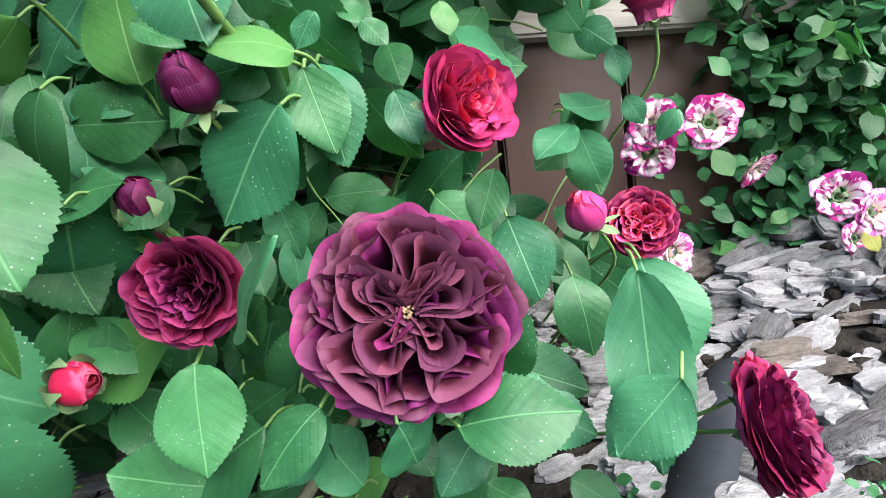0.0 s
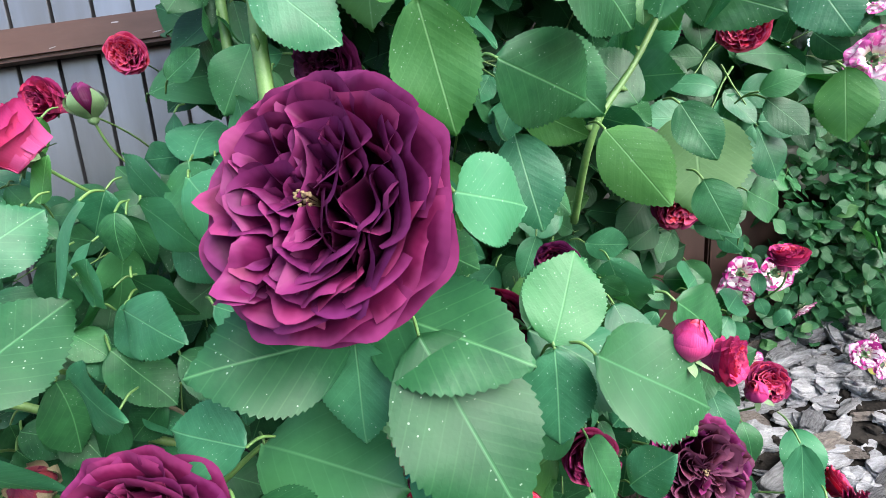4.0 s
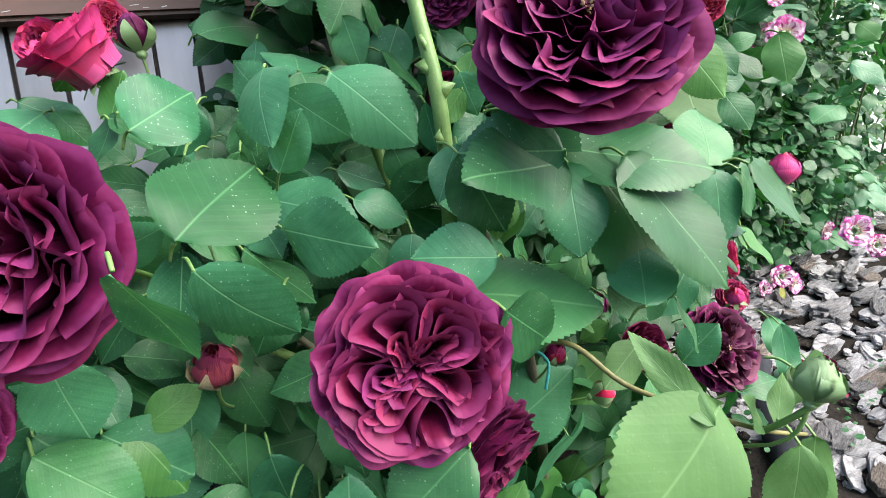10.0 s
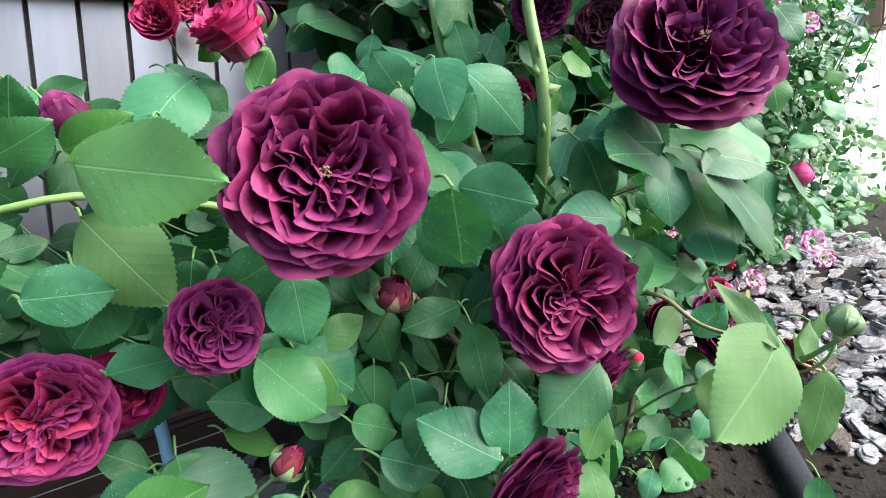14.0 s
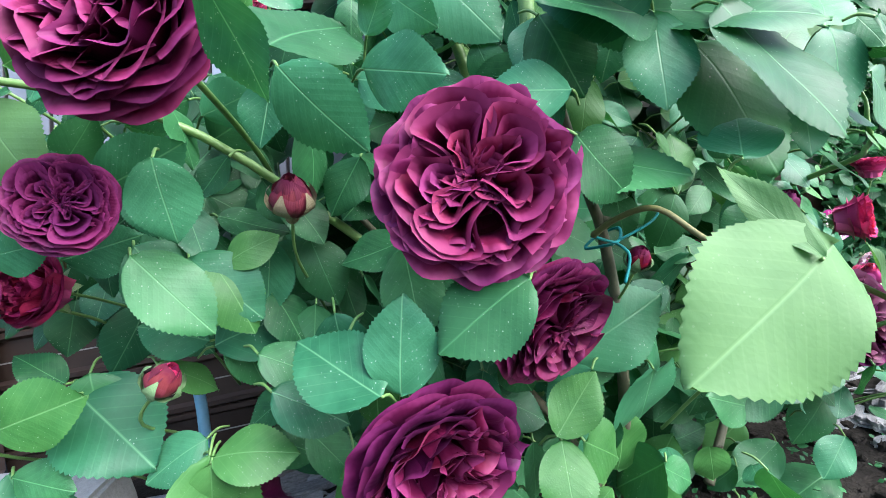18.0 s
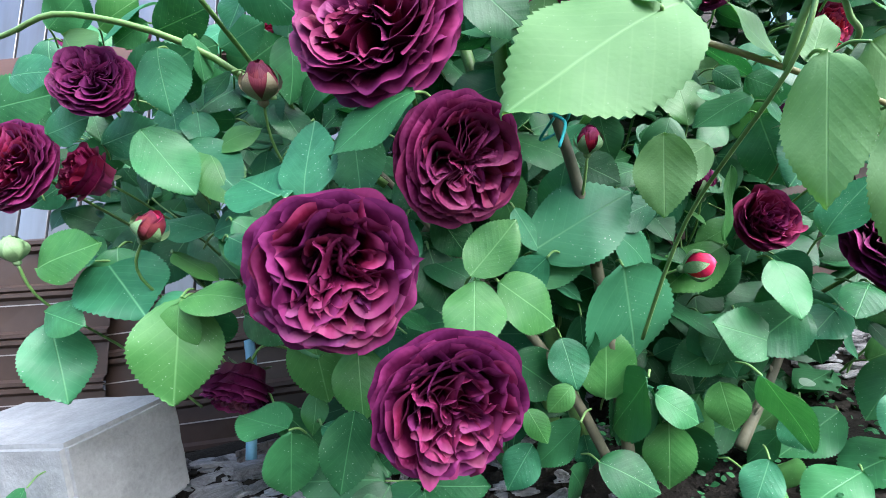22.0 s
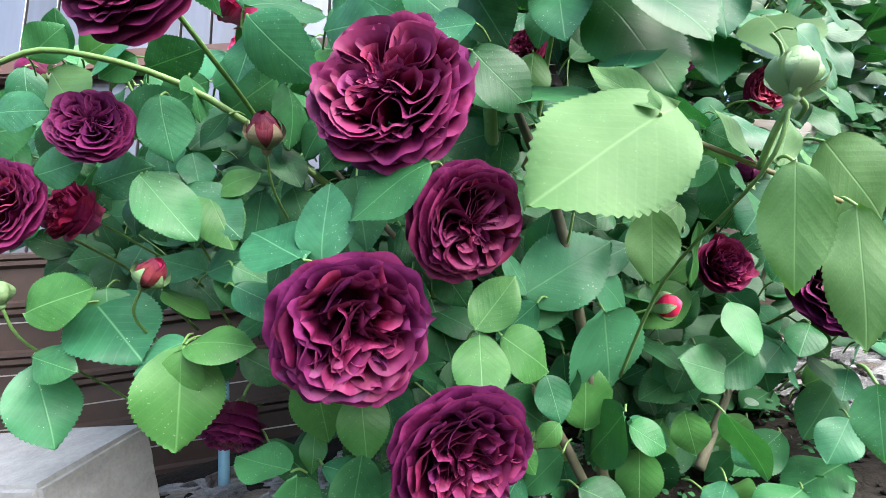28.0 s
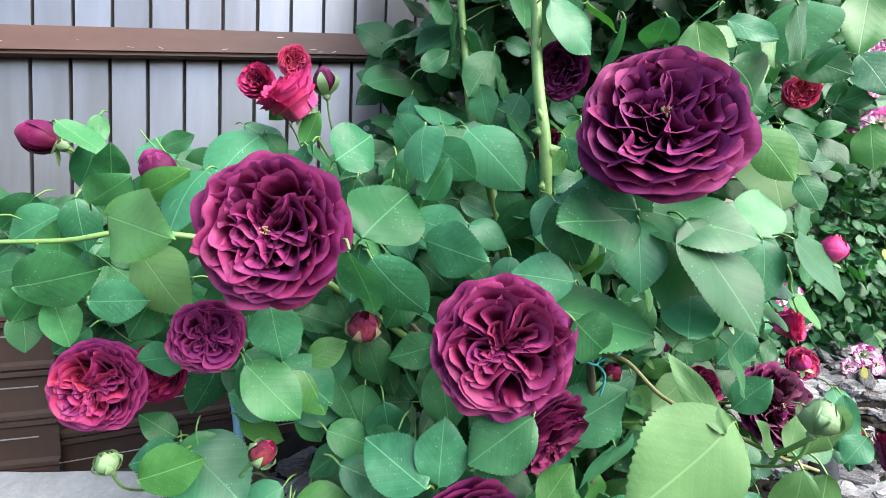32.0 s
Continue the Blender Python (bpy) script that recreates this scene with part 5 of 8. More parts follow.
blade(bush, (-0.051, 0.210, 0.491), (-0.032, 0.209, 0.457), (-0.55, -0.78, -0.30), LEAF, 1, 1.02, (-0.055, 0.222, 0.496))
blade(bush, (-0.083, 0.207, 0.404), (-0.062, 0.203, 0.382), (-0.36, -0.91, -0.19), LEAF_BLUE, 3, 1.09, (-0.088, 0.220, 0.408))
blade(bush, (-0.063, 0.206, 0.379), (-0.067, 0.204, 0.336), (-0.33, -0.94, 0.07), LEAF_BLUE, 3, 1.05, (-0.062, 0.219, 0.385))
blade(bush, (-0.131, 0.212, 0.319), (-0.112, 0.195, 0.348), (-0.65, -0.76, -0.04), LEAF, 1, 0.97, (-0.135, 0.228, 0.311))
blade(bush, (-0.073, 0.216, 0.377), (-0.119, 0.204, 0.349), (0.04, -0.94, 0.33), LEAF, 3, 1.08, (-0.066, 0.230, 0.379))
blade(bush, (-0.182, 0.173, 0.461), (-0.209, 0.157, 0.455), (0.31, -0.75, 0.59), LEAF, 4, 1.08, (-0.175, 0.189, 0.460))
blade(bush, (-0.176, 0.172, 0.454), (-0.141, 0.165, 0.465), (-0.35, -0.68, 0.65), LEAF, 1, 1.04, (-0.184, 0.185, 0.449))
blade(bush, (-0.280, 0.150, 0.483), (-0.226, 0.137, 0.463), (0.08, -0.74, 0.66), LEAF, 1, 0.99, (-0.287, 0.164, 0.484))
blade(bush, (-0.262, 0.197, 0.407), (-0.292, 0.185, 0.421), (0.51, -0.53, 0.68), LEAF_DARK, 2, 1.09, (-0.255, 0.211, 0.402))
blade(bush, (-0.251, 0.195, 0.394), (-0.201, 0.188, 0.404), (-0.22, -0.73, 0.65), LEAF_DARK, 3, 1.03, (-0.258, 0.208, 0.391))
blade(bush, (-0.254, 0.172, 0.385), (-0.202, 0.160, 0.369), (0.12, -0.58, 0.80), LEAF, 3, 1.03, (-0.262, 0.186, 0.386))
blade(bush, (-0.277, 0.128, 0.381), (-0.225, 0.128, 0.417), (-0.12, -0.98, 0.15), LEAF, 2, 1.06, (-0.284, 0.141, 0.374))
blade(bush, (-0.109, 0.073, 0.518), (-0.093, 0.057, 0.499), (0.29, -0.63, 0.73), LEAF_FRESH, 3, 1.08, (-0.113, 0.089, 0.521))
blade(bush, (-0.109, 0.073, 0.518), (-0.115, 0.058, 0.509), (0.52, -0.57, 0.64), LEAF_FRESH, 1, 1.03, (-0.107, 0.091, 0.519))
blade(bush, (-0.113, 0.153, 0.392), (-0.107, 0.134, 0.359), (0.15, -0.85, 0.51), LEAF, 3, 0.99, (-0.114, 0.169, 0.397))
blade(bush, (-0.067, 0.143, 0.376), (-0.086, 0.126, 0.362), (-0.04, -0.63, 0.78), LEAF, 4, 1.07, (-0.062, 0.159, 0.378))
blade(bush, (-0.021, 0.144, 0.364), (0.017, 0.136, 0.374), (-0.32, -0.63, 0.71), LEAF, 4, 1.03, (-0.028, 0.157, 0.359))
blade(bush, (-0.005, 0.268, 0.507), (0.030, 0.258, 0.509), (-0.23, -0.79, 0.57), LEAF, 1, 0.97, (-0.013, 0.282, 0.505))
blade(bush, (-0.023, 0.267, 0.508), (-0.005, 0.251, 0.486), (-0.16, -0.86, 0.48), LEAF_BLUE, 1, 0.98, (-0.027, 0.282, 0.512))
blade(bush, (0.054, 0.282, 0.602), (0.090, 0.265, 0.567), (0.04, -0.88, 0.47), LEAF, 1, 0.96, (0.049, 0.297, 0.606))
blade(bush, (0.023, 0.260, 0.604), (0.023, 0.239, 0.563), (-0.29, -0.85, 0.44), LEAF, 1, 1.03, (0.023, 0.275, 0.609))
blade(bush, (-0.027, 0.248, 0.614), (-0.003, 0.233, 0.595), (-0.22, -0.89, 0.41), LEAF, 0, 1.04, (-0.033, 0.263, 0.616))
blade(bush, (0.057, 0.315, 0.563), (0.069, 0.297, 0.532), (-0.46, -0.84, 0.31), LEAF_BLUE, 3, 1.09, (0.055, 0.331, 0.567))
blade(bush, (0.077, 0.312, 0.545), (0.095, 0.306, 0.566), (-0.47, -0.87, 0.15), LEAF, 4, 1.01, (0.071, 0.326, 0.537))
blade(bush, (0.071, 0.310, 0.537), (0.089, 0.296, 0.519), (-0.47, -0.85, 0.23), LEAF_BLUE, 4, 1.03, (0.066, 0.326, 0.540))
blade(bush, (0.055, 0.284, 0.467), (0.078, 0.277, 0.485), (-0.38, -0.91, 0.14), LEAF, 1, 1.01, (0.048, 0.298, 0.461))
blade(bush, (0.056, 0.283, 0.462), (0.033, 0.267, 0.453), (0.26, -0.73, 0.63), LEAF, 1, 0.97, (0.062, 0.299, 0.462))
blade(bush, (0.060, 0.283, 0.461), (0.066, 0.265, 0.434), (-0.25, -0.83, 0.49), LEAF, 1, 1.04, (0.059, 0.299, 0.466))
blade(bush, (0.008, 0.211, 0.428), (0.017, 0.192, 0.394), (-0.18, -0.88, 0.44), LEAF_BLUE, 0, 1.00, (0.006, 0.226, 0.433))
blade(bush, (0.034, 0.207, 0.399), (0.039, 0.188, 0.370), (0.07, -0.84, 0.53), LEAF, 4, 1.01, (0.033, 0.223, 0.404))
blade(bush, (0.055, 0.179, 0.408), (0.064, 0.159, 0.370), (-0.19, -0.89, 0.42), LEAF_BLUE, 1, 1.01, (0.054, 0.195, 0.413))
blade(bush, (0.058, 0.159, 0.362), (0.028, 0.142, 0.351), (0.01, -0.55, 0.84), LEAF_BLUE, 2, 1.06, (0.064, 0.175, 0.363))
blade(bush, (0.011, 0.287, 0.545), (-0.007, 0.269, 0.523), (0.16, -0.82, 0.56), LEAF, 2, 1.02, (0.016, 0.304, 0.548))
blade(bush, (-0.042, 0.258, 0.525), (-0.037, 0.242, 0.504), (-0.16, -0.79, 0.59), LEAF, 4, 1.09, (-0.044, 0.275, 0.529))
blade(bush, (-0.109, 0.265, 0.581), (-0.075, 0.257, 0.587), (-0.24, -0.97, 0.04), LEAF_FRESH, 3, 0.95, (-0.117, 0.279, 0.577))
blade(bush, (-0.118, 0.270, 0.603), (-0.089, 0.263, 0.621), (-0.30, -0.94, 0.15), LEAF, 3, 0.96, (-0.124, 0.283, 0.597))
blade(bush, (-0.166, 0.235, 0.600), (-0.128, 0.227, 0.607), (-0.26, -0.89, 0.37), LEAF_FRESH, 2, 0.99, (-0.174, 0.248, 0.596))
blade(bush, (-0.070, 0.230, 0.544), (-0.045, 0.216, 0.529), (-0.10, -0.81, 0.58), LEAF, 4, 1.08, (-0.077, 0.245, 0.545))
blade(bush, (-0.210, 0.167, 0.588), (-0.179, 0.163, 0.614), (0.16, -0.92, -0.35), LEAF, 2, 1.03, (-0.216, 0.180, 0.581))
blade(bush, (-0.112, 0.214, 0.582), (-0.149, 0.199, 0.583), (0.36, -0.89, 0.27), LEAF_BLUE, 3, 1.00, (-0.104, 0.229, 0.580))
blade(bush, (-0.089, 0.262, 0.559), (-0.107, 0.251, 0.572), (0.52, -0.85, 0.03), LEAF, 0, 0.99, (-0.083, 0.278, 0.552))
blade(bush, (-0.191, 0.187, 0.457), (-0.161, 0.171, 0.413), (0.36, -0.78, 0.52), LEAF_DARK, 0, 1.00, (-0.195, 0.202, 0.461))
blade(bush, (-0.070, 0.162, 0.494), (-0.095, 0.149, 0.491), (0.46, -0.88, 0.14), LEAF_BLUE, 4, 1.06, (-0.063, 0.178, 0.493))
blade(bush, (-0.127, 0.180, 0.458), (-0.140, 0.166, 0.444), (0.42, -0.79, 0.45), LEAF_DARK, 3, 0.97, (-0.123, 0.197, 0.460))
blade(bush, (-0.061, 0.178, 0.497), (-0.053, 0.162, 0.461), (0.01, -0.91, 0.41), LEAF_BLUE, 4, 0.96, (-0.062, 0.193, 0.502))
blade(bush, (-0.084, 0.164, 0.469), (-0.072, 0.156, 0.497), (0.17, -0.92, -0.35), LEAF, 2, 0.98, (-0.087, 0.178, 0.460))
blade(bush, (-0.064, 0.169, 0.331), (-0.075, 0.159, 0.361), (0.74, -0.67, 0.08), LEAF_BLUE, 2, 1.09, (-0.061, 0.183, 0.322))
blade(bush, (-0.015, 0.182, 0.343), (-0.033, 0.167, 0.324), (0.05, -0.80, 0.60), LEAF_BLUE, 0, 1.08, (-0.010, 0.198, 0.346))
blade(bush, (-0.004, 0.186, 0.370), (0.031, 0.175, 0.359), (-0.11, -0.84, 0.53), LEAF, 0, 0.99, (-0.012, 0.201, 0.370))
blade(bush, (0.048, 0.163, 0.407), (0.046, 0.143, 0.339), (-0.17, -0.94, 0.29), LEAF_BLUE, 2, 0.62, (0.049, 0.177, 0.413))
blade(bush, (-0.025, 0.234, 0.441), (0.000, 0.220, 0.416), (-0.04, -0.89, 0.46), LEAF, 0, 1.08, (-0.030, 0.249, 0.444))
blade(bush, (0.008, 0.231, 0.403), (0.022, 0.221, 0.417), (-0.72, -0.64, 0.27), LEAF, 4, 1.02, (0.003, 0.247, 0.396))
blade(bush, (-0.199, 0.187, 0.369), (-0.161, 0.179, 0.389), (-0.27, -0.95, 0.14), LEAF_DARK, 0, 1.06, (-0.206, 0.200, 0.363))
blade(bush, (-0.170, 0.188, 0.371), (-0.137, 0.175, 0.348), (0.30, -0.56, 0.77), LEAF_DARK, 0, 0.96, (-0.176, 0.203, 0.373))
blade(bush, (-0.131, 0.197, 0.346), (-0.099, 0.189, 0.366), (-0.36, -0.91, 0.22), LEAF_DARK, 2, 1.06, (-0.138, 0.211, 0.340))
blade(bush, (0.072, 0.374, 0.566), (0.098, 0.359, 0.530), (-0.12, -0.94, 0.31), LEAF, 3, 1.09, (0.067, 0.389, 0.571))
blade(bush, (0.072, 0.366, 0.495), (0.091, 0.351, 0.466), (-0.41, -0.89, 0.19), LEAF, 2, 1.08, (0.068, 0.381, 0.499))
blade(bush, (-0.191, 0.168, 0.314), (-0.214, 0.166, 0.281), (-0.40, -0.85, 0.33), LEAF, 4, 1.01, (-0.191, 0.180, 0.312))
blade(bush, (-0.187, 0.171, 0.309), (-0.156, 0.170, 0.293), (0.02, -1.00, 0.06), LEAF_BLUE, 2, 0.93, (-0.187, 0.183, 0.307))
blade(bush, (-0.179, 0.168, 0.293), (-0.179, 0.172, 0.249), (-0.13, -0.99, -0.10), LEAF_FRESH, 1, 0.97, (-0.179, 0.180, 0.291))
blade(bush, (-0.165, 0.252, 0.333), (-0.197, 0.234, 0.334), (0.47, -0.82, 0.33), LEAF, 3, 1.05, (-0.158, 0.268, 0.331))
blade(bush, (-0.159, 0.253, 0.331), (-0.141, 0.239, 0.342), (-0.61, -0.79, -0.07), LEAF_BLUE, 0, 0.99, (-0.164, 0.270, 0.325))
blade(bush, (-0.170, 0.097, 0.448), (-0.203, 0.086, 0.428), (0.11, -0.94, 0.33), LEAF_YOUNG, 2, 1.03, (-0.163, 0.111, 0.449))
blade(bush, (-0.255, 0.171, 0.445), (-0.222, 0.168, 0.428), (-0.07, -1.00, 0.01), LEAF_BLUE, 1, 0.99, (-0.262, 0.183, 0.446))
blade(bush, (-0.236, 0.180, 0.424), (-0.205, 0.184, 0.388), (0.02, -1.00, -0.07), LEAF_BLUE, 4, 0.99, (-0.241, 0.192, 0.428))
blade(bush, (-0.193, 0.188, 0.451), (-0.165, 0.192, 0.412), (-0.18, -0.96, -0.23), LEAF_BLUE, 3, 0.98, (-0.198, 0.199, 0.456))
blade(bush, (-0.221, 0.199, 0.472), (-0.183, 0.189, 0.478), (-0.23, -0.97, -0.11), LEAF, 2, 0.93, (-0.228, 0.213, 0.468))
blade(bush, (-0.177, 0.199, 0.490), (-0.136, 0.193, 0.486), (-0.15, -0.98, -0.16), LEAF, 3, 1.03, (-0.185, 0.212, 0.489))
blade(bush, (-0.132, 0.221, 0.377), (-0.110, 0.202, 0.404), (-0.63, -0.78, -0.03), LEAF, 0, 1.01, (-0.136, 0.237, 0.370))
blade(bush, (-0.133, 0.226, 0.362), (-0.101, 0.231, 0.322), (-0.16, -0.96, -0.24), LEAF_FRESH, 1, 1.01, (-0.138, 0.237, 0.366))
blade(bush, (-0.080, 0.244, 0.393), (-0.049, 0.249, 0.353), (-0.11, -0.97, -0.20), LEAF_DARK, 1, 0.97, (-0.085, 0.255, 0.397))
blade(bush, (-0.060, 0.239, 0.416), (-0.041, 0.238, 0.390), (-0.29, -0.94, -0.16), LEAF_BLUE, 3, 0.97, (-0.065, 0.252, 0.421))
blade(bush, (-0.050, 0.240, 0.385), (-0.044, 0.242, 0.342), (-0.39, -0.92, -0.10), LEAF_BLUE, 0, 1.03, (-0.051, 0.252, 0.391))
blade(bush, (-0.034, 0.250, 0.393), (-0.014, 0.248, 0.370), (-0.14, -0.99, -0.03), LEAF_BLUE, 1, 1.01, (-0.040, 0.263, 0.397))
blade(bush, (-0.088, 0.221, 0.274), (-0.120, 0.207, 0.273), (0.30, -0.77, 0.57), LEAF, 3, 0.94, (-0.088, 0.233, 0.272))
blade(bush, (-0.083, 0.216, 0.291), (-0.073, 0.217, 0.261), (-0.36, -0.92, -0.16), LEAF, 4, 0.96, (-0.083, 0.228, 0.289))
blade(bush, (-0.087, 0.226, 0.261), (-0.079, 0.227, 0.230), (-0.49, -0.85, -0.17), LEAF, 3, 0.92, (-0.087, 0.238, 0.259))
blade(bush, (-0.136, 0.225, 0.293), (-0.109, 0.215, 0.306), (-0.44, -0.87, 0.22), LEAF, 3, 0.99, (-0.136, 0.237, 0.291))
blade(bush, (-0.280, 0.211, 0.280), (-0.279, 0.208, 0.250), (-0.00, -1.00, 0.09), LEAF, 4, 0.93, (-0.280, 0.224, 0.286))
blade(bush, (-0.267, 0.197, 0.328), (-0.246, 0.191, 0.317), (0.02, -0.84, 0.54), LEAF, 0, 0.96, (-0.274, 0.211, 0.329))
blade(bush, (-0.096, 0.242, 0.311), (-0.084, 0.239, 0.292), (-0.19, -0.98, -0.01), LEAF, 3, 0.99, (-0.096, 0.254, 0.309))
blade(bush, (-0.112, 0.233, 0.330), (-0.139, 0.227, 0.308), (-0.19, -0.85, 0.49), LEAF_DARK, 0, 0.96, (-0.112, 0.245, 0.328))
blade(bush, (-0.226, 0.264, 0.400), (-0.257, 0.258, 0.368), (-0.01, -0.98, 0.20), LEAF_DARK, 2, 0.96, (-0.220, 0.277, 0.404))
blade(bush, (-0.135, 0.255, 0.256), (-0.123, 0.253, 0.234), (-0.04, -1.00, 0.04), LEAF, 0, 0.94, (-0.135, 0.267, 0.254))
blade(bush, (-0.160, 0.293, 0.404), (-0.180, 0.268, 0.433), (-0.23, -0.65, -0.72), LEAF_DARK, 3, 0.93, (-0.156, 0.310, 0.396))
blade(bush, (-0.543, 0.168, 0.486), (-0.567, 0.152, 0.485), (0.14, -0.97, -0.18), LEAF, 2, 0.98, (-0.536, 0.184, 0.484))
blade(bush, (-0.607, 0.128, 0.565), (-0.601, 0.128, 0.529), (0.41, -0.84, -0.35), LEAF_BLUE, 4, 0.93, (-0.608, 0.140, 0.571))
blade(bush, (-0.522, 0.185, 0.494), (-0.492, 0.173, 0.503), (-0.56, -0.73, -0.39), LEAF, 3, 0.98, (-0.529, 0.200, 0.490))
blade(bush, (-0.477, 0.131, 0.553), (-0.506, 0.120, 0.536), (0.04, -0.83, -0.55), LEAF, 4, 0.95, (-0.471, 0.146, 0.555))
blade(bush, (-0.587, 0.133, 0.574), (-0.579, 0.113, 0.600), (0.17, -0.47, -0.86), LEAF, 2, 0.92, (-0.588, 0.150, 0.566))
blade(bush, (-0.489, 0.182, 0.521), (-0.512, 0.168, 0.515), (0.14, -0.71, -0.69), LEAF_BLUE, 3, 0.96, (-0.483, 0.198, 0.520))
blade(bush, (-0.626, 0.146, 0.519), (-0.616, 0.125, 0.547), (0.14, -0.49, -0.86), LEAF, 3, 0.95, (-0.628, 0.162, 0.510))
blade(bush, (-0.681, 0.170, 0.550), (-0.703, 0.153, 0.554), (0.20, -0.81, -0.55), LEAF_BLUE, 0, 0.95, (-0.675, 0.187, 0.547))
blade(bush, (-0.558, 0.157, 0.521), (-0.532, 0.141, 0.542), (-0.09, -0.43, -0.90), LEAF, 4, 0.93, (-0.563, 0.173, 0.515))
blade(bush, (-0.507, 0.177, 0.471), (-0.501, 0.175, 0.441), (0.51, -0.85, 0.16), LEAF, 2, 1.00, (-0.508, 0.189, 0.477))
blade(bush, (-0.544, 0.166, 0.505), (-0.505, 0.157, 0.510), (-0.42, -0.68, -0.59), LEAF_BLUE, 0, 1.05, (-0.552, 0.180, 0.502))
blade(bush, (-0.513, 0.138, 0.511), (-0.518, 0.137, 0.474), (-0.11, -0.91, -0.39), LEAF, 3, 0.99, (-0.511, 0.150, 0.517))
blade(bush, (-0.619, 0.169, 0.468), (-0.639, 0.160, 0.448), (0.52, -0.84, -0.13), LEAF_BLUE, 3, 1.00, (-0.614, 0.183, 0.471))
blade(bush, (-0.524, 0.121, 0.567), (-0.543, 0.112, 0.548), (0.00, -0.93, -0.36), LEAF, 3, 1.01, (-0.519, 0.136, 0.570))
blade(bush, (-0.595, 0.169, 0.478), (-0.570, 0.154, 0.496), (0.17, -0.62, -0.77), LEAF, 3, 1.07, (-0.601, 0.185, 0.471))
blade(bush, (-0.534, 0.184, 0.551), (-0.497, 0.176, 0.553), (-0.43, -0.66, -0.61), LEAF, 1, 1.06, (-0.542, 0.198, 0.549))
blade(bush, (-0.153, 0.111, 0.441), (-0.151, 0.125, 0.400), (0.50, -0.80, 0.20), LEAF_FRESH, 2, 0.4)
blade(bush, (-0.130, 0.133, 0.732), (-0.103, 0.108, 0.713), (-0.45, -0.81, 0.38), LEAF_BLUE, 2, 0.86, (-0.135, 0.149, 0.734))
blade(bush, (-0.068, 0.142, 0.717), (-0.026, 0.112, 0.694), (-0.54, -0.83, 0.08), LEAF, 0, 0.87, (-0.074, 0.158, 0.718))
blade(bush, (-0.161, 0.104, 0.683), (-0.135, 0.078, 0.650), (-0.48, -0.83, 0.28), LEAF, 3, 0.91, (-0.165, 0.120, 0.687))
blade(bush, (-0.005, 0.131, 0.716), (0.009, 0.109, 0.683), (-0.52, -0.80, 0.31), LEAF_BLUE, 3, 1.02, (-0.007, 0.147, 0.720))
blade(bush, (-0.122, 0.107, 0.641), (-0.100, 0.082, 0.605), (-0.50, -0.82, 0.27), LEAF_FRESH, 4, 0.94, (-0.125, 0.123, 0.645))
blade(bush, (-0.059, 0.124, 0.610), (-0.053, 0.106, 0.584), (-0.53, -0.74, 0.40), LEAF, 1, 0.99, (-0.060, 0.140, 0.615))
blade(bush, (-0.069, 0.133, 0.652), (-0.058, 0.113, 0.622), (-0.42, -0.81, 0.41), LEAF, 2, 0.98, (-0.071, 0.149, 0.656))
blade(bush, (0.011, 0.182, 0.659), (0.027, 0.165, 0.669), (-0.77, -0.59, 0.23), LEAF, 4, 0.99, (0.006, 0.199, 0.653))
blade(bush, (0.015, 0.180, 0.654), (0.032, 0.159, 0.633), (-0.33, -0.78, 0.53), LEAF_DARK, 1, 0.89, (0.011, 0.197, 0.657))
blade(bush, (0.057, 0.168, 0.669), (0.048, 0.152, 0.627), (-0.64, -0.67, 0.38), LEAF_FRESH, 1, 0.92, (0.059, 0.183, 0.674))
blade(bush, (0.137, 0.159, 0.641), (0.154, 0.137, 0.622), (-0.44, -0.77, 0.45), LEAF_BLUE, 1, 0.90, (0.133, 0.176, 0.644))
blade(bush, (0.123, 0.158, 0.603), (0.087, 0.156, 0.594), (-0.18, -0.55, 0.81), LEAF, 1, 0.96, (0.131, 0.170, 0.603))
blade(bush, (-0.074, 0.178, 0.736), (-0.062, 0.156, 0.698), (-0.72, -0.67, 0.17), LEAF, 3, 1.00, (-0.076, 0.194, 0.741))
blade(bush, (-0.107, 0.189, 0.734), (-0.092, 0.168, 0.709), (-0.50, -0.79, 0.37), LEAF_DARK, 0, 0.97, (-0.110, 0.206, 0.738))
blade(bush, (0.100, 0.172, 0.649), (0.057, 0.173, 0.646), (-0.04, -0.98, 0.19), LEAF_DARK, 4, 1.00, (0.108, 0.184, 0.648))
blade(bush, (0.172, 0.174, 0.682), (0.176, 0.157, 0.664), (-0.70, -0.60, 0.39), LEAF_FRESH, 1, 0.97, (0.171, 0.191, 0.686))
blade(bush, (-0.182, 0.153, 0.432), (-0.221, 0.141, 0.415), (0.13, -0.92, 0.36), LEAF_BLUE, 2, 0.93, (-0.175, 0.168, 0.433))
blade(bush, (-0.211, 0.159, 0.499), (-0.205, 0.159, 0.463), (-0.35, -0.94, -0.06), LEAF_DARK, 0, 0.96, (-0.212, 0.171, 0.505))
blade(bush, (-0.161, 0.167, 0.497), (-0.176, 0.166, 0.455), (-0.23, -0.97, 0.10), LEAF_DARK, 4, 0.89, (-0.158, 0.179, 0.503))
blade(bush, (-0.085, 0.192, 0.550), (-0.059, 0.201, 0.494), (-0.48, -0.81, -0.36), LEAF_BLUE, 4, 0.87, (-0.088, 0.203, 0.555))
blade(bush, (-0.097, 0.208, 0.560), (-0.064, 0.202, 0.555), (-0.22, -0.95, -0.21), LEAF_BLUE, 3, 0.98, (-0.104, 0.222, 0.560))
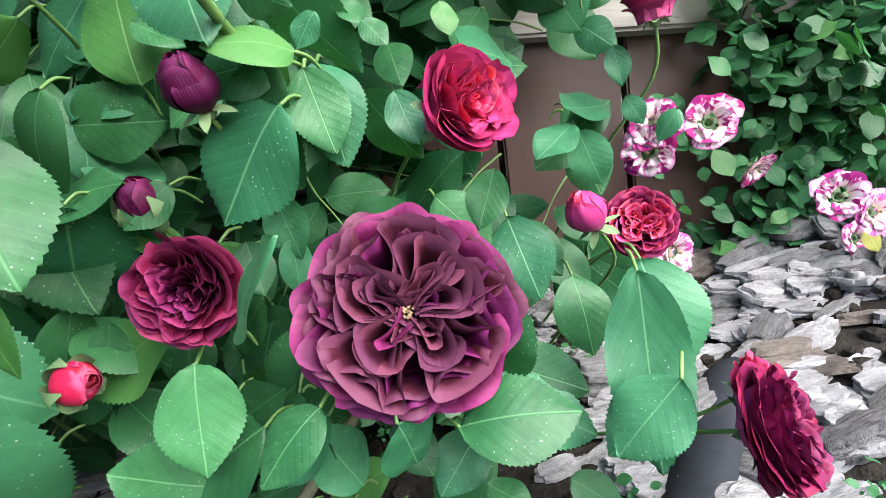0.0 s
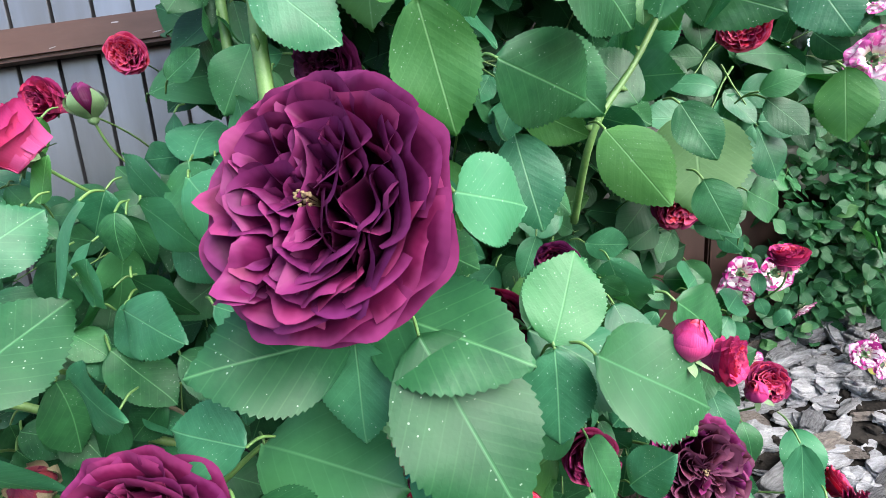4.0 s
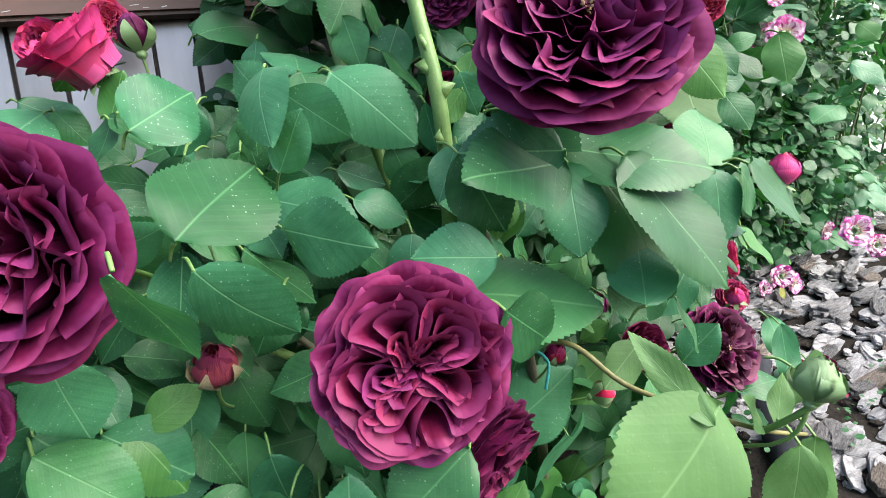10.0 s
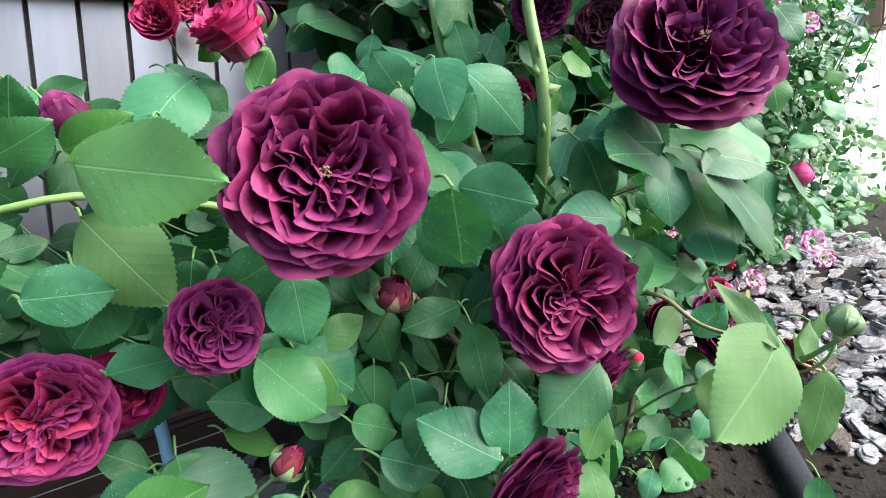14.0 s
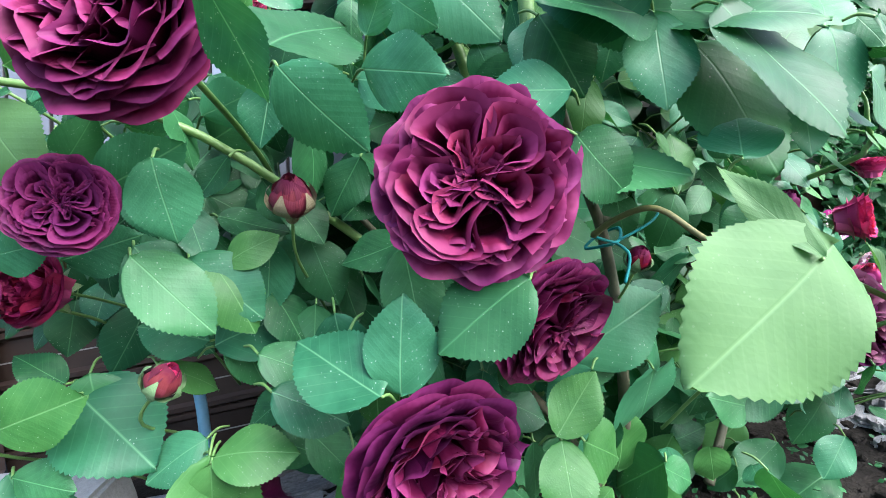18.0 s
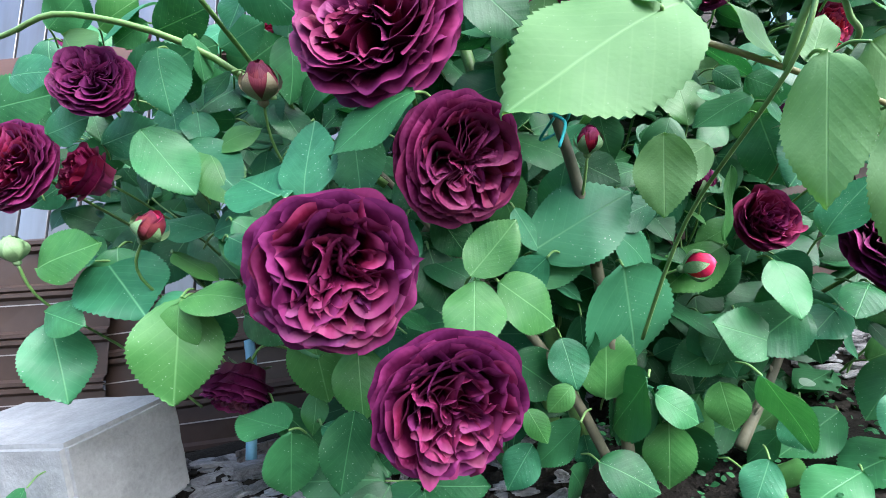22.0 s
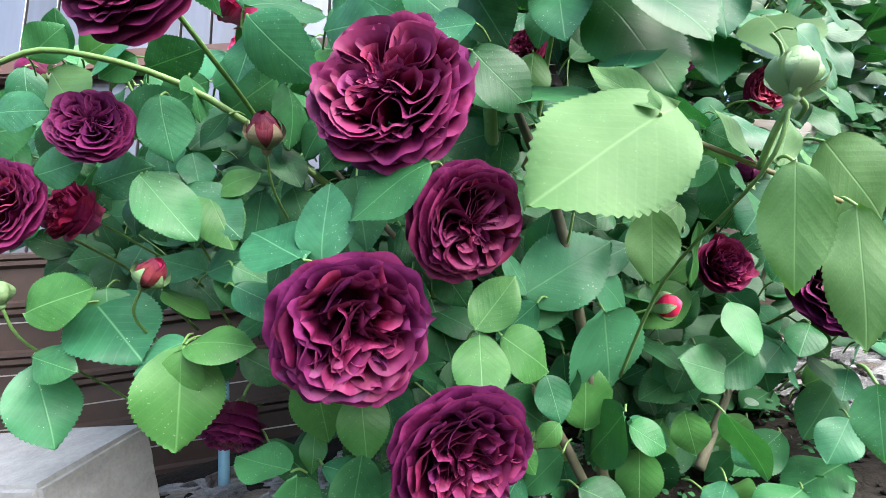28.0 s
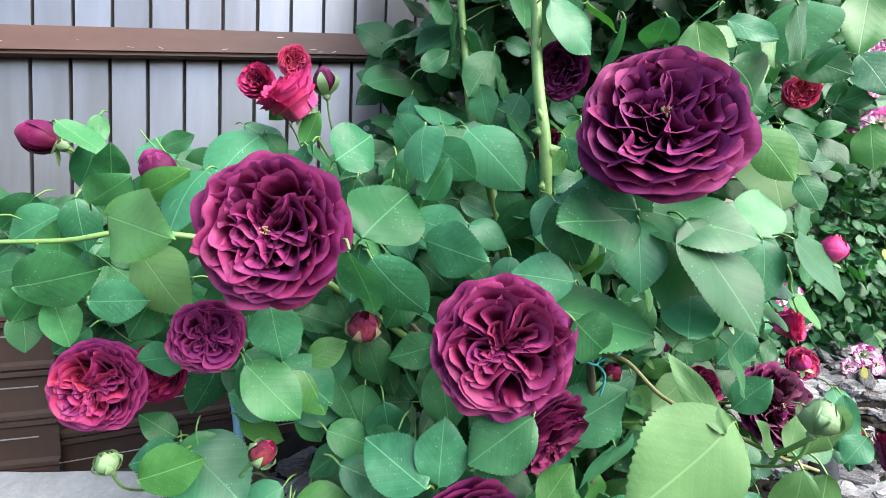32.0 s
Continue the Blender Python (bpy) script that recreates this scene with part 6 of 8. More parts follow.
blade(bush, (-0.076, 0.207, 0.509), (-0.065, 0.210, 0.463), (-0.55, -0.82, -0.19), LEAF_BLUE, 1, 0.90, (-0.077, 0.218, 0.515))
blade(bush, (-0.223, 0.037, 0.567), (-0.188, 0.004, 0.506), (0.16, -0.83, 0.54), LEAF_DARK, 0, 1.03, (-0.226, 0.051, 0.572))
blade(bush, (-0.246, 0.059, 0.575), (-0.182, 0.019, 0.562), (-0.26, -0.64, 0.73), LEAF, 0, 0.95, (-0.253, 0.073, 0.574))
blade(bush, (-0.206, 0.036, 0.622), (-0.166, 0.062, 0.612), (0.22, -0.93, 0.28), LEAF_BLUE, 1, 1.02, (-0.212, 0.050, 0.624))
blade(bush, (-0.170, 0.038, 0.558), (-0.154, 0.053, 0.594), (-0.06, -0.91, 0.41), LEAF, 3, 1.04, (-0.173, 0.046, 0.550))
blade(bush, (-0.157, 0.026, 0.558), (-0.101, 0.032, 0.527), (0.37, -0.79, 0.49), LEAF_DARK, 0, 1.01, (-0.164, 0.035, 0.560))
blade(bush, (-0.170, 0.036, 0.557), (-0.170, 0.025, 0.519), (-0.09, -0.95, 0.29), LEAF_BLUE, 3, 0.98, (-0.170, 0.048, 0.563))
blade(bush, (-0.300, 0.070, 0.505), (-0.236, 0.038, 0.504), (-0.26, -0.55, 0.80), LEAF, 3, 0.97, (-0.307, 0.084, 0.504))
blade(bush, (-0.095, 0.084, 0.555), (-0.056, 0.093, 0.526), (0.34, -0.93, 0.15), LEAF, 3, 0.97, (-0.101, 0.092, 0.558))
blade(bush, (-0.249, 0.138, 0.413), (-0.243, 0.119, 0.451), (-0.58, -0.77, -0.29), LEAF_BLUE, 0, 0.97, (-0.250, 0.154, 0.404))
blade(bush, (-0.145, 0.200, 0.424), (-0.184, 0.182, 0.459), (-0.02, -0.88, -0.48), LEAF_BLUE, 1, 0.91, (-0.140, 0.215, 0.417))
blade(bush, (-0.130, 0.180, 0.406), (-0.178, 0.172, 0.381), (-0.22, -0.73, 0.64), LEAF_FRESH, 3, 0.93, (-0.123, 0.193, 0.408))
blade(bush, (-0.089, 0.141, 0.405), (-0.074, 0.123, 0.438), (-0.91, -0.37, 0.19), LEAF_BLUE, 3, 1.00, (-0.091, 0.156, 0.396))
blade(bush, (-0.243, 0.191, 0.382), (-0.280, 0.182, 0.363), (-0.20, -0.68, 0.71), LEAF, 1, 0.98, (-0.236, 0.205, 0.384))
blade(bush, (-0.212, 0.171, 0.381), (-0.256, 0.161, 0.370), (0.10, -0.89, 0.44), LEAF, 3, 0.99, (-0.204, 0.185, 0.381))
blade(bush, (-0.122, 0.190, 0.362), (-0.143, 0.184, 0.329), (-0.21, -0.93, 0.31), LEAF, 1, 1.00, (-0.118, 0.204, 0.367))
blade(bush, (-0.095, 0.160, 0.363), (-0.136, 0.152, 0.340), (-0.14, -0.83, 0.54), LEAF, 3, 1.02, (-0.088, 0.173, 0.365))
blade(bush, (-0.053, 0.175, 0.378), (-0.038, 0.167, 0.352), (-0.30, -0.95, 0.10), LEAF_FRESH, 0, 0.99, (-0.056, 0.189, 0.383))
blade(bush, (-0.006, 0.181, 0.363), (-0.002, 0.162, 0.401), (-0.57, -0.76, -0.33), LEAF, 1, 0.92, (-0.006, 0.196, 0.354))
blade(bush, (-0.247, 0.137, 0.346), (-0.239, 0.130, 0.317), (0.04, -0.97, 0.25), LEAF_BLUE, 3, 1.01, (-0.249, 0.151, 0.352))
blade(bush, (-0.122, 0.209, 0.341), (-0.164, 0.200, 0.322), (-0.04, -0.87, 0.49), LEAF, 2, 0.96, (-0.115, 0.223, 0.342))
blade(bush, (-0.115, 0.160, 0.341), (-0.150, 0.145, 0.355), (0.43, -0.90, 0.12), LEAF, 3, 1.05, (-0.109, 0.175, 0.336))
blade(bush, (-0.023, 0.220, 0.328), (0.007, 0.205, 0.344), (-0.54, -0.79, 0.27), LEAF_FRESH, 4, 1.02, (-0.029, 0.235, 0.323))
blade(bush, (-0.012, 0.199, 0.331), (-0.044, 0.193, 0.295), (-0.30, -0.86, 0.41), LEAF, 4, 0.91, (-0.006, 0.212, 0.335))
blade(bush, (-0.220, 0.155, 0.309), (-0.218, 0.136, 0.352), (0.09, -0.90, -0.42), LEAF_FRESH, 3, 1.00, (-0.220, 0.171, 0.300))
blade(bush, (-0.114, 0.224, 0.285), (-0.168, 0.213, 0.274), (0.00, -0.72, 0.69), LEAF, 0, 0.91, (-0.106, 0.237, 0.284))
blade(bush, (-0.065, 0.231, 0.301), (-0.106, 0.222, 0.284), (-0.22, -0.50, 0.83), LEAF_FRESH, 3, 0.95, (-0.057, 0.245, 0.302))
blade(bush, (-0.061, 0.197, 0.295), (-0.106, 0.189, 0.270), (-0.24, -0.71, 0.66), LEAF, 2, 0.97, (-0.054, 0.211, 0.297))
blade(bush, (-0.036, 0.161, 0.312), (-0.059, 0.153, 0.286), (-0.21, -0.87, 0.45), LEAF_BLUE, 1, 1.05, (-0.031, 0.175, 0.316))
blade(bush, (-0.226, 0.155, 0.272), (-0.192, 0.145, 0.260), (-0.10, -0.87, 0.48), LEAF, 4, 1.03, (-0.234, 0.169, 0.273))
blade(bush, (-0.158, 0.222, 0.263), (-0.150, 0.203, 0.304), (-0.72, -0.67, -0.17), LEAF_FRESH, 1, 1.04, (-0.160, 0.237, 0.254))
blade(bush, (-0.143, 0.159, 0.269), (-0.119, 0.149, 0.256), (-0.04, -0.82, 0.58), LEAF_FRESH, 4, 0.96, (-0.149, 0.174, 0.271))
blade(bush, (-0.131, 0.149, 0.276), (-0.147, 0.141, 0.251), (-0.34, -0.82, 0.47), LEAF_BLUE, 1, 0.96, (-0.127, 0.163, 0.281))
blade(bush, (-0.079, 0.154, 0.269), (-0.117, 0.144, 0.256), (-0.12, -0.55, 0.83), LEAF, 1, 1.03, (-0.072, 0.168, 0.269))
blade(bush, (-0.032, 0.177, 0.279), (-0.082, 0.167, 0.267), (-0.10, -0.49, 0.87), LEAF, 1, 1.00, (-0.024, 0.191, 0.279))

# large single leaflets that stand out of the foliage
blade(bush, (-0.196, 0.206, 0.452), (-0.189, 0.195, 0.397), (0.339, -0.692, 0.637), LEAF_DARK, 0)
blade(bush, (-0.013, 0.170, 0.364), (0.033, 0.167, 0.347), (-0.318, -0.482, 0.816), LEAF_BLUE, 5)
blade(bush, (0.004, 0.206, 0.450), (-0.006, 0.198, 0.425), (0.037, -0.778, 0.628), LEAF_DARK, 2)
blade(bush, (-0.214, 0.054, 0.692), (-0.203, 0.049, 0.642), (-0.272, -0.658, 0.702), LEAF_FRESH, 2)
blade(bush, (-0.171, 0.094, 0.641), (-0.162, 0.078, 0.597), (-0.190, -0.879, 0.437), LEAF_BLUE, 0)
blade(bush, (-0.091, 0.139, 0.654), (-0.116, 0.138, 0.688), (-0.171, -0.801, 0.574), LEAF, 3)
blade(bush, (-0.220, 0.059, 0.499), (-0.201, 0.049, 0.481), (-0.271, -0.634, 0.724), LEAF, 2)
blade(bush, (-0.418, 0.062, 0.544), (-0.424, 0.054, 0.510), (-0.113, -0.815, 0.569), LEAF_BLUE, 2)
blade(bush, (-0.474, 0.111, 0.491), (-0.459, 0.095, 0.464), (0.259, -0.687, 0.679), LEAF_BLUE, 5)
blade(bush, (-0.414, 0.131, 0.473), (-0.399, 0.120, 0.437), (-0.134, -0.773, 0.620), LEAF_DARK, 4)
blade(bush, (-0.215, 0.031, 0.429), (-0.218, 0.030, 0.394), (-0.298, -0.920, 0.254), LEAF_YOUNG, 2)
blade(bush, (-0.193, 0.144, 0.313), (-0.165, 0.150, 0.296), (-0.301, -0.786, 0.540), LEAF, 0)
blade(bush, (-0.394, 0.092, 0.299), (-0.398, 0.107, 0.260), (0.488, -0.807, 0.332), LEAF, 0)
blade(bush, (-0.357, 0.080, 0.312), (-0.363, 0.080, 0.271), (0.336, -0.560, 0.757), LEAF_DARK, 2)
blade(bush, (-0.565, 0.116, 0.359), (-0.540, 0.112, 0.313), (0.491, -0.518, 0.700), LEAF_BLUE, 1)

# single leaflets of the outer layer of the bush
blade(bush, (-0.302, 0.079, 0.365), (-0.300, 0.077, 0.335), (0.276, -0.355, 0.893), LEAF_DARK, 0, 1.0, (-0.302, 0.088, 0.370))
blade(bush, (-0.042, 0.115, 0.716), (-0.074, 0.114, 0.698), (-0.992, -0.028, -0.123), LEAF_BLUE, 4, 1.0, (-0.034, 0.125, 0.718))
blade(bush, (-0.640, 0.149, 0.509), (-0.651, 0.140, 0.476), (0.801, -0.318, 0.508), LEAF, 3, 1.0, (-0.637, 0.163, 0.517))
blade(bush, (-0.289, 0.084, 0.581), (-0.304, 0.077, 0.554), (-0.126, -0.723, 0.680), LEAF_BLUE, 5, 1.0, (-0.285, 0.096, 0.586))
blade(bush, (-0.354, 0.219, 0.720), (-0.343, 0.209, 0.689), (-0.721, -0.688, 0.083), LEAF, 3, 1.0, (-0.358, 0.231, 0.726))
blade(bush, (-0.469, 0.134, 0.476), (-0.444, 0.129, 0.457), (-0.018, -0.061, 0.998), LEAF, 2, 1.0, (-0.475, 0.145, 0.480))
blade(bush, (-0.181, 0.210, 0.526), (-0.147, 0.212, 0.515), (0.207, -0.621, 0.756), LEAF, 5, 1.0, (-0.190, 0.220, 0.527))
blade(bush, (-0.237, 0.146, 0.296), (-0.266, 0.152, 0.270), (-0.489, -0.703, 0.516), LEAF_DARK, 2, 1.0, (-0.229, 0.153, 0.303))
blade(bush, (-0.385, 0.135, 0.614), (-0.386, 0.129, 0.588), (0.033, -0.994, -0.100), LEAF, 4, 1.0, (-0.384, 0.147, 0.619))
blade(bush, (-0.436, 0.130, 0.442), (-0.413, 0.120, 0.413), (0.412, -0.577, 0.705), LEAF, 3, 1.0, (-0.442, 0.143, 0.448))
blade(bush, (-0.277, 0.138, 0.467), (-0.289, 0.141, 0.431), (0.246, -0.246, 0.937), LEAF, 0, 1.0, (-0.273, 0.148, 0.475))
blade(bush, (-0.672, 0.198, 0.565), (-0.702, 0.205, 0.538), (0.696, -0.051, 0.716), LEAF_DARK, 2, 1.0, (-0.663, 0.207, 0.571))
blade(bush, (-0.443, 0.129, 0.362), (-0.412, 0.130, 0.349), (-0.055, -0.787, 0.615), LEAF, 1, 1.0, (-0.452, 0.141, 0.364))
blade(bush, (-0.411, 0.101, 0.533), (-0.399, 0.099, 0.493), (0.528, -0.313, 0.789), LEAF, 4, 1.0, (-0.415, 0.112, 0.543))
blade(bush, (-0.240, 0.092, 0.589), (-0.251, 0.094, 0.552), (-0.022, -0.539, 0.842), LEAF_BLUE, 2, 1.0, (-0.237, 0.102, 0.596))
blade(bush, (-0.437, 0.121, 0.506), (-0.420, 0.112, 0.481), (-0.533, -0.305, 0.789), LEAF, 0, 1.0, (-0.443, 0.134, 0.512))
blade(bush, (-0.368, 0.164, 0.609), (-0.397, 0.161, 0.642), (-0.760, -0.348, 0.549), LEAF_BLUE, 1, 1.0, (-0.359, 0.175, 0.599))
blade(bush, (-0.152, 0.163, 0.659), (-0.114, 0.151, 0.636), (-0.265, -0.939, -0.221), LEAF_FRESH, 5, 1.0, (-0.162, 0.177, 0.663))
blade(bush, (-0.313, 0.073, 0.345), (-0.339, 0.077, 0.366), (0.427, -0.204, 0.881), LEAF_DARK, 2, 1.0, (-0.305, 0.084, 0.338))
blade(bush, (-0.302, 0.174, 0.653), (-0.272, 0.170, 0.630), (0.405, -0.572, 0.713), LEAF, 3, 1.0, (-0.312, 0.185, 0.657))
blade(bush, (-0.182, 0.076, 0.715), (-0.194, 0.125, 0.705), (-0.121, -0.850, 0.512), LEAF, 3, 1.0, (-0.178, 0.076, 0.717))
blade(bush, (-0.363, 0.086, 0.465), (-0.355, 0.076, 0.419), (-0.100, -0.546, 0.832), LEAF, 2, 1.0, (-0.365, 0.100, 0.477))
blade(bush, (-0.533, 0.158, 0.582), (-0.526, 0.160, 0.549), (0.033, -0.980, 0.195), LEAF, 4, 1.0, (-0.535, 0.168, 0.589))
blade(bush, (-0.503, 0.140, 0.405), (-0.469, 0.144, 0.392), (0.359, -0.344, 0.868), LEAF_FRESH, 1, 1.0, (-0.512, 0.150, 0.407))
blade(bush, (-0.465, 0.136, 0.487), (-0.425, 0.132, 0.479), (0.508, -0.588, 0.629), LEAF, 2, 1.0, (-0.475, 0.149, 0.488))
blade(bush, (-0.450, 0.106, 0.516), (-0.467, 0.101, 0.494), (0.195, -0.682, 0.705), LEAF_DARK, 5, 1.0, (-0.445, 0.119, 0.521))
blade(bush, (-0.428, 0.136, 0.548), (-0.400, 0.128, 0.538), (0.148, -0.447, 0.882), LEAF, 4, 1.0, (-0.435, 0.149, 0.549))
blade(bush, (-0.357, 0.113, 0.470), (-0.397, 0.118, 0.459), (0.102, -0.750, 0.653), LEAF, 2, 1.0, (-0.346, 0.121, 0.472))
blade(bush, (-0.215, 0.192, 0.395), (-0.207, 0.183, 0.371), (0.627, -0.402, 0.667), LEAF_DARK, 0, 1.0, (-0.217, 0.205, 0.401))
blade(bush, (-0.365, 0.080, 0.429), (-0.336, 0.079, 0.400), (-0.242, -0.213, 0.947), LEAF_BLUE, 4, 1.0, (-0.373, 0.092, 0.436))
blade(bush, (-0.147, 0.209, 0.459), (-0.181, 0.203, 0.482), (0.620, -0.547, 0.562), LEAF_BLUE, 2, 1.0, (-0.137, 0.222, 0.451))
blade(bush, (-0.343, 0.210, 0.706), (-0.346, 0.198, 0.737), (-0.989, -0.148, -0.015), LEAF, 2, 1.0, (-0.342, 0.220, 0.695))
blade(bush, (-0.393, 0.159, 0.610), (-0.387, 0.164, 0.576), (-0.199, -0.765, 0.612), LEAF, 0, 1.0, (-0.395, 0.169, 0.618))
blade(bush, (-0.195, 0.176, 0.354), (-0.223, 0.179, 0.328), (-0.222, -0.234, 0.946), LEAF_DARK, 0, 1.0, (-0.187, 0.186, 0.360))
blade(bush, (-0.391, 0.067, 0.427), (-0.414, 0.072, 0.394), (-0.459, -0.689, 0.561), LEAF, 3, 1.0, (-0.384, 0.077, 0.435))
blade(bush, (-0.412, 0.129, 0.435), (-0.415, 0.121, 0.395), (-0.048, -0.695, 0.717), LEAF, 0, 1.0, (-0.411, 0.142, 0.445))
blade(bush, (-0.140, 0.183, 0.573), (-0.150, 0.178, 0.545), (0.355, -0.752, 0.556), LEAF_BLUE, 0, 1.0, (-0.136, 0.195, 0.579))
blade(bush, (-0.142, 0.168, 0.609), (-0.119, 0.160, 0.594), (-0.332, -0.447, 0.831), LEAF, 4, 1.0, (-0.148, 0.180, 0.612))
blade(bush, (-0.437, 0.096, 0.415), (-0.404, 0.100, 0.402), (-0.144, -0.738, 0.659), LEAF, 1, 1.0, (-0.446, 0.105, 0.418))
blade(bush, (-0.467, 0.142, 0.570), (-0.435, 0.133, 0.551), (0.112, -0.766, 0.633), LEAF, 3, 1.0, (-0.476, 0.155, 0.572))
blade(bush, (-0.155, 0.098, 0.327), (-0.128, 0.101, 0.296), (-0.179, 0.021, 0.984), LEAF, 1, 1.0, (-0.161, 0.111, 0.333))
blade(bush, (-0.208, 0.213, 0.464), (-0.178, 0.217, 0.439), (0.269, -0.407, 0.873), LEAF_BLUE, 0, 1.0, (-0.217, 0.223, 0.471))
blade(bush, (-0.620, 0.139, 0.520), (-0.615, 0.144, 0.488), (0.851, -0.477, 0.219), LEAF, 5, 1.0, (-0.621, 0.149, 0.527))
blade(bush, (-0.249, 0.134, 0.604), (-0.272, 0.129, 0.587), (0.089, -0.885, 0.458), LEAF_BLUE, 0, 1.0, (-0.243, 0.145, 0.606))
blade(bush, (-0.429, 0.146, 0.306), (-0.391, 0.139, 0.286), (0.658, -0.370, 0.656), LEAF, 1, 1.0, (-0.441, 0.161, 0.311))
blade(bush, (-0.249, 0.115, 0.561), (-0.253, 0.112, 0.525), (0.129, -0.660, 0.740), LEAF_FRESH, 1, 1.0, (-0.247, 0.128, 0.568))
blade(bush, (-0.161, 0.193, 0.387), (-0.185, 0.188, 0.357), (0.104, -0.114, 0.988), LEAF_DARK, 4, 1.0, (-0.155, 0.205, 0.394))
blade(bush, (-0.458, 0.132, 0.424), (-0.441, 0.134, 0.389), (0.305, -0.724, 0.619), LEAF, 0, 1.0, (-0.462, 0.141, 0.433))
blade(bush, (-0.527, 0.140, 0.477), (-0.527, 0.134, 0.445), (-0.260, -0.540, 0.800), LEAF_BLUE, 1, 1.0, (-0.527, 0.154, 0.485))
blade(bush, (-0.503, 0.219, 0.629), (-0.486, 0.213, 0.609), (-0.117, -0.875, 0.469), LEAF, 4, 1.0, (-0.508, 0.232, 0.632))
blade(bush, (-0.245, 0.106, 0.600), (-0.207, 0.093, 0.580), (0.044, -0.995, -0.094), LEAF_BLUE, 3, 1.0, (-0.255, 0.121, 0.603))
blade(bush, (-0.290, 0.126, 0.610), (-0.290, 0.120, 0.578), (-0.663, -0.115, 0.740), LEAF_BLUE, 5, 1.0, (-0.291, 0.137, 0.616))
blade(bush, (-0.427, 0.076, 0.401), (-0.391, 0.069, 0.389), (-0.013, -0.653, 0.758), LEAF_BLUE, 1, 1.0, (-0.438, 0.089, 0.402))
blade(bush, (-0.165, 0.208, 0.547), (-0.193, 0.201, 0.516), (0.365, -0.660, 0.656), LEAF_BLUE, 1, 1.0, (-0.158, 0.220, 0.553))
blade(bush, (-0.293, 0.154, 0.620), (-0.299, 0.151, 0.594), (0.175, -0.518, 0.837), LEAF_BLUE, 0, 1.0, (-0.292, 0.164, 0.624))
blade(bush, (-0.317, 0.163, 0.601), (-0.347, 0.157, 0.587), (-0.734, -0.170, 0.658), LEAF, 5, 1.0, (-0.307, 0.175, 0.602))
blade(bush, (-0.061, 0.127, 0.754), (-0.107, 0.094, 0.707), (-0.352, -0.400, 0.846), LEAF, 4, 1.0, (-0.053, 0.142, 0.761))
blade(bush, (-0.413, 0.138, 0.539), (-0.397, 0.133, 0.515), (0.178, -0.238, 0.955), LEAF_BLUE, 1, 1.0, (-0.417, 0.150, 0.544))
blade(bush, (-0.378, 0.211, 0.671), (-0.387, 0.209, 0.642), (-0.230, -0.499, 0.836), LEAF_BLUE, 1, 1.0, (-0.375, 0.222, 0.677))
blade(bush, (-0.337, 0.091, 0.436), (-0.317, 0.081, 0.411), (-0.371, -0.464, 0.804), LEAF, 1, 1.0, (-0.343, 0.105, 0.441))
blade(bush, (-0.092, 0.194, 0.537), (-0.122, 0.193, 0.572), (0.063, -0.131, 0.989), LEAF_BLUE, 5, 1.0, (-0.083, 0.205, 0.526))
blade(bush, (-0.194, 0.136, 0.533), (-0.183, 0.121, 0.495), (0.614, -0.629, 0.477), LEAF_FRESH, 5, 1.0, (-0.197, 0.150, 0.543))
blade(bush, (-0.313, 0.099, 0.537), (-0.322, 0.089, 0.504), (-0.213, -0.627, 0.750), LEAF_BLUE, 4, 1.0, (-0.312, 0.113, 0.544))
blade(bush, (-0.247, 0.145, 0.649), (-0.221, 0.135, 0.639), (-0.544, -0.566, 0.619), LEAF_FRESH, 3, 1.0, (-0.253, 0.159, 0.650))
blade(bush, (-0.256, 0.081, 0.593), (-0.286, 0.086, 0.571), (-0.540, -0.593, 0.597), LEAF_BLUE, 4, 1.0, (-0.247, 0.091, 0.597))
blade(bush, (-0.566, 0.125, 0.513), (-0.548, 0.120, 0.483), (0.368, -0.619, 0.694), LEAF, 5, 1.0, (-0.570, 0.137, 0.519))
blade(bush, (-0.110, 0.204, 0.427), (-0.136, 0.206, 0.412), (-0.033, -0.995, -0.091), LEAF_FRESH, 1, 1.0, (-0.103, 0.214, 0.429))
blade(bush, (-0.385, 0.112, 0.299), (-0.354, 0.113, 0.290), (0.358, -0.563, 0.745), LEAF_BLUE, 4, 1.0, (-0.392, 0.124, 0.299))
blade(bush, (-0.304, 0.186, 0.690), (-0.300, 0.177, 0.665), (0.362, -0.272, 0.892), LEAF, 0, 1.0, (-0.305, 0.200, 0.696))
blade(bush, (-0.348, 0.103, 0.541), (-0.318, 0.106, 0.512), (-0.265, -0.484, 0.834), LEAF, 5, 1.0, (-0.357, 0.113, 0.547))
blade(bush, (-0.147, 0.221, 0.522), (-0.147, 0.209, 0.488), (0.066, -0.607, 0.792), LEAF, 4, 1.0, (-0.147, 0.234, 0.531))
blade(bush, (-0.392, 0.105, 0.357), (-0.378, 0.105, 0.312), (0.374, -0.926, 0.048), LEAF_FRESH, 4, 1.0, (-0.396, 0.116, 0.368))
blade(bush, (-0.425, 0.120, 0.501), (-0.403, 0.114, 0.471), (0.080, -0.652, 0.754), LEAF, 0, 1.0, (-0.431, 0.132, 0.507))
blade(bush, (-0.371, 0.169, 0.616), (-0.372, 0.166, 0.590), (0.845, -0.147, 0.514), LEAF_DARK, 4, 1.0, (-0.371, 0.181, 0.622))
blade(bush, (-0.081, 0.221, 0.544), (-0.107, 0.216, 0.528), (0.333, -0.868, 0.369), LEAF, 3, 1.0, (-0.075, 0.233, 0.546))
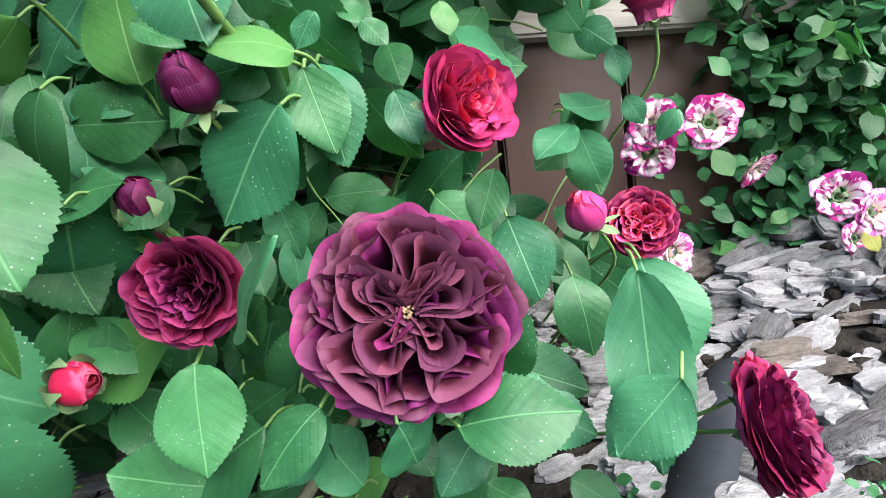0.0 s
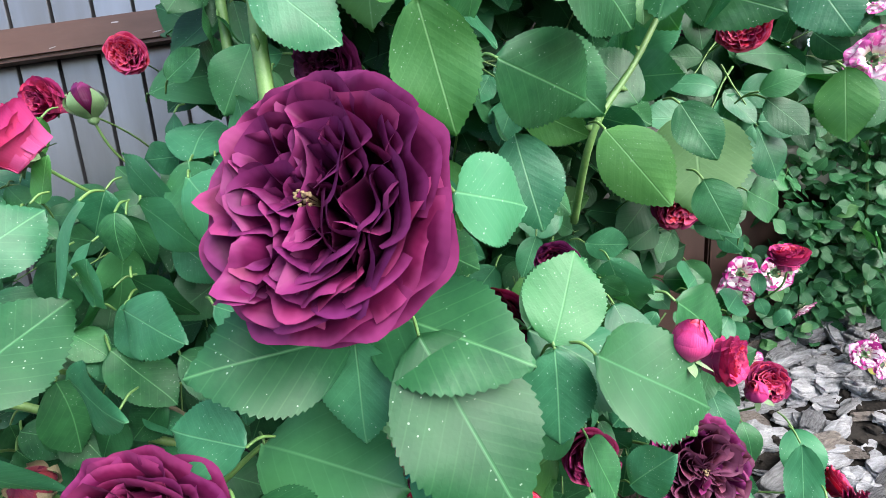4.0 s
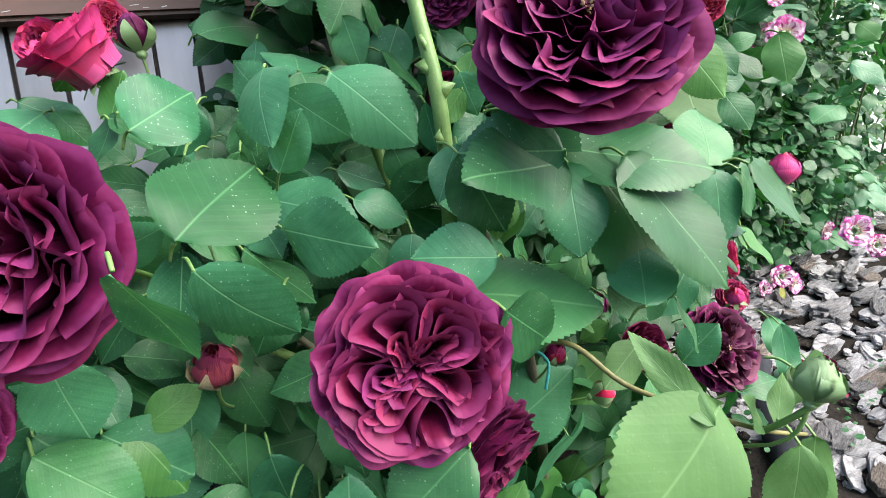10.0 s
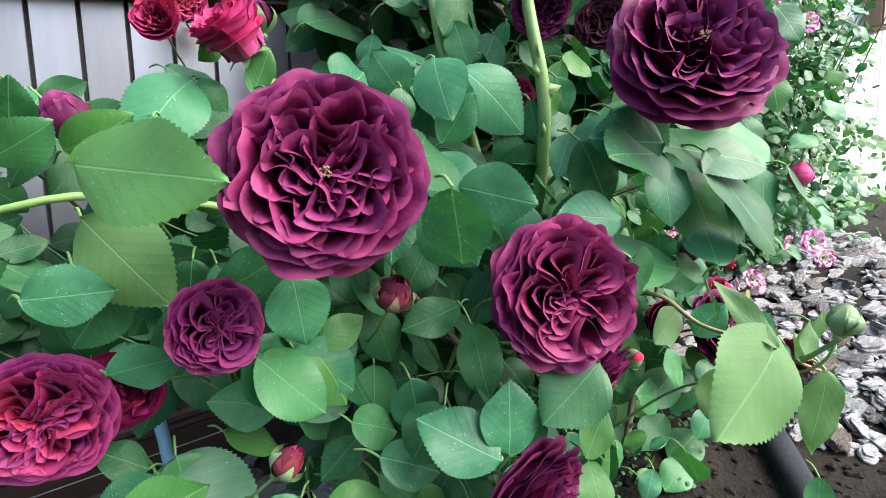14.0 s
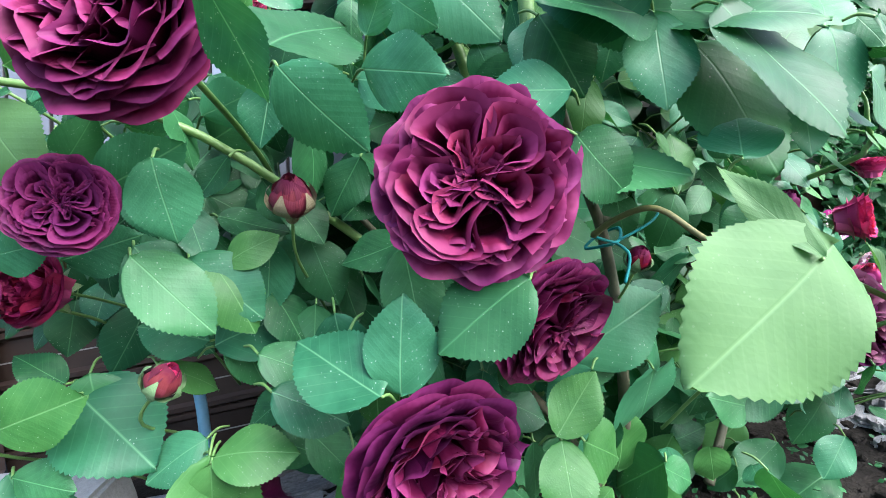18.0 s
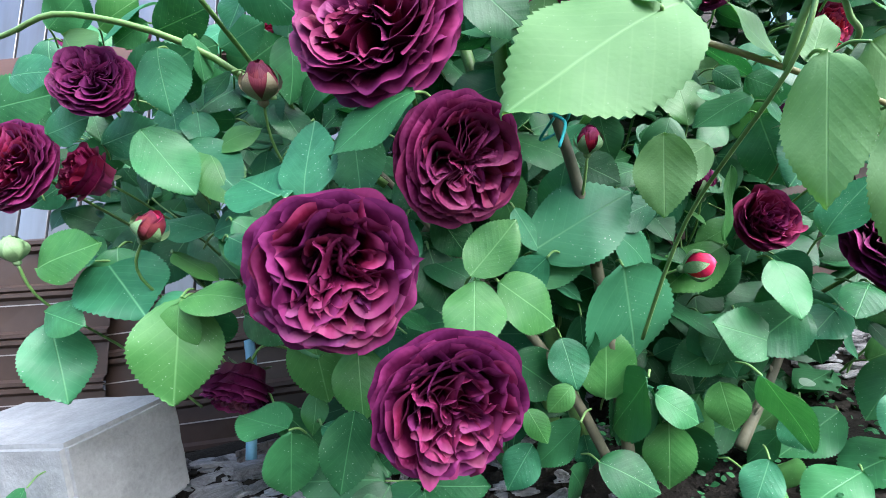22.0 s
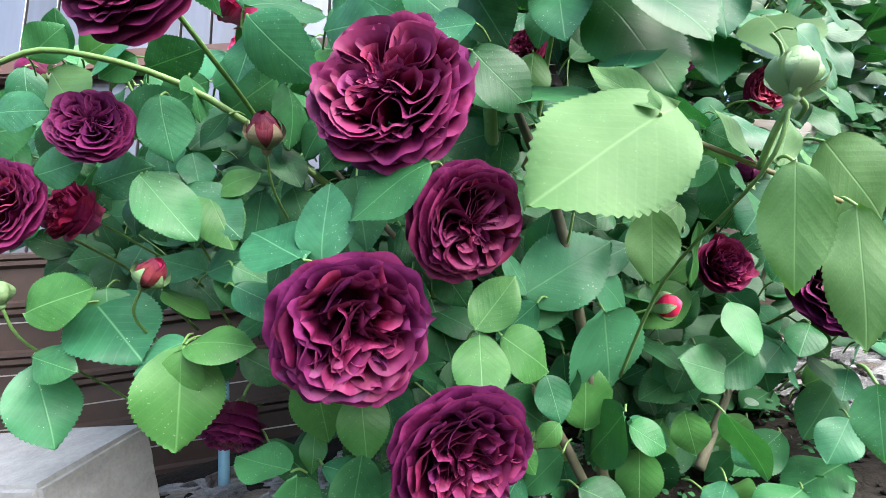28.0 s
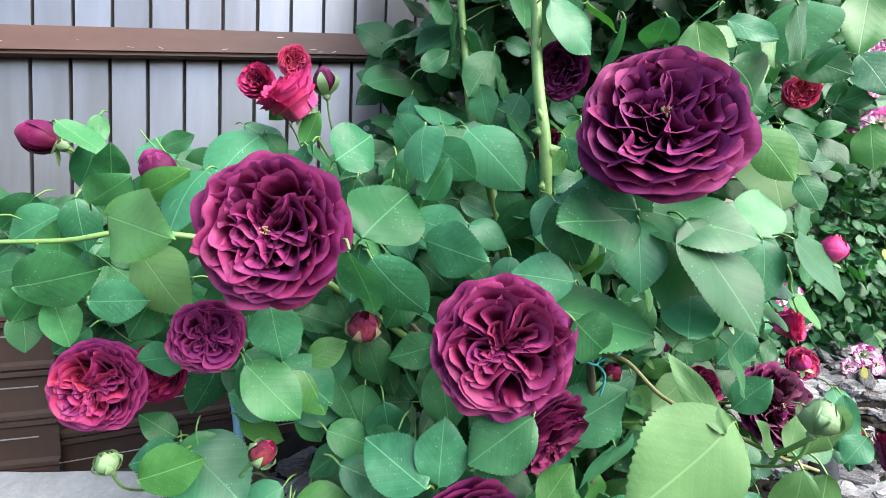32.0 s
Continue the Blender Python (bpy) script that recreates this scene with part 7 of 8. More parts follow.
blade(bush, (-0.260, 0.146, 0.391), (-0.232, 0.136, 0.371), (-0.067, -0.252, 0.965), LEAF_BLUE, 0, 1.0, (-0.268, 0.158, 0.395))
blade(bush, (-0.373, 0.169, 0.591), (-0.343, 0.161, 0.564), (0.076, -0.988, 0.133), LEAF_BLUE, 0, 1.0, (-0.381, 0.182, 0.596))
blade(bush, (-0.335, 0.196, 0.726), (-0.322, 0.196, 0.701), (-0.956, -0.141, 0.259), LEAF_BLUE, 1, 1.0, (-0.338, 0.207, 0.731))
blade(bush, (-0.587, 0.204, 0.589), (-0.613, 0.200, 0.558), (0.028, -0.635, 0.772), LEAF_DARK, 1, 1.0, (-0.578, 0.215, 0.596))
blade(bush, (-0.110, 0.178, 0.433), (-0.128, 0.174, 0.408), (-0.545, -0.721, 0.427), LEAF, 4, 1.0, (-0.105, 0.189, 0.438))
blade(bush, (-0.417, 0.114, 0.368), (-0.383, 0.102, 0.341), (0.357, -0.605, 0.712), LEAF, 5, 1.0, (-0.426, 0.128, 0.374))
blade(bush, (-0.090, 0.199, 0.522), (-0.091, 0.204, 0.485), (-0.147, -0.316, 0.937), LEAF_FRESH, 3, 1.0, (-0.091, 0.209, 0.531))
blade(bush, (-0.218, 0.188, 0.568), (-0.191, 0.181, 0.549), (0.454, -0.255, 0.854), LEAF, 0, 1.0, (-0.224, 0.200, 0.572))
blade(bush, (-0.102, 0.180, 0.737), (-0.089, 0.167, 0.706), (-0.612, -0.112, 0.782), LEAF, 0, 1.0, (-0.103, 0.198, 0.744))
blade(bush, (-0.217, 0.137, 0.726), (-0.202, 0.173, 0.692), (0.148, -0.800, 0.582), LEAF_BLUE, 4, 1.0, (-0.219, 0.144, 0.734))
blade(bush, (-0.312, 0.130, 0.588), (-0.301, 0.125, 0.558), (-0.512, -0.265, 0.817), LEAF, 4, 1.0, (-0.315, 0.142, 0.594))
blade(bush, (-0.287, 0.179, 0.671), (-0.304, 0.175, 0.635), (0.145, -0.649, 0.747), LEAF_BLUE, 3, 1.0, (-0.283, 0.191, 0.679))
blade(bush, (-0.302, 0.214, 0.705), (-0.342, 0.203, 0.705), (0.215, -0.772, 0.598), LEAF, 1, 1.0, (-0.292, 0.227, 0.702))
blade(bush, (-0.298, 0.198, 0.721), (-0.272, 0.199, 0.715), (-0.308, -0.951, -0.007), LEAF_BLUE, 5, 1.0, (-0.306, 0.208, 0.720))
blade(bush, (-0.323, 0.085, 0.389), (-0.291, 0.080, 0.377), (0.219, -0.689, 0.691), LEAF_DARK, 1, 1.0, (-0.332, 0.097, 0.391))
blade(bush, (-0.364, 0.180, 0.630), (-0.357, 0.181, 0.603), (-0.109, -0.992, 0.062), LEAF_DARK, 4, 1.0, (-0.365, 0.190, 0.636))
blade(bush, (-0.436, 0.134, 0.472), (-0.440, 0.126, 0.428), (0.009, -0.247, 0.969), LEAF_BLUE, 2, 1.0, (-0.435, 0.147, 0.483))
blade(bush, (-0.476, 0.102, 0.540), (-0.461, 0.102, 0.512), (0.689, -0.243, 0.683), LEAF, 3, 1.0, (-0.480, 0.113, 0.547))
blade(bush, (-0.481, 0.235, 0.675), (-0.499, 0.223, 0.641), (0.950, -0.259, 0.172), LEAF_FRESH, 0, 1.0, (-0.476, 0.248, 0.683))
blade(bush, (-0.467, 0.128, 0.415), (-0.422, 0.130, 0.436), (0.429, -0.626, 0.651), LEAF_BLUE, 3, 1.0, (-0.480, 0.138, 0.407))
blade(bush, (-0.503, 0.122, 0.490), (-0.533, 0.111, 0.464), (0.661, -0.584, 0.471), LEAF_DARK, 2, 1.0, (-0.494, 0.135, 0.495))
blade(bush, (-0.361, 0.097, 0.343), (-0.355, 0.090, 0.305), (0.216, -0.937, 0.275), LEAF_FRESH, 1, 1.0, (-0.363, 0.109, 0.353))
blade(bush, (-0.205, 0.099, 0.714), (-0.197, 0.132, 0.695), (-0.256, -0.956, 0.146), LEAF_BLUE, 4, 1.0, (-0.205, 0.107, 0.719))
blade(bush, (-0.338, 0.129, 0.558), (-0.306, 0.121, 0.548), (-0.077, -0.827, 0.556), LEAF_BLUE, 4, 1.0, (-0.347, 0.141, 0.560))
blade(bush, (-0.251, 0.205, 0.393), (-0.229, 0.201, 0.407), (0.840, 0.004, 0.543), LEAF_DARK, 5, 1.0, (-0.258, 0.217, 0.387))
blade(bush, (-0.139, 0.194, 0.501), (-0.144, 0.187, 0.546), (0.062, -0.892, 0.448), LEAF_FRESH, 3, 1.0, (-0.139, 0.206, 0.486))
blade(bush, (-0.524, 0.229, 0.637), (-0.487, 0.228, 0.622), (0.207, -0.744, 0.636), LEAF_BLUE, 0, 1.0, (-0.534, 0.240, 0.639))
blade(bush, (-0.069, 0.229, 0.543), (-0.090, 0.220, 0.524), (0.629, -0.256, 0.734), LEAF_BLUE, 2, 1.0, (-0.063, 0.243, 0.547))
blade(bush, (-0.542, 0.209, 0.598), (-0.552, 0.207, 0.560), (0.321, -0.940, 0.116), LEAF, 1, 1.0, (-0.540, 0.219, 0.607))
blade(bush, (-0.265, 0.114, 0.543), (-0.285, 0.107, 0.520), (0.017, -0.563, 0.826), LEAF_FRESH, 5, 1.0, (-0.260, 0.126, 0.547))
blade(bush, (-0.234, 0.140, 0.359), (-0.235, 0.141, 0.325), (-0.639, -0.679, 0.361), LEAF, 2, 1.0, (-0.234, 0.149, 0.367))
blade(bush, (-0.329, 0.067, 0.406), (-0.334, 0.066, 0.375), (0.050, -0.887, 0.459), LEAF_BLUE, 2, 1.0, (-0.329, 0.080, 0.413))
blade(bush, (-0.633, 0.178, 0.557), (-0.611, 0.165, 0.527), (0.642, -0.455, 0.617), LEAF_BLUE, 5, 1.0, (-0.639, 0.192, 0.563))
blade(bush, (-0.400, 0.145, 0.458), (-0.387, 0.143, 0.421), (0.323, -0.534, 0.781), LEAF_DARK, 2, 1.0, (-0.404, 0.156, 0.466))
blade(bush, (-0.256, 0.109, 0.391), (-0.283, 0.112, 0.371), (0.060, -0.815, 0.577), LEAF_BLUE, 1, 1.0, (-0.248, 0.118, 0.395))
blade(bush, (-0.644, 0.202, 0.566), (-0.610, 0.187, 0.582), (0.215, -0.650, 0.729), LEAF_DARK, 3, 1.0, (-0.652, 0.216, 0.560))
blade(bush, (-0.121, 0.213, 0.556), (-0.140, 0.203, 0.525), (0.334, -0.942, 0.038), LEAF, 4, 1.0, (-0.116, 0.225, 0.563))
blade(bush, (-0.284, 0.124, 0.577), (-0.312, 0.130, 0.545), (-0.011, -0.918, -0.396), LEAF, 4, 1.0, (-0.276, 0.132, 0.583))
blade(bush, (-0.622, 0.164, 0.529), (-0.645, 0.161, 0.506), (0.288, -0.519, 0.805), LEAF, 1, 1.0, (-0.612, 0.173, 0.533))
blade(bush, (-0.421, 0.167, 0.594), (-0.443, 0.160, 0.578), (-0.430, -0.491, 0.758), LEAF_BLUE, 1, 1.0, (-0.414, 0.180, 0.597))
blade(bush, (-0.179, 0.185, 0.405), (-0.137, 0.175, 0.393), (0.314, -0.320, 0.894), LEAF, 1, 1.0, (-0.190, 0.198, 0.407))
blade(bush, (-0.251, 0.142, 0.736), (-0.277, 0.158, 0.725), (-0.514, -0.843, -0.158), LEAF, 0, 1.0, (-0.244, 0.152, 0.738))
blade(bush, (-0.248, 0.143, 0.645), (-0.259, 0.144, 0.619), (-0.267, -0.784, 0.560), LEAF_FRESH, 5, 1.0, (-0.245, 0.153, 0.650))
blade(bush, (-0.238, 0.195, 0.365), (-0.242, 0.191, 0.399), (0.368, -0.781, 0.504), LEAF_BLUE, 5, 1.0, (-0.238, 0.207, 0.355))
blade(bush, (-0.460, 0.178, 0.619), (-0.476, 0.172, 0.589), (-0.166, -0.408, 0.898), LEAF, 2, 1.0, (-0.455, 0.190, 0.625))
blade(bush, (-0.501, 0.121, 0.509), (-0.488, 0.111, 0.476), (-0.172, -0.740, 0.651), LEAF_BLUE, 2, 1.0, (-0.504, 0.134, 0.516))
blade(bush, (-0.099, 0.122, 0.722), (-0.100, 0.111, 0.692), (-0.046, -0.833, 0.551), LEAF_FRESH, 0, 1.0, (-0.100, 0.136, 0.728))
blade(bush, (-0.425, 0.128, 0.389), (-0.452, 0.122, 0.370), (0.127, -0.504, 0.854), LEAF, 0, 1.0, (-0.418, 0.141, 0.393))
blade(bush, (-0.294, 0.069, 0.575), (-0.276, 0.058, 0.536), (-0.505, -0.446, 0.739), LEAF, 3, 1.0, (-0.300, 0.083, 0.583))
blade(bush, (-0.362, 0.123, 0.460), (-0.321, 0.126, 0.445), (-0.635, -0.305, 0.710), LEAF_DARK, 3, 1.0, (-0.373, 0.133, 0.462))
blade(bush, (-0.074, 0.214, 0.517), (-0.070, 0.207, 0.489), (0.124, -0.992, 0.003), LEAF, 0, 1.0, (-0.076, 0.227, 0.523))
blade(bush, (-0.205, 0.221, 0.450), (-0.223, 0.221, 0.488), (0.275, -0.376, 0.885), LEAF_BLUE, 3, 1.0, (-0.200, 0.232, 0.438))
blade(bush, (-0.324, 0.176, 0.675), (-0.319, 0.164, 0.641), (-0.551, -0.437, 0.711), LEAF, 0, 1.0, (-0.325, 0.190, 0.682))
blade(bush, (-0.423, 0.138, 0.589), (-0.434, 0.138, 0.554), (-0.039, -0.948, 0.316), LEAF_DARK, 3, 1.0, (-0.420, 0.150, 0.597))
blade(bush, (-0.534, 0.128, 0.513), (-0.571, 0.125, 0.514), (0.506, -0.855, 0.114), LEAF_DARK, 5, 1.0, (-0.523, 0.141, 0.510))
blade(bush, (-0.388, 0.129, 0.496), (-0.360, 0.122, 0.487), (0.341, -0.154, 0.927), LEAF_BLUE, 5, 1.0, (-0.394, 0.142, 0.496))
blade(bush, (-0.616, 0.137, 0.462), (-0.624, 0.134, 0.503), (0.614, -0.444, 0.653), LEAF, 5, 1.0, (-0.612, 0.147, 0.448))
blade(bush, (-0.083, 0.202, 0.503), (-0.087, 0.197, 0.460), (-0.434, -0.259, 0.863), LEAF_FRESH, 5, 1.0, (-0.082, 0.214, 0.513))
blade(bush, (-0.383, 0.101, 0.514), (-0.401, 0.098, 0.485), (-0.233, -0.930, 0.285), LEAF_DARK, 1, 1.0, (-0.379, 0.114, 0.520))
blade(bush, (-0.266, 0.127, 0.628), (-0.259, 0.122, 0.602), (-0.551, -0.805, 0.218), LEAF_BLUE, 3, 1.0, (-0.268, 0.139, 0.634))
blade(bush, (-0.094, 0.237, 0.626), (-0.065, 0.226, 0.600), (0.466, -0.176, 0.867), LEAF, 0, 1.0, (-0.102, 0.250, 0.632))
blade(bush, (-0.190, 0.198, 0.536), (-0.212, 0.196, 0.503), (0.973, -0.020, 0.231), LEAF_FRESH, 1, 1.0, (-0.184, 0.208, 0.544))
blade(bush, (-0.104, 0.214, 0.541), (-0.080, 0.211, 0.503), (0.159, -0.622, 0.767), LEAF_BLUE, 0, 1.0, (-0.112, 0.225, 0.549))
blade(bush, (-0.229, 0.116, 0.595), (-0.188, 0.109, 0.571), (-0.106, -0.978, 0.180), LEAF, 4, 1.0, (-0.240, 0.128, 0.599))
blade(bush, (-0.549, 0.122, 0.508), (-0.519, 0.123, 0.499), (0.111, -0.180, 0.977), LEAF_DARK, 1, 1.0, (-0.557, 0.133, 0.509))
blade(bush, (-0.260, 0.172, 0.389), (-0.246, 0.171, 0.366), (-0.020, -0.200, 0.980), LEAF_BLUE, 0, 1.0, (-0.264, 0.183, 0.394))
blade(bush, (-0.378, 0.084, 0.410), (-0.381, 0.081, 0.373), (-0.099, -0.547, 0.831), LEAF_FRESH, 4, 1.0, (-0.377, 0.096, 0.419))
blade(bush, (-0.269, 0.188, 0.686), (-0.287, 0.190, 0.659), (-0.528, -0.234, 0.816), LEAF_BLUE, 3, 1.0, (-0.264, 0.197, 0.691))
blade(bush, (-0.557, 0.182, 0.579), (-0.558, 0.185, 0.537), (-0.314, -0.817, 0.484), LEAF_DARK, 2, 1.0, (-0.556, 0.191, 0.588))
blade(bush, (-0.161, 0.033, 0.700), (-0.132, 0.061, 0.679), (-0.847, 0.165, 0.505), LEAF, 2, 1.0, (-0.171, 0.029, 0.701))
blade(bush, (-0.653, 0.151, 0.485), (-0.646, 0.143, 0.456), (0.509, -0.525, 0.682), LEAF_DARK, 0, 1.0, (-0.653, 0.165, 0.490))
blade(bush, (-0.399, 0.099, 0.433), (-0.392, 0.097, 0.395), (-0.230, -0.645, 0.729), LEAF_BLUE, 3, 1.0, (-0.401, 0.111, 0.440))
blade(bush, (-0.109, 0.204, 0.505), (-0.131, 0.193, 0.484), (0.484, -0.613, 0.625), LEAF, 0, 1.0, (-0.103, 0.218, 0.509))
blade(bush, (-0.637, 0.210, 0.618), (-0.638, 0.213, 0.574), (0.548, -0.205, 0.811), LEAF_BLUE, 4, 1.0, (-0.636, 0.220, 0.629))
blade(bush, (-0.469, 0.200, 0.617), (-0.459, 0.194, 0.648), (-0.034, -0.761, 0.648), LEAF_FRESH, 5, 1.0, (-0.472, 0.212, 0.606))
blade(bush, (-0.280, 0.081, 0.541), (-0.297, 0.087, 0.517), (0.390, -0.815, 0.428), LEAF_BLUE, 1, 1.0, (-0.276, 0.092, 0.546))
blade(bush, (-0.651, 0.194, 0.554), (-0.689, 0.188, 0.529), (0.556, -0.771, 0.312), LEAF_BLUE, 1, 1.0, (-0.640, 0.206, 0.559))
blade(bush, (-0.348, 0.174, 0.618), (-0.371, 0.167, 0.589), (0.008, -0.971, 0.238), LEAF_BLUE, 0, 1.0, (-0.341, 0.186, 0.623))
blade(bush, (-0.396, 0.154, 0.591), (-0.402, 0.155, 0.550), (0.343, -0.142, 0.929), LEAF, 1, 1.0, (-0.394, 0.165, 0.600))
blade(bush, (-0.090, 0.206, 0.430), (-0.089, 0.206, 0.404), (0.439, -0.378, 0.815), LEAF_BLUE, 0, 1.0, (-0.090, 0.216, 0.435))
blade(bush, (-0.400, 0.130, 0.536), (-0.363, 0.122, 0.506), (0.452, -0.395, 0.800), LEAF, 0, 1.0, (-0.410, 0.143, 0.542))
blade(bush, (-0.213, 0.099, 0.627), (-0.208, 0.094, 0.598), (-0.526, -0.703, 0.479), LEAF_BLUE, 1, 1.0, (-0.214, 0.111, 0.633))
blade(bush, (-0.273, 0.117, 0.422), (-0.256, 0.116, 0.398), (0.310, -0.692, 0.652), LEAF_BLUE, 1, 1.0, (-0.277, 0.128, 0.428))
blade(bush, (-0.463, 0.174, 0.615), (-0.442, 0.169, 0.598), (0.343, -0.394, 0.853), LEAF_DARK, 2, 1.0, (-0.470, 0.186, 0.618))
blade(bush, (-0.150, 0.000, 0.352), (-0.157, -0.005, 0.326), (-0.564, -0.476, 0.675), LEAF, 5, 1.0, (-0.148, 0.010, 0.359))
blade(bush, (-0.373, 0.126, 0.505), (-0.395, 0.119, 0.484), (0.320, -0.743, 0.589), LEAF, 3, 1.0, (-0.366, 0.139, 0.510))
blade(bush, (-0.398, 0.141, 0.570), (-0.427, 0.144, 0.543), (-0.292, -0.108, 0.950), LEAF, 2, 1.0, (-0.389, 0.151, 0.575))
blade(bush, (-0.255, 0.190, 0.671), (-0.230, 0.184, 0.650), (-0.608, -0.648, 0.459), LEAF_BLUE, 5, 1.0, (-0.263, 0.202, 0.674))
blade(bush, (-0.257, 0.121, 0.729), (-0.223, 0.145, 0.714), (-0.957, -0.289, -0.041), LEAF_FRESH, 0, 1.0, (-0.263, 0.132, 0.733))
blade(bush, (-0.204, 0.118, 0.631), (-0.202, 0.110, 0.594), (-0.511, -0.577, 0.637), LEAF_FRESH, 1, 1.0, (-0.205, 0.131, 0.638))
blade(bush, (0.038, 0.165, 0.788), (0.012, 0.141, 0.727), (-0.212, -0.701, 0.681), LEAF_FRESH, 5, 1.0, (0.039, 0.178, 0.799))
blade(bush, (-0.288, 0.141, 0.394), (-0.254, 0.130, 0.379), (0.639, -0.266, 0.722), LEAF_DARK, 1, 1.0, (-0.297, 0.154, 0.396))
blade(bush, (-0.268, 0.170, 0.648), (-0.230, 0.171, 0.639), (-0.252, -0.382, 0.889), LEAF_FRESH, 3, 1.0, (-0.279, 0.181, 0.648))
blade(bush, (-0.266, 0.125, 0.617), (-0.282, 0.128, 0.597), (-0.380, -0.922, -0.071), LEAF_FRESH, 2, 1.0, (-0.263, 0.135, 0.621))
blade(bush, (-0.624, 0.175, 0.243), (-0.639, 0.168, 0.200), (0.119, -0.675, 0.728), LEAF, 2, 1.0, (-0.623, 0.188, 0.251))
blade(bush, (-0.312, 0.180, 0.705), (-0.332, 0.168, 0.666), (0.251, -0.894, 0.371), LEAF, 1, 1.0, (-0.308, 0.193, 0.714))
blade(bush, (-0.320, 0.084, 0.393), (-0.306, 0.079, 0.360), (0.021, -0.542, 0.840), LEAF_DARK, 1, 1.0, (-0.324, 0.097, 0.399))
blade(bush, (-0.541, 0.168, 0.548), (-0.572, 0.167, 0.522), (-0.547, -0.528, 0.649), LEAF_DARK, 3, 1.0, (-0.532, 0.178, 0.552))
blade(bush, (-0.131, 0.119, 0.708), (-0.154, 0.119, 0.722), (-0.493, -0.661, 0.567), LEAF_FRESH, 0, 1.0, (-0.123, 0.131, 0.702))
blade(bush, (-0.196, 0.124, 0.711), (-0.168, 0.125, 0.691), (-0.520, -0.223, 0.824), LEAF_BLUE, 3, 1.0, (-0.204, 0.136, 0.716))
blade(bush, (-0.241, 0.237, 0.793), (-0.245, 0.215, 0.723), (-0.282, -0.857, 0.431), LEAF_FRESH, 3, 1.0, (-0.241, 0.248, 0.804))
blade(bush, (-0.278, 0.141, 0.335), (-0.244, 0.146, 0.312), (-0.276, -0.916, 0.292), LEAF_DARK, 3, 1.0, (-0.287, 0.152, 0.339))
blade(bush, (-0.095, 0.205, 0.451), (-0.087, 0.202, 0.420), (-0.079, -0.913, 0.400), LEAF_BLUE, 5, 1.0, (-0.098, 0.215, 0.458))
blade(bush, (-0.178, 0.180, 0.413), (-0.180, 0.171, 0.373), (0.691, -0.134, 0.710), LEAF_DARK, 5, 1.0, (-0.178, 0.193, 0.424))
blade(bush, (-0.315, 0.079, 0.411), (-0.299, 0.081, 0.388), (-0.016, -1.000, -0.008), LEAF, 3, 1.0, (-0.320, 0.089, 0.416))
blade(bush, (-0.527, 0.143, 0.565), (-0.487, 0.142, 0.543), (0.323, -0.674, 0.665), LEAF, 2, 1.0, (-0.537, 0.153, 0.568))
blade(bush, (-0.285, 0.134, 0.452), (-0.273, 0.121, 0.411), (-0.539, -0.561, 0.629), LEAF_FRESH, 0, 1.0, (-0.288, 0.148, 0.461))
blade(bush, (-0.632, 0.210, 0.634), (-0.630, 0.203, 0.609), (0.656, -0.700, 0.282), LEAF, 5, 1.0, (-0.632, 0.223, 0.639))
blade(bush, (-0.394, 0.129, 0.317), (-0.395, 0.123, 0.291), (-0.139, -0.673, 0.726), LEAF_FRESH, 2, 1.0, (-0.395, 0.142, 0.323))
blade(bush, (-0.216, 0.188, 0.322), (-0.246, 0.182, 0.317), (-0.132, -0.387, 0.912), LEAF, 2, 1.0, (-0.208, 0.201, 0.323))
blade(bush, (-0.384, 0.112, 0.451), (-0.367, 0.110, 0.427), (0.285, -0.101, 0.953), LEAF_DARK, 5, 1.0, (-0.389, 0.124, 0.456))
blade(bush, (-0.650, 0.186, 0.622), (-0.612, 0.179, 0.604), (0.440, -0.552, 0.708), LEAF, 5, 1.0, (-0.660, 0.198, 0.624))
blade(bush, (-0.419, 0.188, 0.624), (-0.436, 0.191, 0.592), (0.508, -0.717, 0.478), LEAF_BLUE, 3, 1.0, (-0.413, 0.198, 0.631))
blade(bush, (-0.284, 0.205, 0.781), (-0.285, 0.169, 0.728), (0.418, -0.226, 0.880), LEAF, 0, 1.0, (-0.285, 0.219, 0.788))
blade(bush, (-0.372, 0.197, 0.690), (-0.349, 0.192, 0.707), (0.065, -0.977, 0.204), LEAF, 2, 1.0, (-0.380, 0.208, 0.683))
blade(bush, (0.077, 0.261, 0.509), (0.079, 0.256, 0.488), (-0.226, -0.761, 0.608), LEAF_BLUE, 5)
blade(bush, (-0.042, 0.180, 0.511), (-0.033, 0.175, 0.501), (0.051, -0.921, 0.386), LEAF, 1)
blade(bush, (-0.034, 0.190, 0.485), (-0.026, 0.183, 0.463), (-0.102, -0.744, 0.660), LEAF_BLUE, 2)
blade(bush, (0.013, 0.233, 0.423), (0.033, 0.222, 0.397), (0.010, -0.905, 0.425), LEAF_DARK, 2)
blade(bush, (-0.048, 0.176, 0.353), (-0.034, 0.167, 0.333), (-0.084, -0.551, 0.830), LEAF_DARK, 0)
blade(bush, (-0.014, 0.162, 0.331), (0.003, 0.154, 0.326), (0.063, -0.486, 0.872), LEAF_DARK, 1)
blade(bush, (0.019, 0.170, 0.325), (0.040, 0.164, 0.314), (-0.316, -0.410, 0.855), LEAF_DARK, 1)
blade(bush, (-0.160, 0.177, 0.406), (-0.163, 0.173, 0.386), (0.232, -0.639, 0.734), LEAF_DARK, 0)
blade(bush, (-0.159, 0.200, 0.445), (-0.133, 0.189, 0.429), (0.481, -0.525, 0.702), LEAF_FRESH, 5)
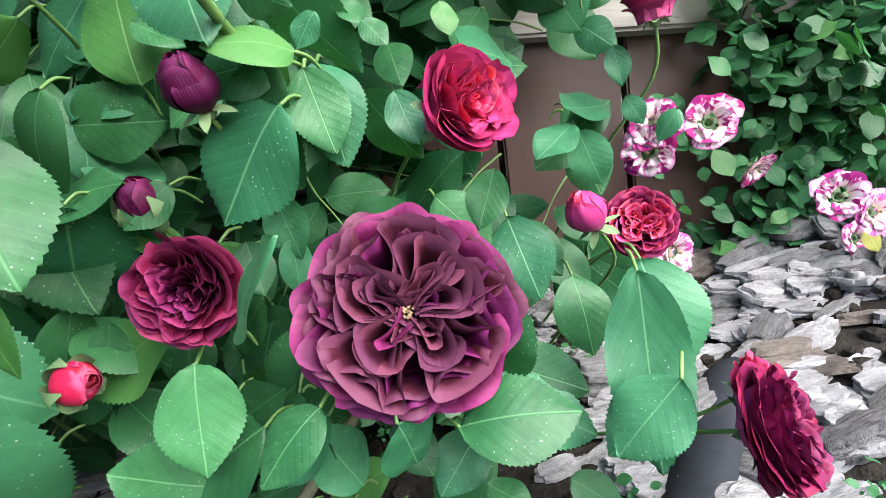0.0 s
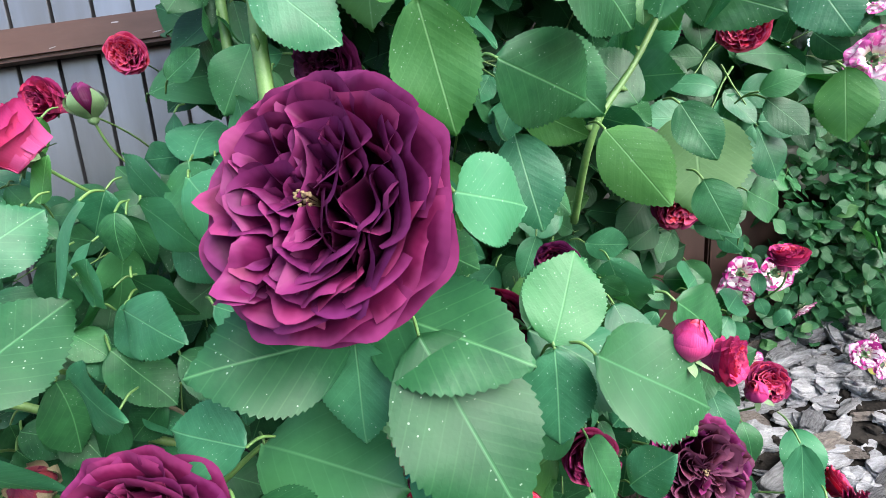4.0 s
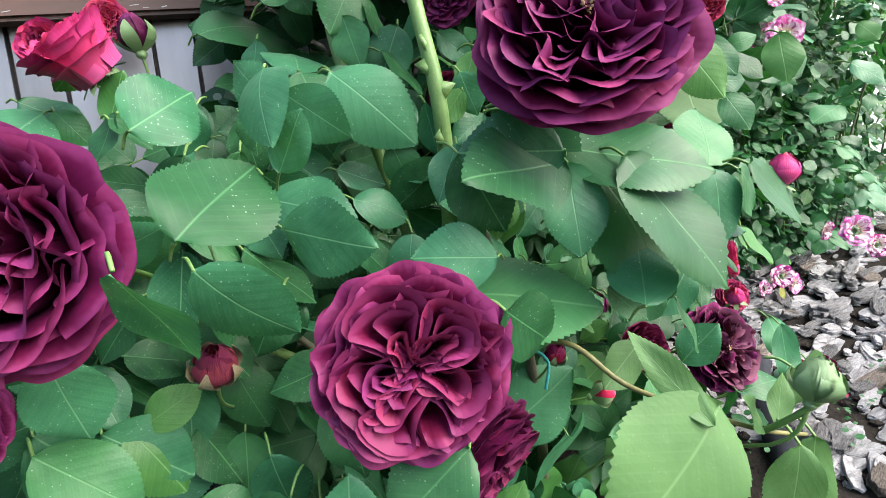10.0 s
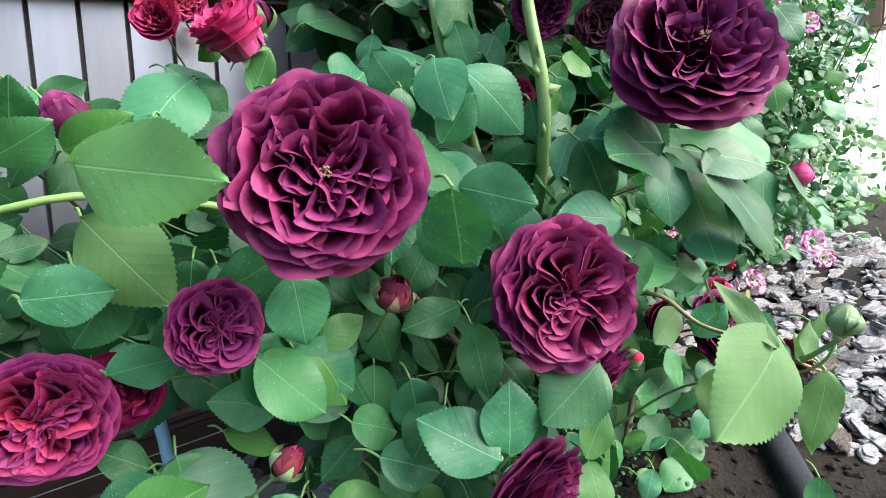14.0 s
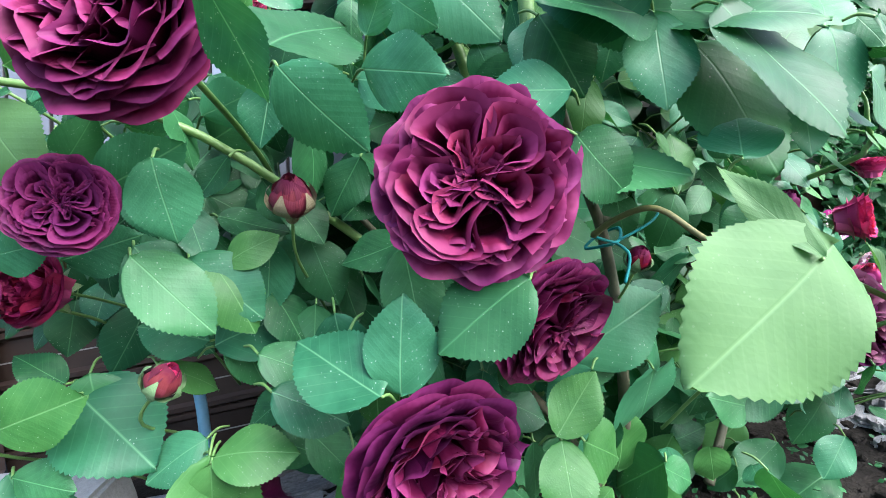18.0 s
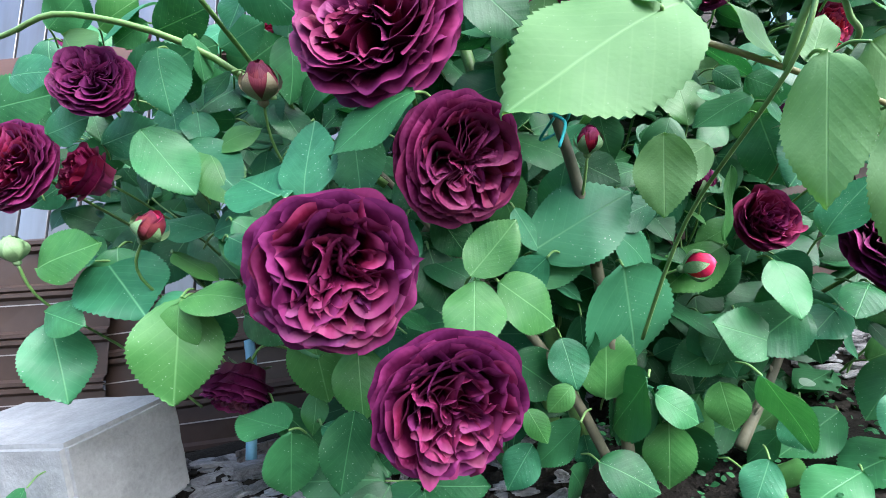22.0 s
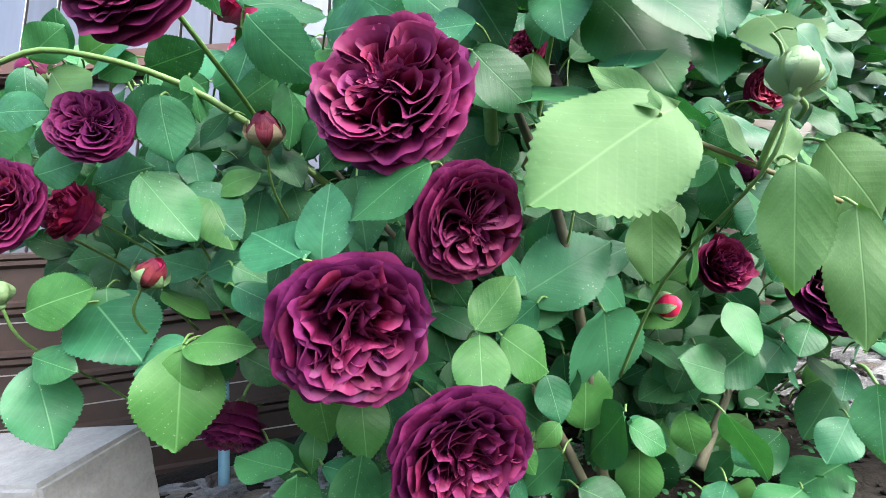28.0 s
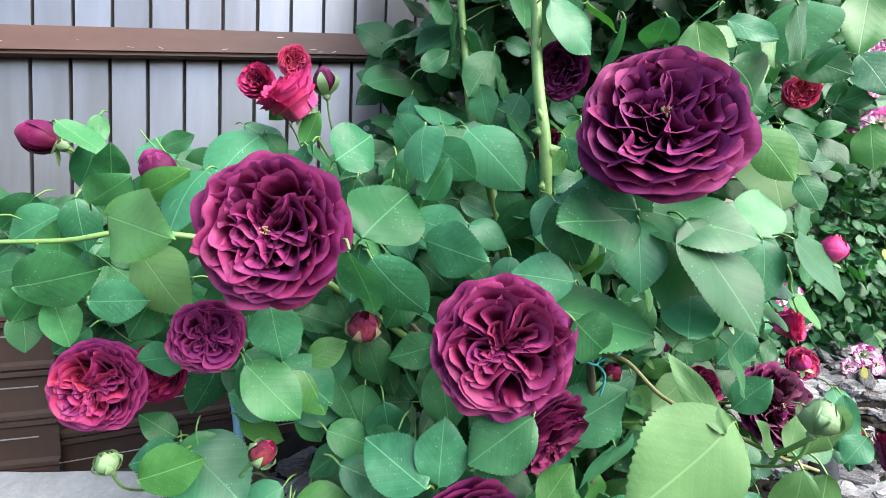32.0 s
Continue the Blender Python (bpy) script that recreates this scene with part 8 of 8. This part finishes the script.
blade(bush, (-0.167, 0.200, 0.506), (-0.174, 0.195, 0.491), (0.364, -0.797, 0.482), LEAF_BLUE, 2)
blade(bush, (-0.143, 0.202, 0.504), (-0.160, 0.193, 0.491), (0.681, -0.521, 0.516), LEAF_BLUE, 5)
blade(bush, (-0.175, 0.202, 0.492), (-0.169, 0.196, 0.465), (0.685, -0.429, 0.589), LEAF_BLUE, 3)
blade(bush, (-0.195, 0.204, 0.515), (-0.191, 0.201, 0.483), (0.498, -0.747, 0.441), LEAF, 0)
blade(bush, (-0.134, 0.186, 0.523), (-0.113, 0.182, 0.513), (0.689, -0.723, 0.052), LEAF, 5)
blade(bush, (-0.201, 0.198, 0.467), (-0.202, 0.188, 0.444), (0.570, -0.694, 0.439), LEAF, 0)
blade(bush, (-0.213, 0.215, 0.519), (-0.215, 0.202, 0.485), (0.608, -0.502, 0.615), LEAF_BLUE, 1)
blade(bush, (-0.229, 0.216, 0.472), (-0.222, 0.194, 0.408), (0.568, -0.693, 0.444), LEAF, 0)
blade(bush, (-0.184, 0.171, 0.397), (-0.191, 0.163, 0.379), (0.529, -0.529, 0.663), LEAF_DARK, 1)
blade(bush, (-0.058, 0.175, 0.514), (-0.067, 0.172, 0.502), (0.030, -0.930, 0.367), LEAF_BLUE, 3)
blade(bush, (-0.098, 0.176, 0.432), (-0.090, 0.167, 0.412), (0.408, -0.793, 0.452), LEAF_DARK, 2)
blade(bush, (-0.054, 0.198, 0.525), (-0.042, 0.194, 0.515), (0.390, -0.908, 0.152), LEAF, 2)
blade(bush, (-0.012, 0.200, 0.521), (-0.008, 0.194, 0.507), (0.287, -0.760, 0.583), LEAF_FRESH, 1)
blade(bush, (0.083, 0.265, 0.483), (0.090, 0.261, 0.467), (-0.461, -0.844, 0.275), LEAF_BLUE, 0)
blade(bush, (0.108, 0.258, 0.472), (0.095, 0.257, 0.459), (-0.475, -0.780, 0.408), LEAF_BLUE, 4)
blade(bush, (-0.269, 0.129, 0.306), (-0.259, 0.123, 0.289), (-0.212, -0.850, 0.482), LEAF_FRESH, 4)
blade(bush, (-0.266, 0.142, 0.284), (-0.283, 0.139, 0.259), (0.031, -0.795, 0.606), LEAF_BLUE, 1)
blade(bush, (-0.187, 0.167, 0.314), (-0.214, 0.187, 0.281), (-0.386, -0.841, 0.379), LEAF_BLUE, 0)
blade(bush, (-0.189, 0.152, 0.315), (-0.162, 0.158, 0.299), (-0.169, -0.582, 0.795), LEAF_BLUE, 4)
blade(bush, (-0.230, 0.178, 0.283), (-0.223, 0.185, 0.258), (-0.073, -0.755, 0.652), LEAF_BLUE, 1)
blade(bush, (-0.240, 0.173, 0.262), (-0.223, 0.195, 0.237), (0.044, -0.892, 0.450), LEAF, 4)
blade(bush, (-0.152, 0.153, 0.319), (-0.143, 0.158, 0.287), (-0.354, -0.691, 0.630), LEAF_FRESH, 1)
blade(bush, (-0.112, 0.163, 0.298), (-0.099, 0.167, 0.275), (-0.480, -0.711, 0.514), LEAF_BLUE, 1)
blade(bush, (-0.123, 0.163, 0.270), (-0.097, 0.193, 0.237), (-0.378, -0.811, 0.448), LEAF_FRESH, 0)
blade(bush, (-0.246, 0.110, 0.321), (-0.259, 0.109, 0.307), (0.115, -0.952, 0.283), LEAF_FRESH, 4)


# canes and flower stalks
tube("cane", [(-0.291, 0.148, 0.860), (-0.293, 0.127, 0.693), (-0.285, 0.117, 0.614), (-0.279, 0.131, 0.545), (-0.267, 0.188, 0.422), (-0.243, 0.228, 0.271)], [0.0035, 0.0042, 0.0048, 0.005, 0.0055, 0.006], STEM, bush, "tall smooth green cane with thorns", 9, 9, 1)
tube("cane", [(-0.345, 0.240, 0.860), (-0.334, 0.203, 0.720), (-0.326, 0.190, 0.648), (-0.307, 0.177, 0.580), (-0.265, 0.170, 0.404), (-0.226, 0.198, 0.277)], [0.003, 0.0035, 0.004, 0.0045, 0.005, 0.006], STEM, bush, "green cane", 8, 6, 2)
tube("cane", [(-0.279, 0.090, 0.546), (-0.257, 0.103, 0.493), (-0.246, 0.110, 0.470), (-0.231, 0.125, 0.421), (-0.215, 0.150, 0.340), (-0.196, 0.194, 0.239)], [0.0024, 0.003, 0.0033, 0.0036, 0.004, 0.0045], CANE, bush, "brown woody cane tied with twine", 9, 5, 3)
tube("cane", [(-0.396, 0.151, 0.498), (-0.329, 0.158, 0.422), (-0.254, 0.150, 0.335), (-0.206, 0.185, 0.248)], [0.002, 0.0026, 0.0032, 0.004], CANE, bush, "woody cane", 8, 4, 4)
tube("cane", [(-0.020, 0.244, 0.440), (-0.050, 0.232, 0.385), (-0.081, 0.220, 0.331), (-0.130, 0.186, 0.275)], [0.0014, 0.002, 0.003, 0.004], CANE, bush, "woody cane", 8, 4, 5)
tube("cane", [(-0.033, 0.173, 0.768), (-0.086, 0.147, 0.683), (-0.119, 0.131, 0.641), (-0.119, 0.166, 0.584)], [0.0016, 0.0019, 0.0022, 0.0026], STEM, bush, "slim green cane rising past a bloom", 7, 3, 7)
tube("shoot", [(-0.265, 0.081, 0.468), (-0.260, 0.063, 0.476), (-0.253, 0.041, 0.478), (-0.239, 0.024, 0.462), (-0.220, 0.001, 0.454), (-0.184, -0.002, 0.437), (-0.150, 0.003, 0.424)], [0.0018, 0.0016, 0.0014, 0.0013, 0.0012, 0.0011, 0.001], STEM_RED, bush, "young reddish shoot", 7)
tube("shoot", [(-0.185, -0.002, 0.437), (-0.185, -0.014, 0.448), (-0.182, -0.025, 0.460)], [0.0015, 0.0014, 0.0014], STEM, bush, "", 6)
tube("cane", [(-0.660, 0.100, 0.535), (-0.592, 0.085, 0.539), (-0.541, 0.080, 0.546), (-0.463, 0.107, 0.527), (-0.358, 0.150, 0.450)], [0.0013, 0.0016, 0.0019, 0.0024, 0.003], STEM, bush, "side cane reaching to the fence", 7, 3, 6)
rng = random.Random(8)
for centre, radius, axis, kind in HEADS:
    if kind == "held":
        continue
    back = centre - axis.normalized() * radius * (0.68 if kind != "bud" else 0.66)
    thick = max(0.0009, min(0.0019, radius * 0.042))
    away = Vector((-0.28 - back.x, 0.2 - back.y, 0)) * 0.35
    mid = back - axis.normalized() * 0.018 + Vector((0, 0.012, -0.005))
    end = mid - axis.normalized() * 0.012 + Vector((away.x * 0.15, 0.035 + max(0, away.y) * 0.5, -0.022))
    last = end + Vector((away.x * 0.2, 0.06, -0.04 - rng.uniform(0, 0.03)))
    tube("flower_stalk", [back, mid, end, last], [thick, thick, thick * 1.1, thick * 1.3], STEM, bush, "", 6)

blade(bush, (-0.187, -0.002, 0.439), (-0.205, -0.011, 0.461), (0.4, -0.8, 0.3), LEAF_YOUNG, 2, 0.7)
blade(bush, (-0.178, -0.003, 0.437), (-0.167, 0.001, 0.460), (-0.3, -0.9, 0.2), LEAF_YOUNG, 2, 0.7)

tube("shoot", [(-0.123, 0.065, 0.540), (-0.119, 0.065, 0.534), (-0.118, 0.065, 0.529), (-0.117, 0.066, 0.524), (-0.109, 0.071, 0.514), (-0.096, 0.086, 0.512), (-0.079, 0.107, 0.510), (-0.080, 0.153, 0.500)], [0.001, 0.001, 0.0011, 0.0012, 0.0014, 0.0016, 0.0018, 0.002], STEM, bush, "young green shoot carrying a pink bud", 7)

# twine round the cane
twine = thing("teal_twine", "thin teal twine tied round a rose cane", "twine")
tube("loop", [(-0.265, 0.084, 0.468), (-0.252, 0.081, 0.464), (-0.241, 0.100, 0.472), (-0.246, 0.116, 0.468), (-0.257, 0.109, 0.461), (-0.252, 0.085, 0.463)], [0.0009] * 6, TWINE, twine, "", 5)
tube("end", [(-0.252, 0.083, 0.464), (-0.247, 0.078, 0.457), (-0.251, 0.076, 0.443)], [0.0009] * 3, TWINE, twine, "", 5)
tube("end", [(-0.252, 0.083, 0.464), (-0.232, 0.082, 0.474), (-0.222, 0.089, 0.482)], [0.0008] * 3, TWINE, twine, "", 5)

# compound leaves filling the bush behind the blooms
rng = random.Random(17)
made = 0


FREE = [ob.matrix_basis @ Vector((0, 0.5, 0)) for ob in bush.children if ob.name.startswith("leaflet")]


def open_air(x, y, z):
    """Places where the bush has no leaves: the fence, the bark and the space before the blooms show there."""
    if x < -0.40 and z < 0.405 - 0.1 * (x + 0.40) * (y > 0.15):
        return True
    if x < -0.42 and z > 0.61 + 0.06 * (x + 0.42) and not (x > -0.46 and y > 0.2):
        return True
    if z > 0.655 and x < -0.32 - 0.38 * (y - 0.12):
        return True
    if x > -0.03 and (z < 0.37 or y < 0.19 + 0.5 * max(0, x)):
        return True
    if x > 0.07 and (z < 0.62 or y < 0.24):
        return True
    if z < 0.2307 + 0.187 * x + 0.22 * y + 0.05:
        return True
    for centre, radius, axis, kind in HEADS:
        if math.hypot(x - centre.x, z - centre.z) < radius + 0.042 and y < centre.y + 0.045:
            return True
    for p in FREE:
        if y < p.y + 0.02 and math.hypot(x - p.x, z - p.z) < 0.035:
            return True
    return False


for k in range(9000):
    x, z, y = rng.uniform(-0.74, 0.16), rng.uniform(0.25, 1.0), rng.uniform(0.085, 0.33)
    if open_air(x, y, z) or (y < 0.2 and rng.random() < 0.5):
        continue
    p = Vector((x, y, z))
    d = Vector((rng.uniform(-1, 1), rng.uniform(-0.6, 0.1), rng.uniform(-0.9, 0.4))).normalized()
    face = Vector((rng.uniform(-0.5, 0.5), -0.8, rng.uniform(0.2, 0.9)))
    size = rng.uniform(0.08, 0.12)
    # leaves far inside always take the dark green: the bush's shade as colour
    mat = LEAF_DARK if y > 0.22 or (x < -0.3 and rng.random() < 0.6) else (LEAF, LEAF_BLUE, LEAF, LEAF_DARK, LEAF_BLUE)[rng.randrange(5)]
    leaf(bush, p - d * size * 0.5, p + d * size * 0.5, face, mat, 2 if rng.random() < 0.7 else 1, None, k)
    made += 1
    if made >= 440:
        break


def scatter(n, seed, region, keep, small, big):
    """Random leaflets in a box of space, facing outwards and up."""
    r = random.Random(seed)
    done = 0
    while done < n:
        p = Vector([r.uniform(a, b) for a, b in region])
        if not keep(p, r):
            continue
        d = Vector((r.uniform(-1, 1), r.uniform(-0.6, 0.4), r.uniform(-0.9, 0.5))).normalized()
        ln = r.uniform(small, big)
        yield p, p + d * ln, Vector((r.uniform(-0.6, 0.6), -0.7, r.uniform(0.2, 1.0)))
        done += 1


# inner foliage, its colour darkened to stand for the shade in there
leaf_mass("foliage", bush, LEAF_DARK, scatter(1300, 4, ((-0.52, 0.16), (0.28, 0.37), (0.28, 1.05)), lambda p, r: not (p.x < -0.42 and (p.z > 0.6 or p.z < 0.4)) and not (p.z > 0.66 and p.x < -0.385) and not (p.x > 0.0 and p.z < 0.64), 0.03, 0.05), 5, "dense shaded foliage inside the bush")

# ---- the striped rose bush beside it ----
striped = thing("striped_rose_bush", "rambling rose bush with white and purple striped blooms", "rose bush")


def clear_of_wall(p):
    """The bush ends where the white wall shows beside it."""
    return not (p.z > 0.68 + 0.05 * math.sin(40 * p.x) and p.x + 0.33 > (1.92 + 0.14 * math.sin(31 * p.z)) * (p.y + 0.15))


def striped_bloom(centre, radius, axis, mat, seed):
    return bloom(striped, "flat", centre, radius, axis, mat, mat, seed, "rose_bloom", "white rose bloom streaked with purple", stamens=True)


striped_bloom((0.136, 0.363, 0.475), 0.019, (-0.3, -0.9, 0.3), PETAL_STRIPED, 1)
striped_bloom((0.129, 0.362, 0.454), 0.020, (-0.5, -0.8, -0.1), PETAL_STRIPED, 2)
striped_bloom((0.178, 0.364, 0.472), 0.020, (-0.2, -0.95, 0.1), PETAL_STRIPED, 3)
striped_bloom((0.201, 0.348, 0.431), 0.013, (0.3, -0.6, -0.6), PETAL_STRIPED, 4)
striped_bloom((0.213, 0.262, 0.405), 0.012, (0.1, -0.9, 0.1), PETAL_PALE, 21)
striped_bloom((0.197, 0.266, 0.416), 0.014, (-0.3, -0.9, 0.2), PETAL_STRIPED, 5)
striped_bloom((0.265, 0.342, 0.377), 0.012, (0, -0.9, 0.2), PETAL_PALE, 6)
striped_bloom((0.285, 0.345, 0.387), 0.011, (0.4, -0.8, 0.2), PETAL_STRIPED, 7)
striped_bloom((0.134, 0.329, 0.382), 0.016, (0.4, -0.8, 0), PETAL_PALE, 8)
striped_bloom((0.241, 0.211, 0.471), 0.018, (-0.4, -0.8, 0.2), PETAL_PALE, 9)
striped_bloom((0.098, 0.190, 0.677), 0.016, (-0.5, -0.8, 0.1), PETAL_PALE, 10)
striped_bloom((0.154, 0.253, 0.692), 0.020, (-0.5, -0.8, 0.1), PETAL_PALE, 11)
striped_bloom((0.031, 0.327, 0.713), 0.014, (-0.4, -0.8, 0), PETAL_PALE, 12)
striped_bloom((0.340, 0.418, 0.808), 0.021, (-0.5, -0.8, 0.1), PETAL_PALE, 13)
striped_bloom((0.342, 0.520, 0.416), 0.022, (-0.5, -0.8, 0.1), PETAL_STRIPED, 14)
striped_bloom((0.273, 0.264, 0.463), 0.012, (0.1, -0.8, -0.2), PETAL_STRIPED, 15)
striped_bloom((0.125, 0.225, 0.753), 0.015, (-0.4, -0.85, 0.1), PETAL_STRIPED, 30)
striped_bloom((0.151, 0.230, 0.778), 0.014, (-0.4, -0.85, 0.1), PETAL_STRIPED, 31)
striped_bloom((0.291, 0.259, 0.781), 0.015, (-0.4, -0.85, 0.1), PETAL_PALE, 32)
striped_bloom((0.115, 0.213, 0.721), 0.011, (-0.4, -0.85, 0.1), PETAL_PALE, 33)
striped_bloom((0.366, 0.260, 0.434), 0.016, (-0.4, -0.85, 0.1), PETAL_STRIPED, 34)
rng = random.Random(77)
for k in range(46):
    x, y = rng.uniform(0.33, 0.7), rng.uniform(0.40, 0.68)
    top = rng.uniform(0.6, 1.0)
    g = lie(x, y)
    lean = Vector((rng.uniform(-0.15, 0.12), rng.uniform(-0.14, 0.06), 0))
    a = Vector((x, y, g))
    tube("cane", [a, a + lean * 0.2 + Vector((0, 0, top * 0.3)), a + lean * 0.6 + Vector((0, 0, top * 0.55)), a + lean + Vector((0, 0, top * 0.75))], [0.0018, 0.0015, 0.0012, 0.0007], STEM if k % 3 else CANE, striped, "", 5)
rng = random.Random(78)
for k in range(170):
    x, y = rng.uniform(0.13, 0.62), rng.uniform(0.29, 0.62)
    z = lie(x, y) + rng.uniform(0.03, 0.62)
    if x < 0.24 and z > 0.49 and y < 0.43 and rng.random() < 0.85:
        continue
    if any((Vector((x, y, z)) - c.matrix_basis.translation).length < 0.05 for c in striped.children if c.name.startswith("rose_bloom")):
        continue
    d = Vector((rng.uniform(-1, 1), rng.uniform(-0.8, 0.1), rng.uniform(-0.7, 0.5))).normalized()
    size = rng.uniform(0.05, 0.075)
    p = Vector((x, y, z))
    leaf(striped, p, p + d * size, (rng.uniform(-0.5, 0.5), -0.7, rng.uniform(0.3, 1)), (LEAF, LEAF_BLUE, LEAF_YOUNG if k % 11 == 0 else LEAF)[k % 3], 2, None, k)
leaf_mass("foliage", striped, LEAF_FRESH, scatter(3200, 6, ((0.14, 1.0), (0.38, 0.85), (0.34, 1.1)), lambda p, r: clear_of_wall(p) and not (p.x < 0.26 and p.y < 0.47 and 0.46 < p.z < 0.66), 0.014, 0.030), 7, "small dense leaves of the striped rose bush")
leaf_mass("foliage", striped, LEAF_YOUNG, scatter(1500, 9, ((0.25, 1.5), (0.5, 1.1), (0.34, 1.0)), lambda p, r: clear_of_wall(p), 0.016, 0.032), 8, "fresh light green leaves of the striped rose bush")
rng = random.Random(79)
for x, y, z in ((0.30, 0.34, 0.545), (0.235, 0.30, 0.39)):
    blade(striped, (x, y, z), (x + 0.008, y - 0.004, z - 0.014), (0, -1, 0.4), LEAF_YELLOW, rng.randrange(6))

leaf_mass("foliage", striped, LEAF, scatter(2300, 12, ((0.27, 0.66), (0.33, 0.5), (0.36, 0.92)), lambda p, r: p.z > lie(p.x, p.y) + 0.03 and r.random() < 0.35 + 0.65 * (p.y > 0.38), 0.012, 0.028), 13, "dense small leaves among thin canes")
leaf_mass("foliage", striped, LEAF_FRESH, scatter(2400, 14, ((0.12, 0.9), (0.46, 0.75), (0.62, 1.2)), lambda p, r: clear_of_wall(p), 0.018, 0.034), 15, "fresh upper leaves of the striped rose bush")

leaf_mass("foliage", striped, LEAF, scatter(1300, 31, ((0.15, 0.50), (0.395, 0.435), (0.36, 0.66)), lambda p, r: not (p.x < 0.2 and p.z > 0.5) and r.random() < 0.25 + 0.75 * (p.x > 0.22), 0.012, 0.024), 16, "small leaves in front of the brown boards")
# ---- low weeds on the soil ----
weeds = thing("weeds", "small bright green chickweed sprouts on dark soil", "weeds", kind="stuff")

def sprouts(n):
    """Small clumps of seedlings: a handful of tiny leaves round a short stem."""
    for _ in range(n):
        cx, cy = rng.uniform(-0.25, 0.09), rng.uniform(0.14, 0.33)
        if rng.random() < 0.35:
            cx, cy = rng.uniform(0.1, 0.24), rng.uniform(0.05, 0.2)
        for _ in range(rng.randrange(8, 20)):
            x, y, h = cx + rng.gauss(0, 0.008), cy + rng.gauss(0, 0.008), rng.uniform(0.002, 0.022)
            p = Vector((x, y, lie(x, y) + h))
            yield p, p + Vector((rng.uniform(-0.006, 0.006), rng.uniform(-0.006, 0.003), rng.uniform(-0.002, 0.004))), (rng.uniform(-0.4, 0.4), -0.6, 1)


leaf_mass("sprouts", weeds, LEAF, sprouts(44), 10)
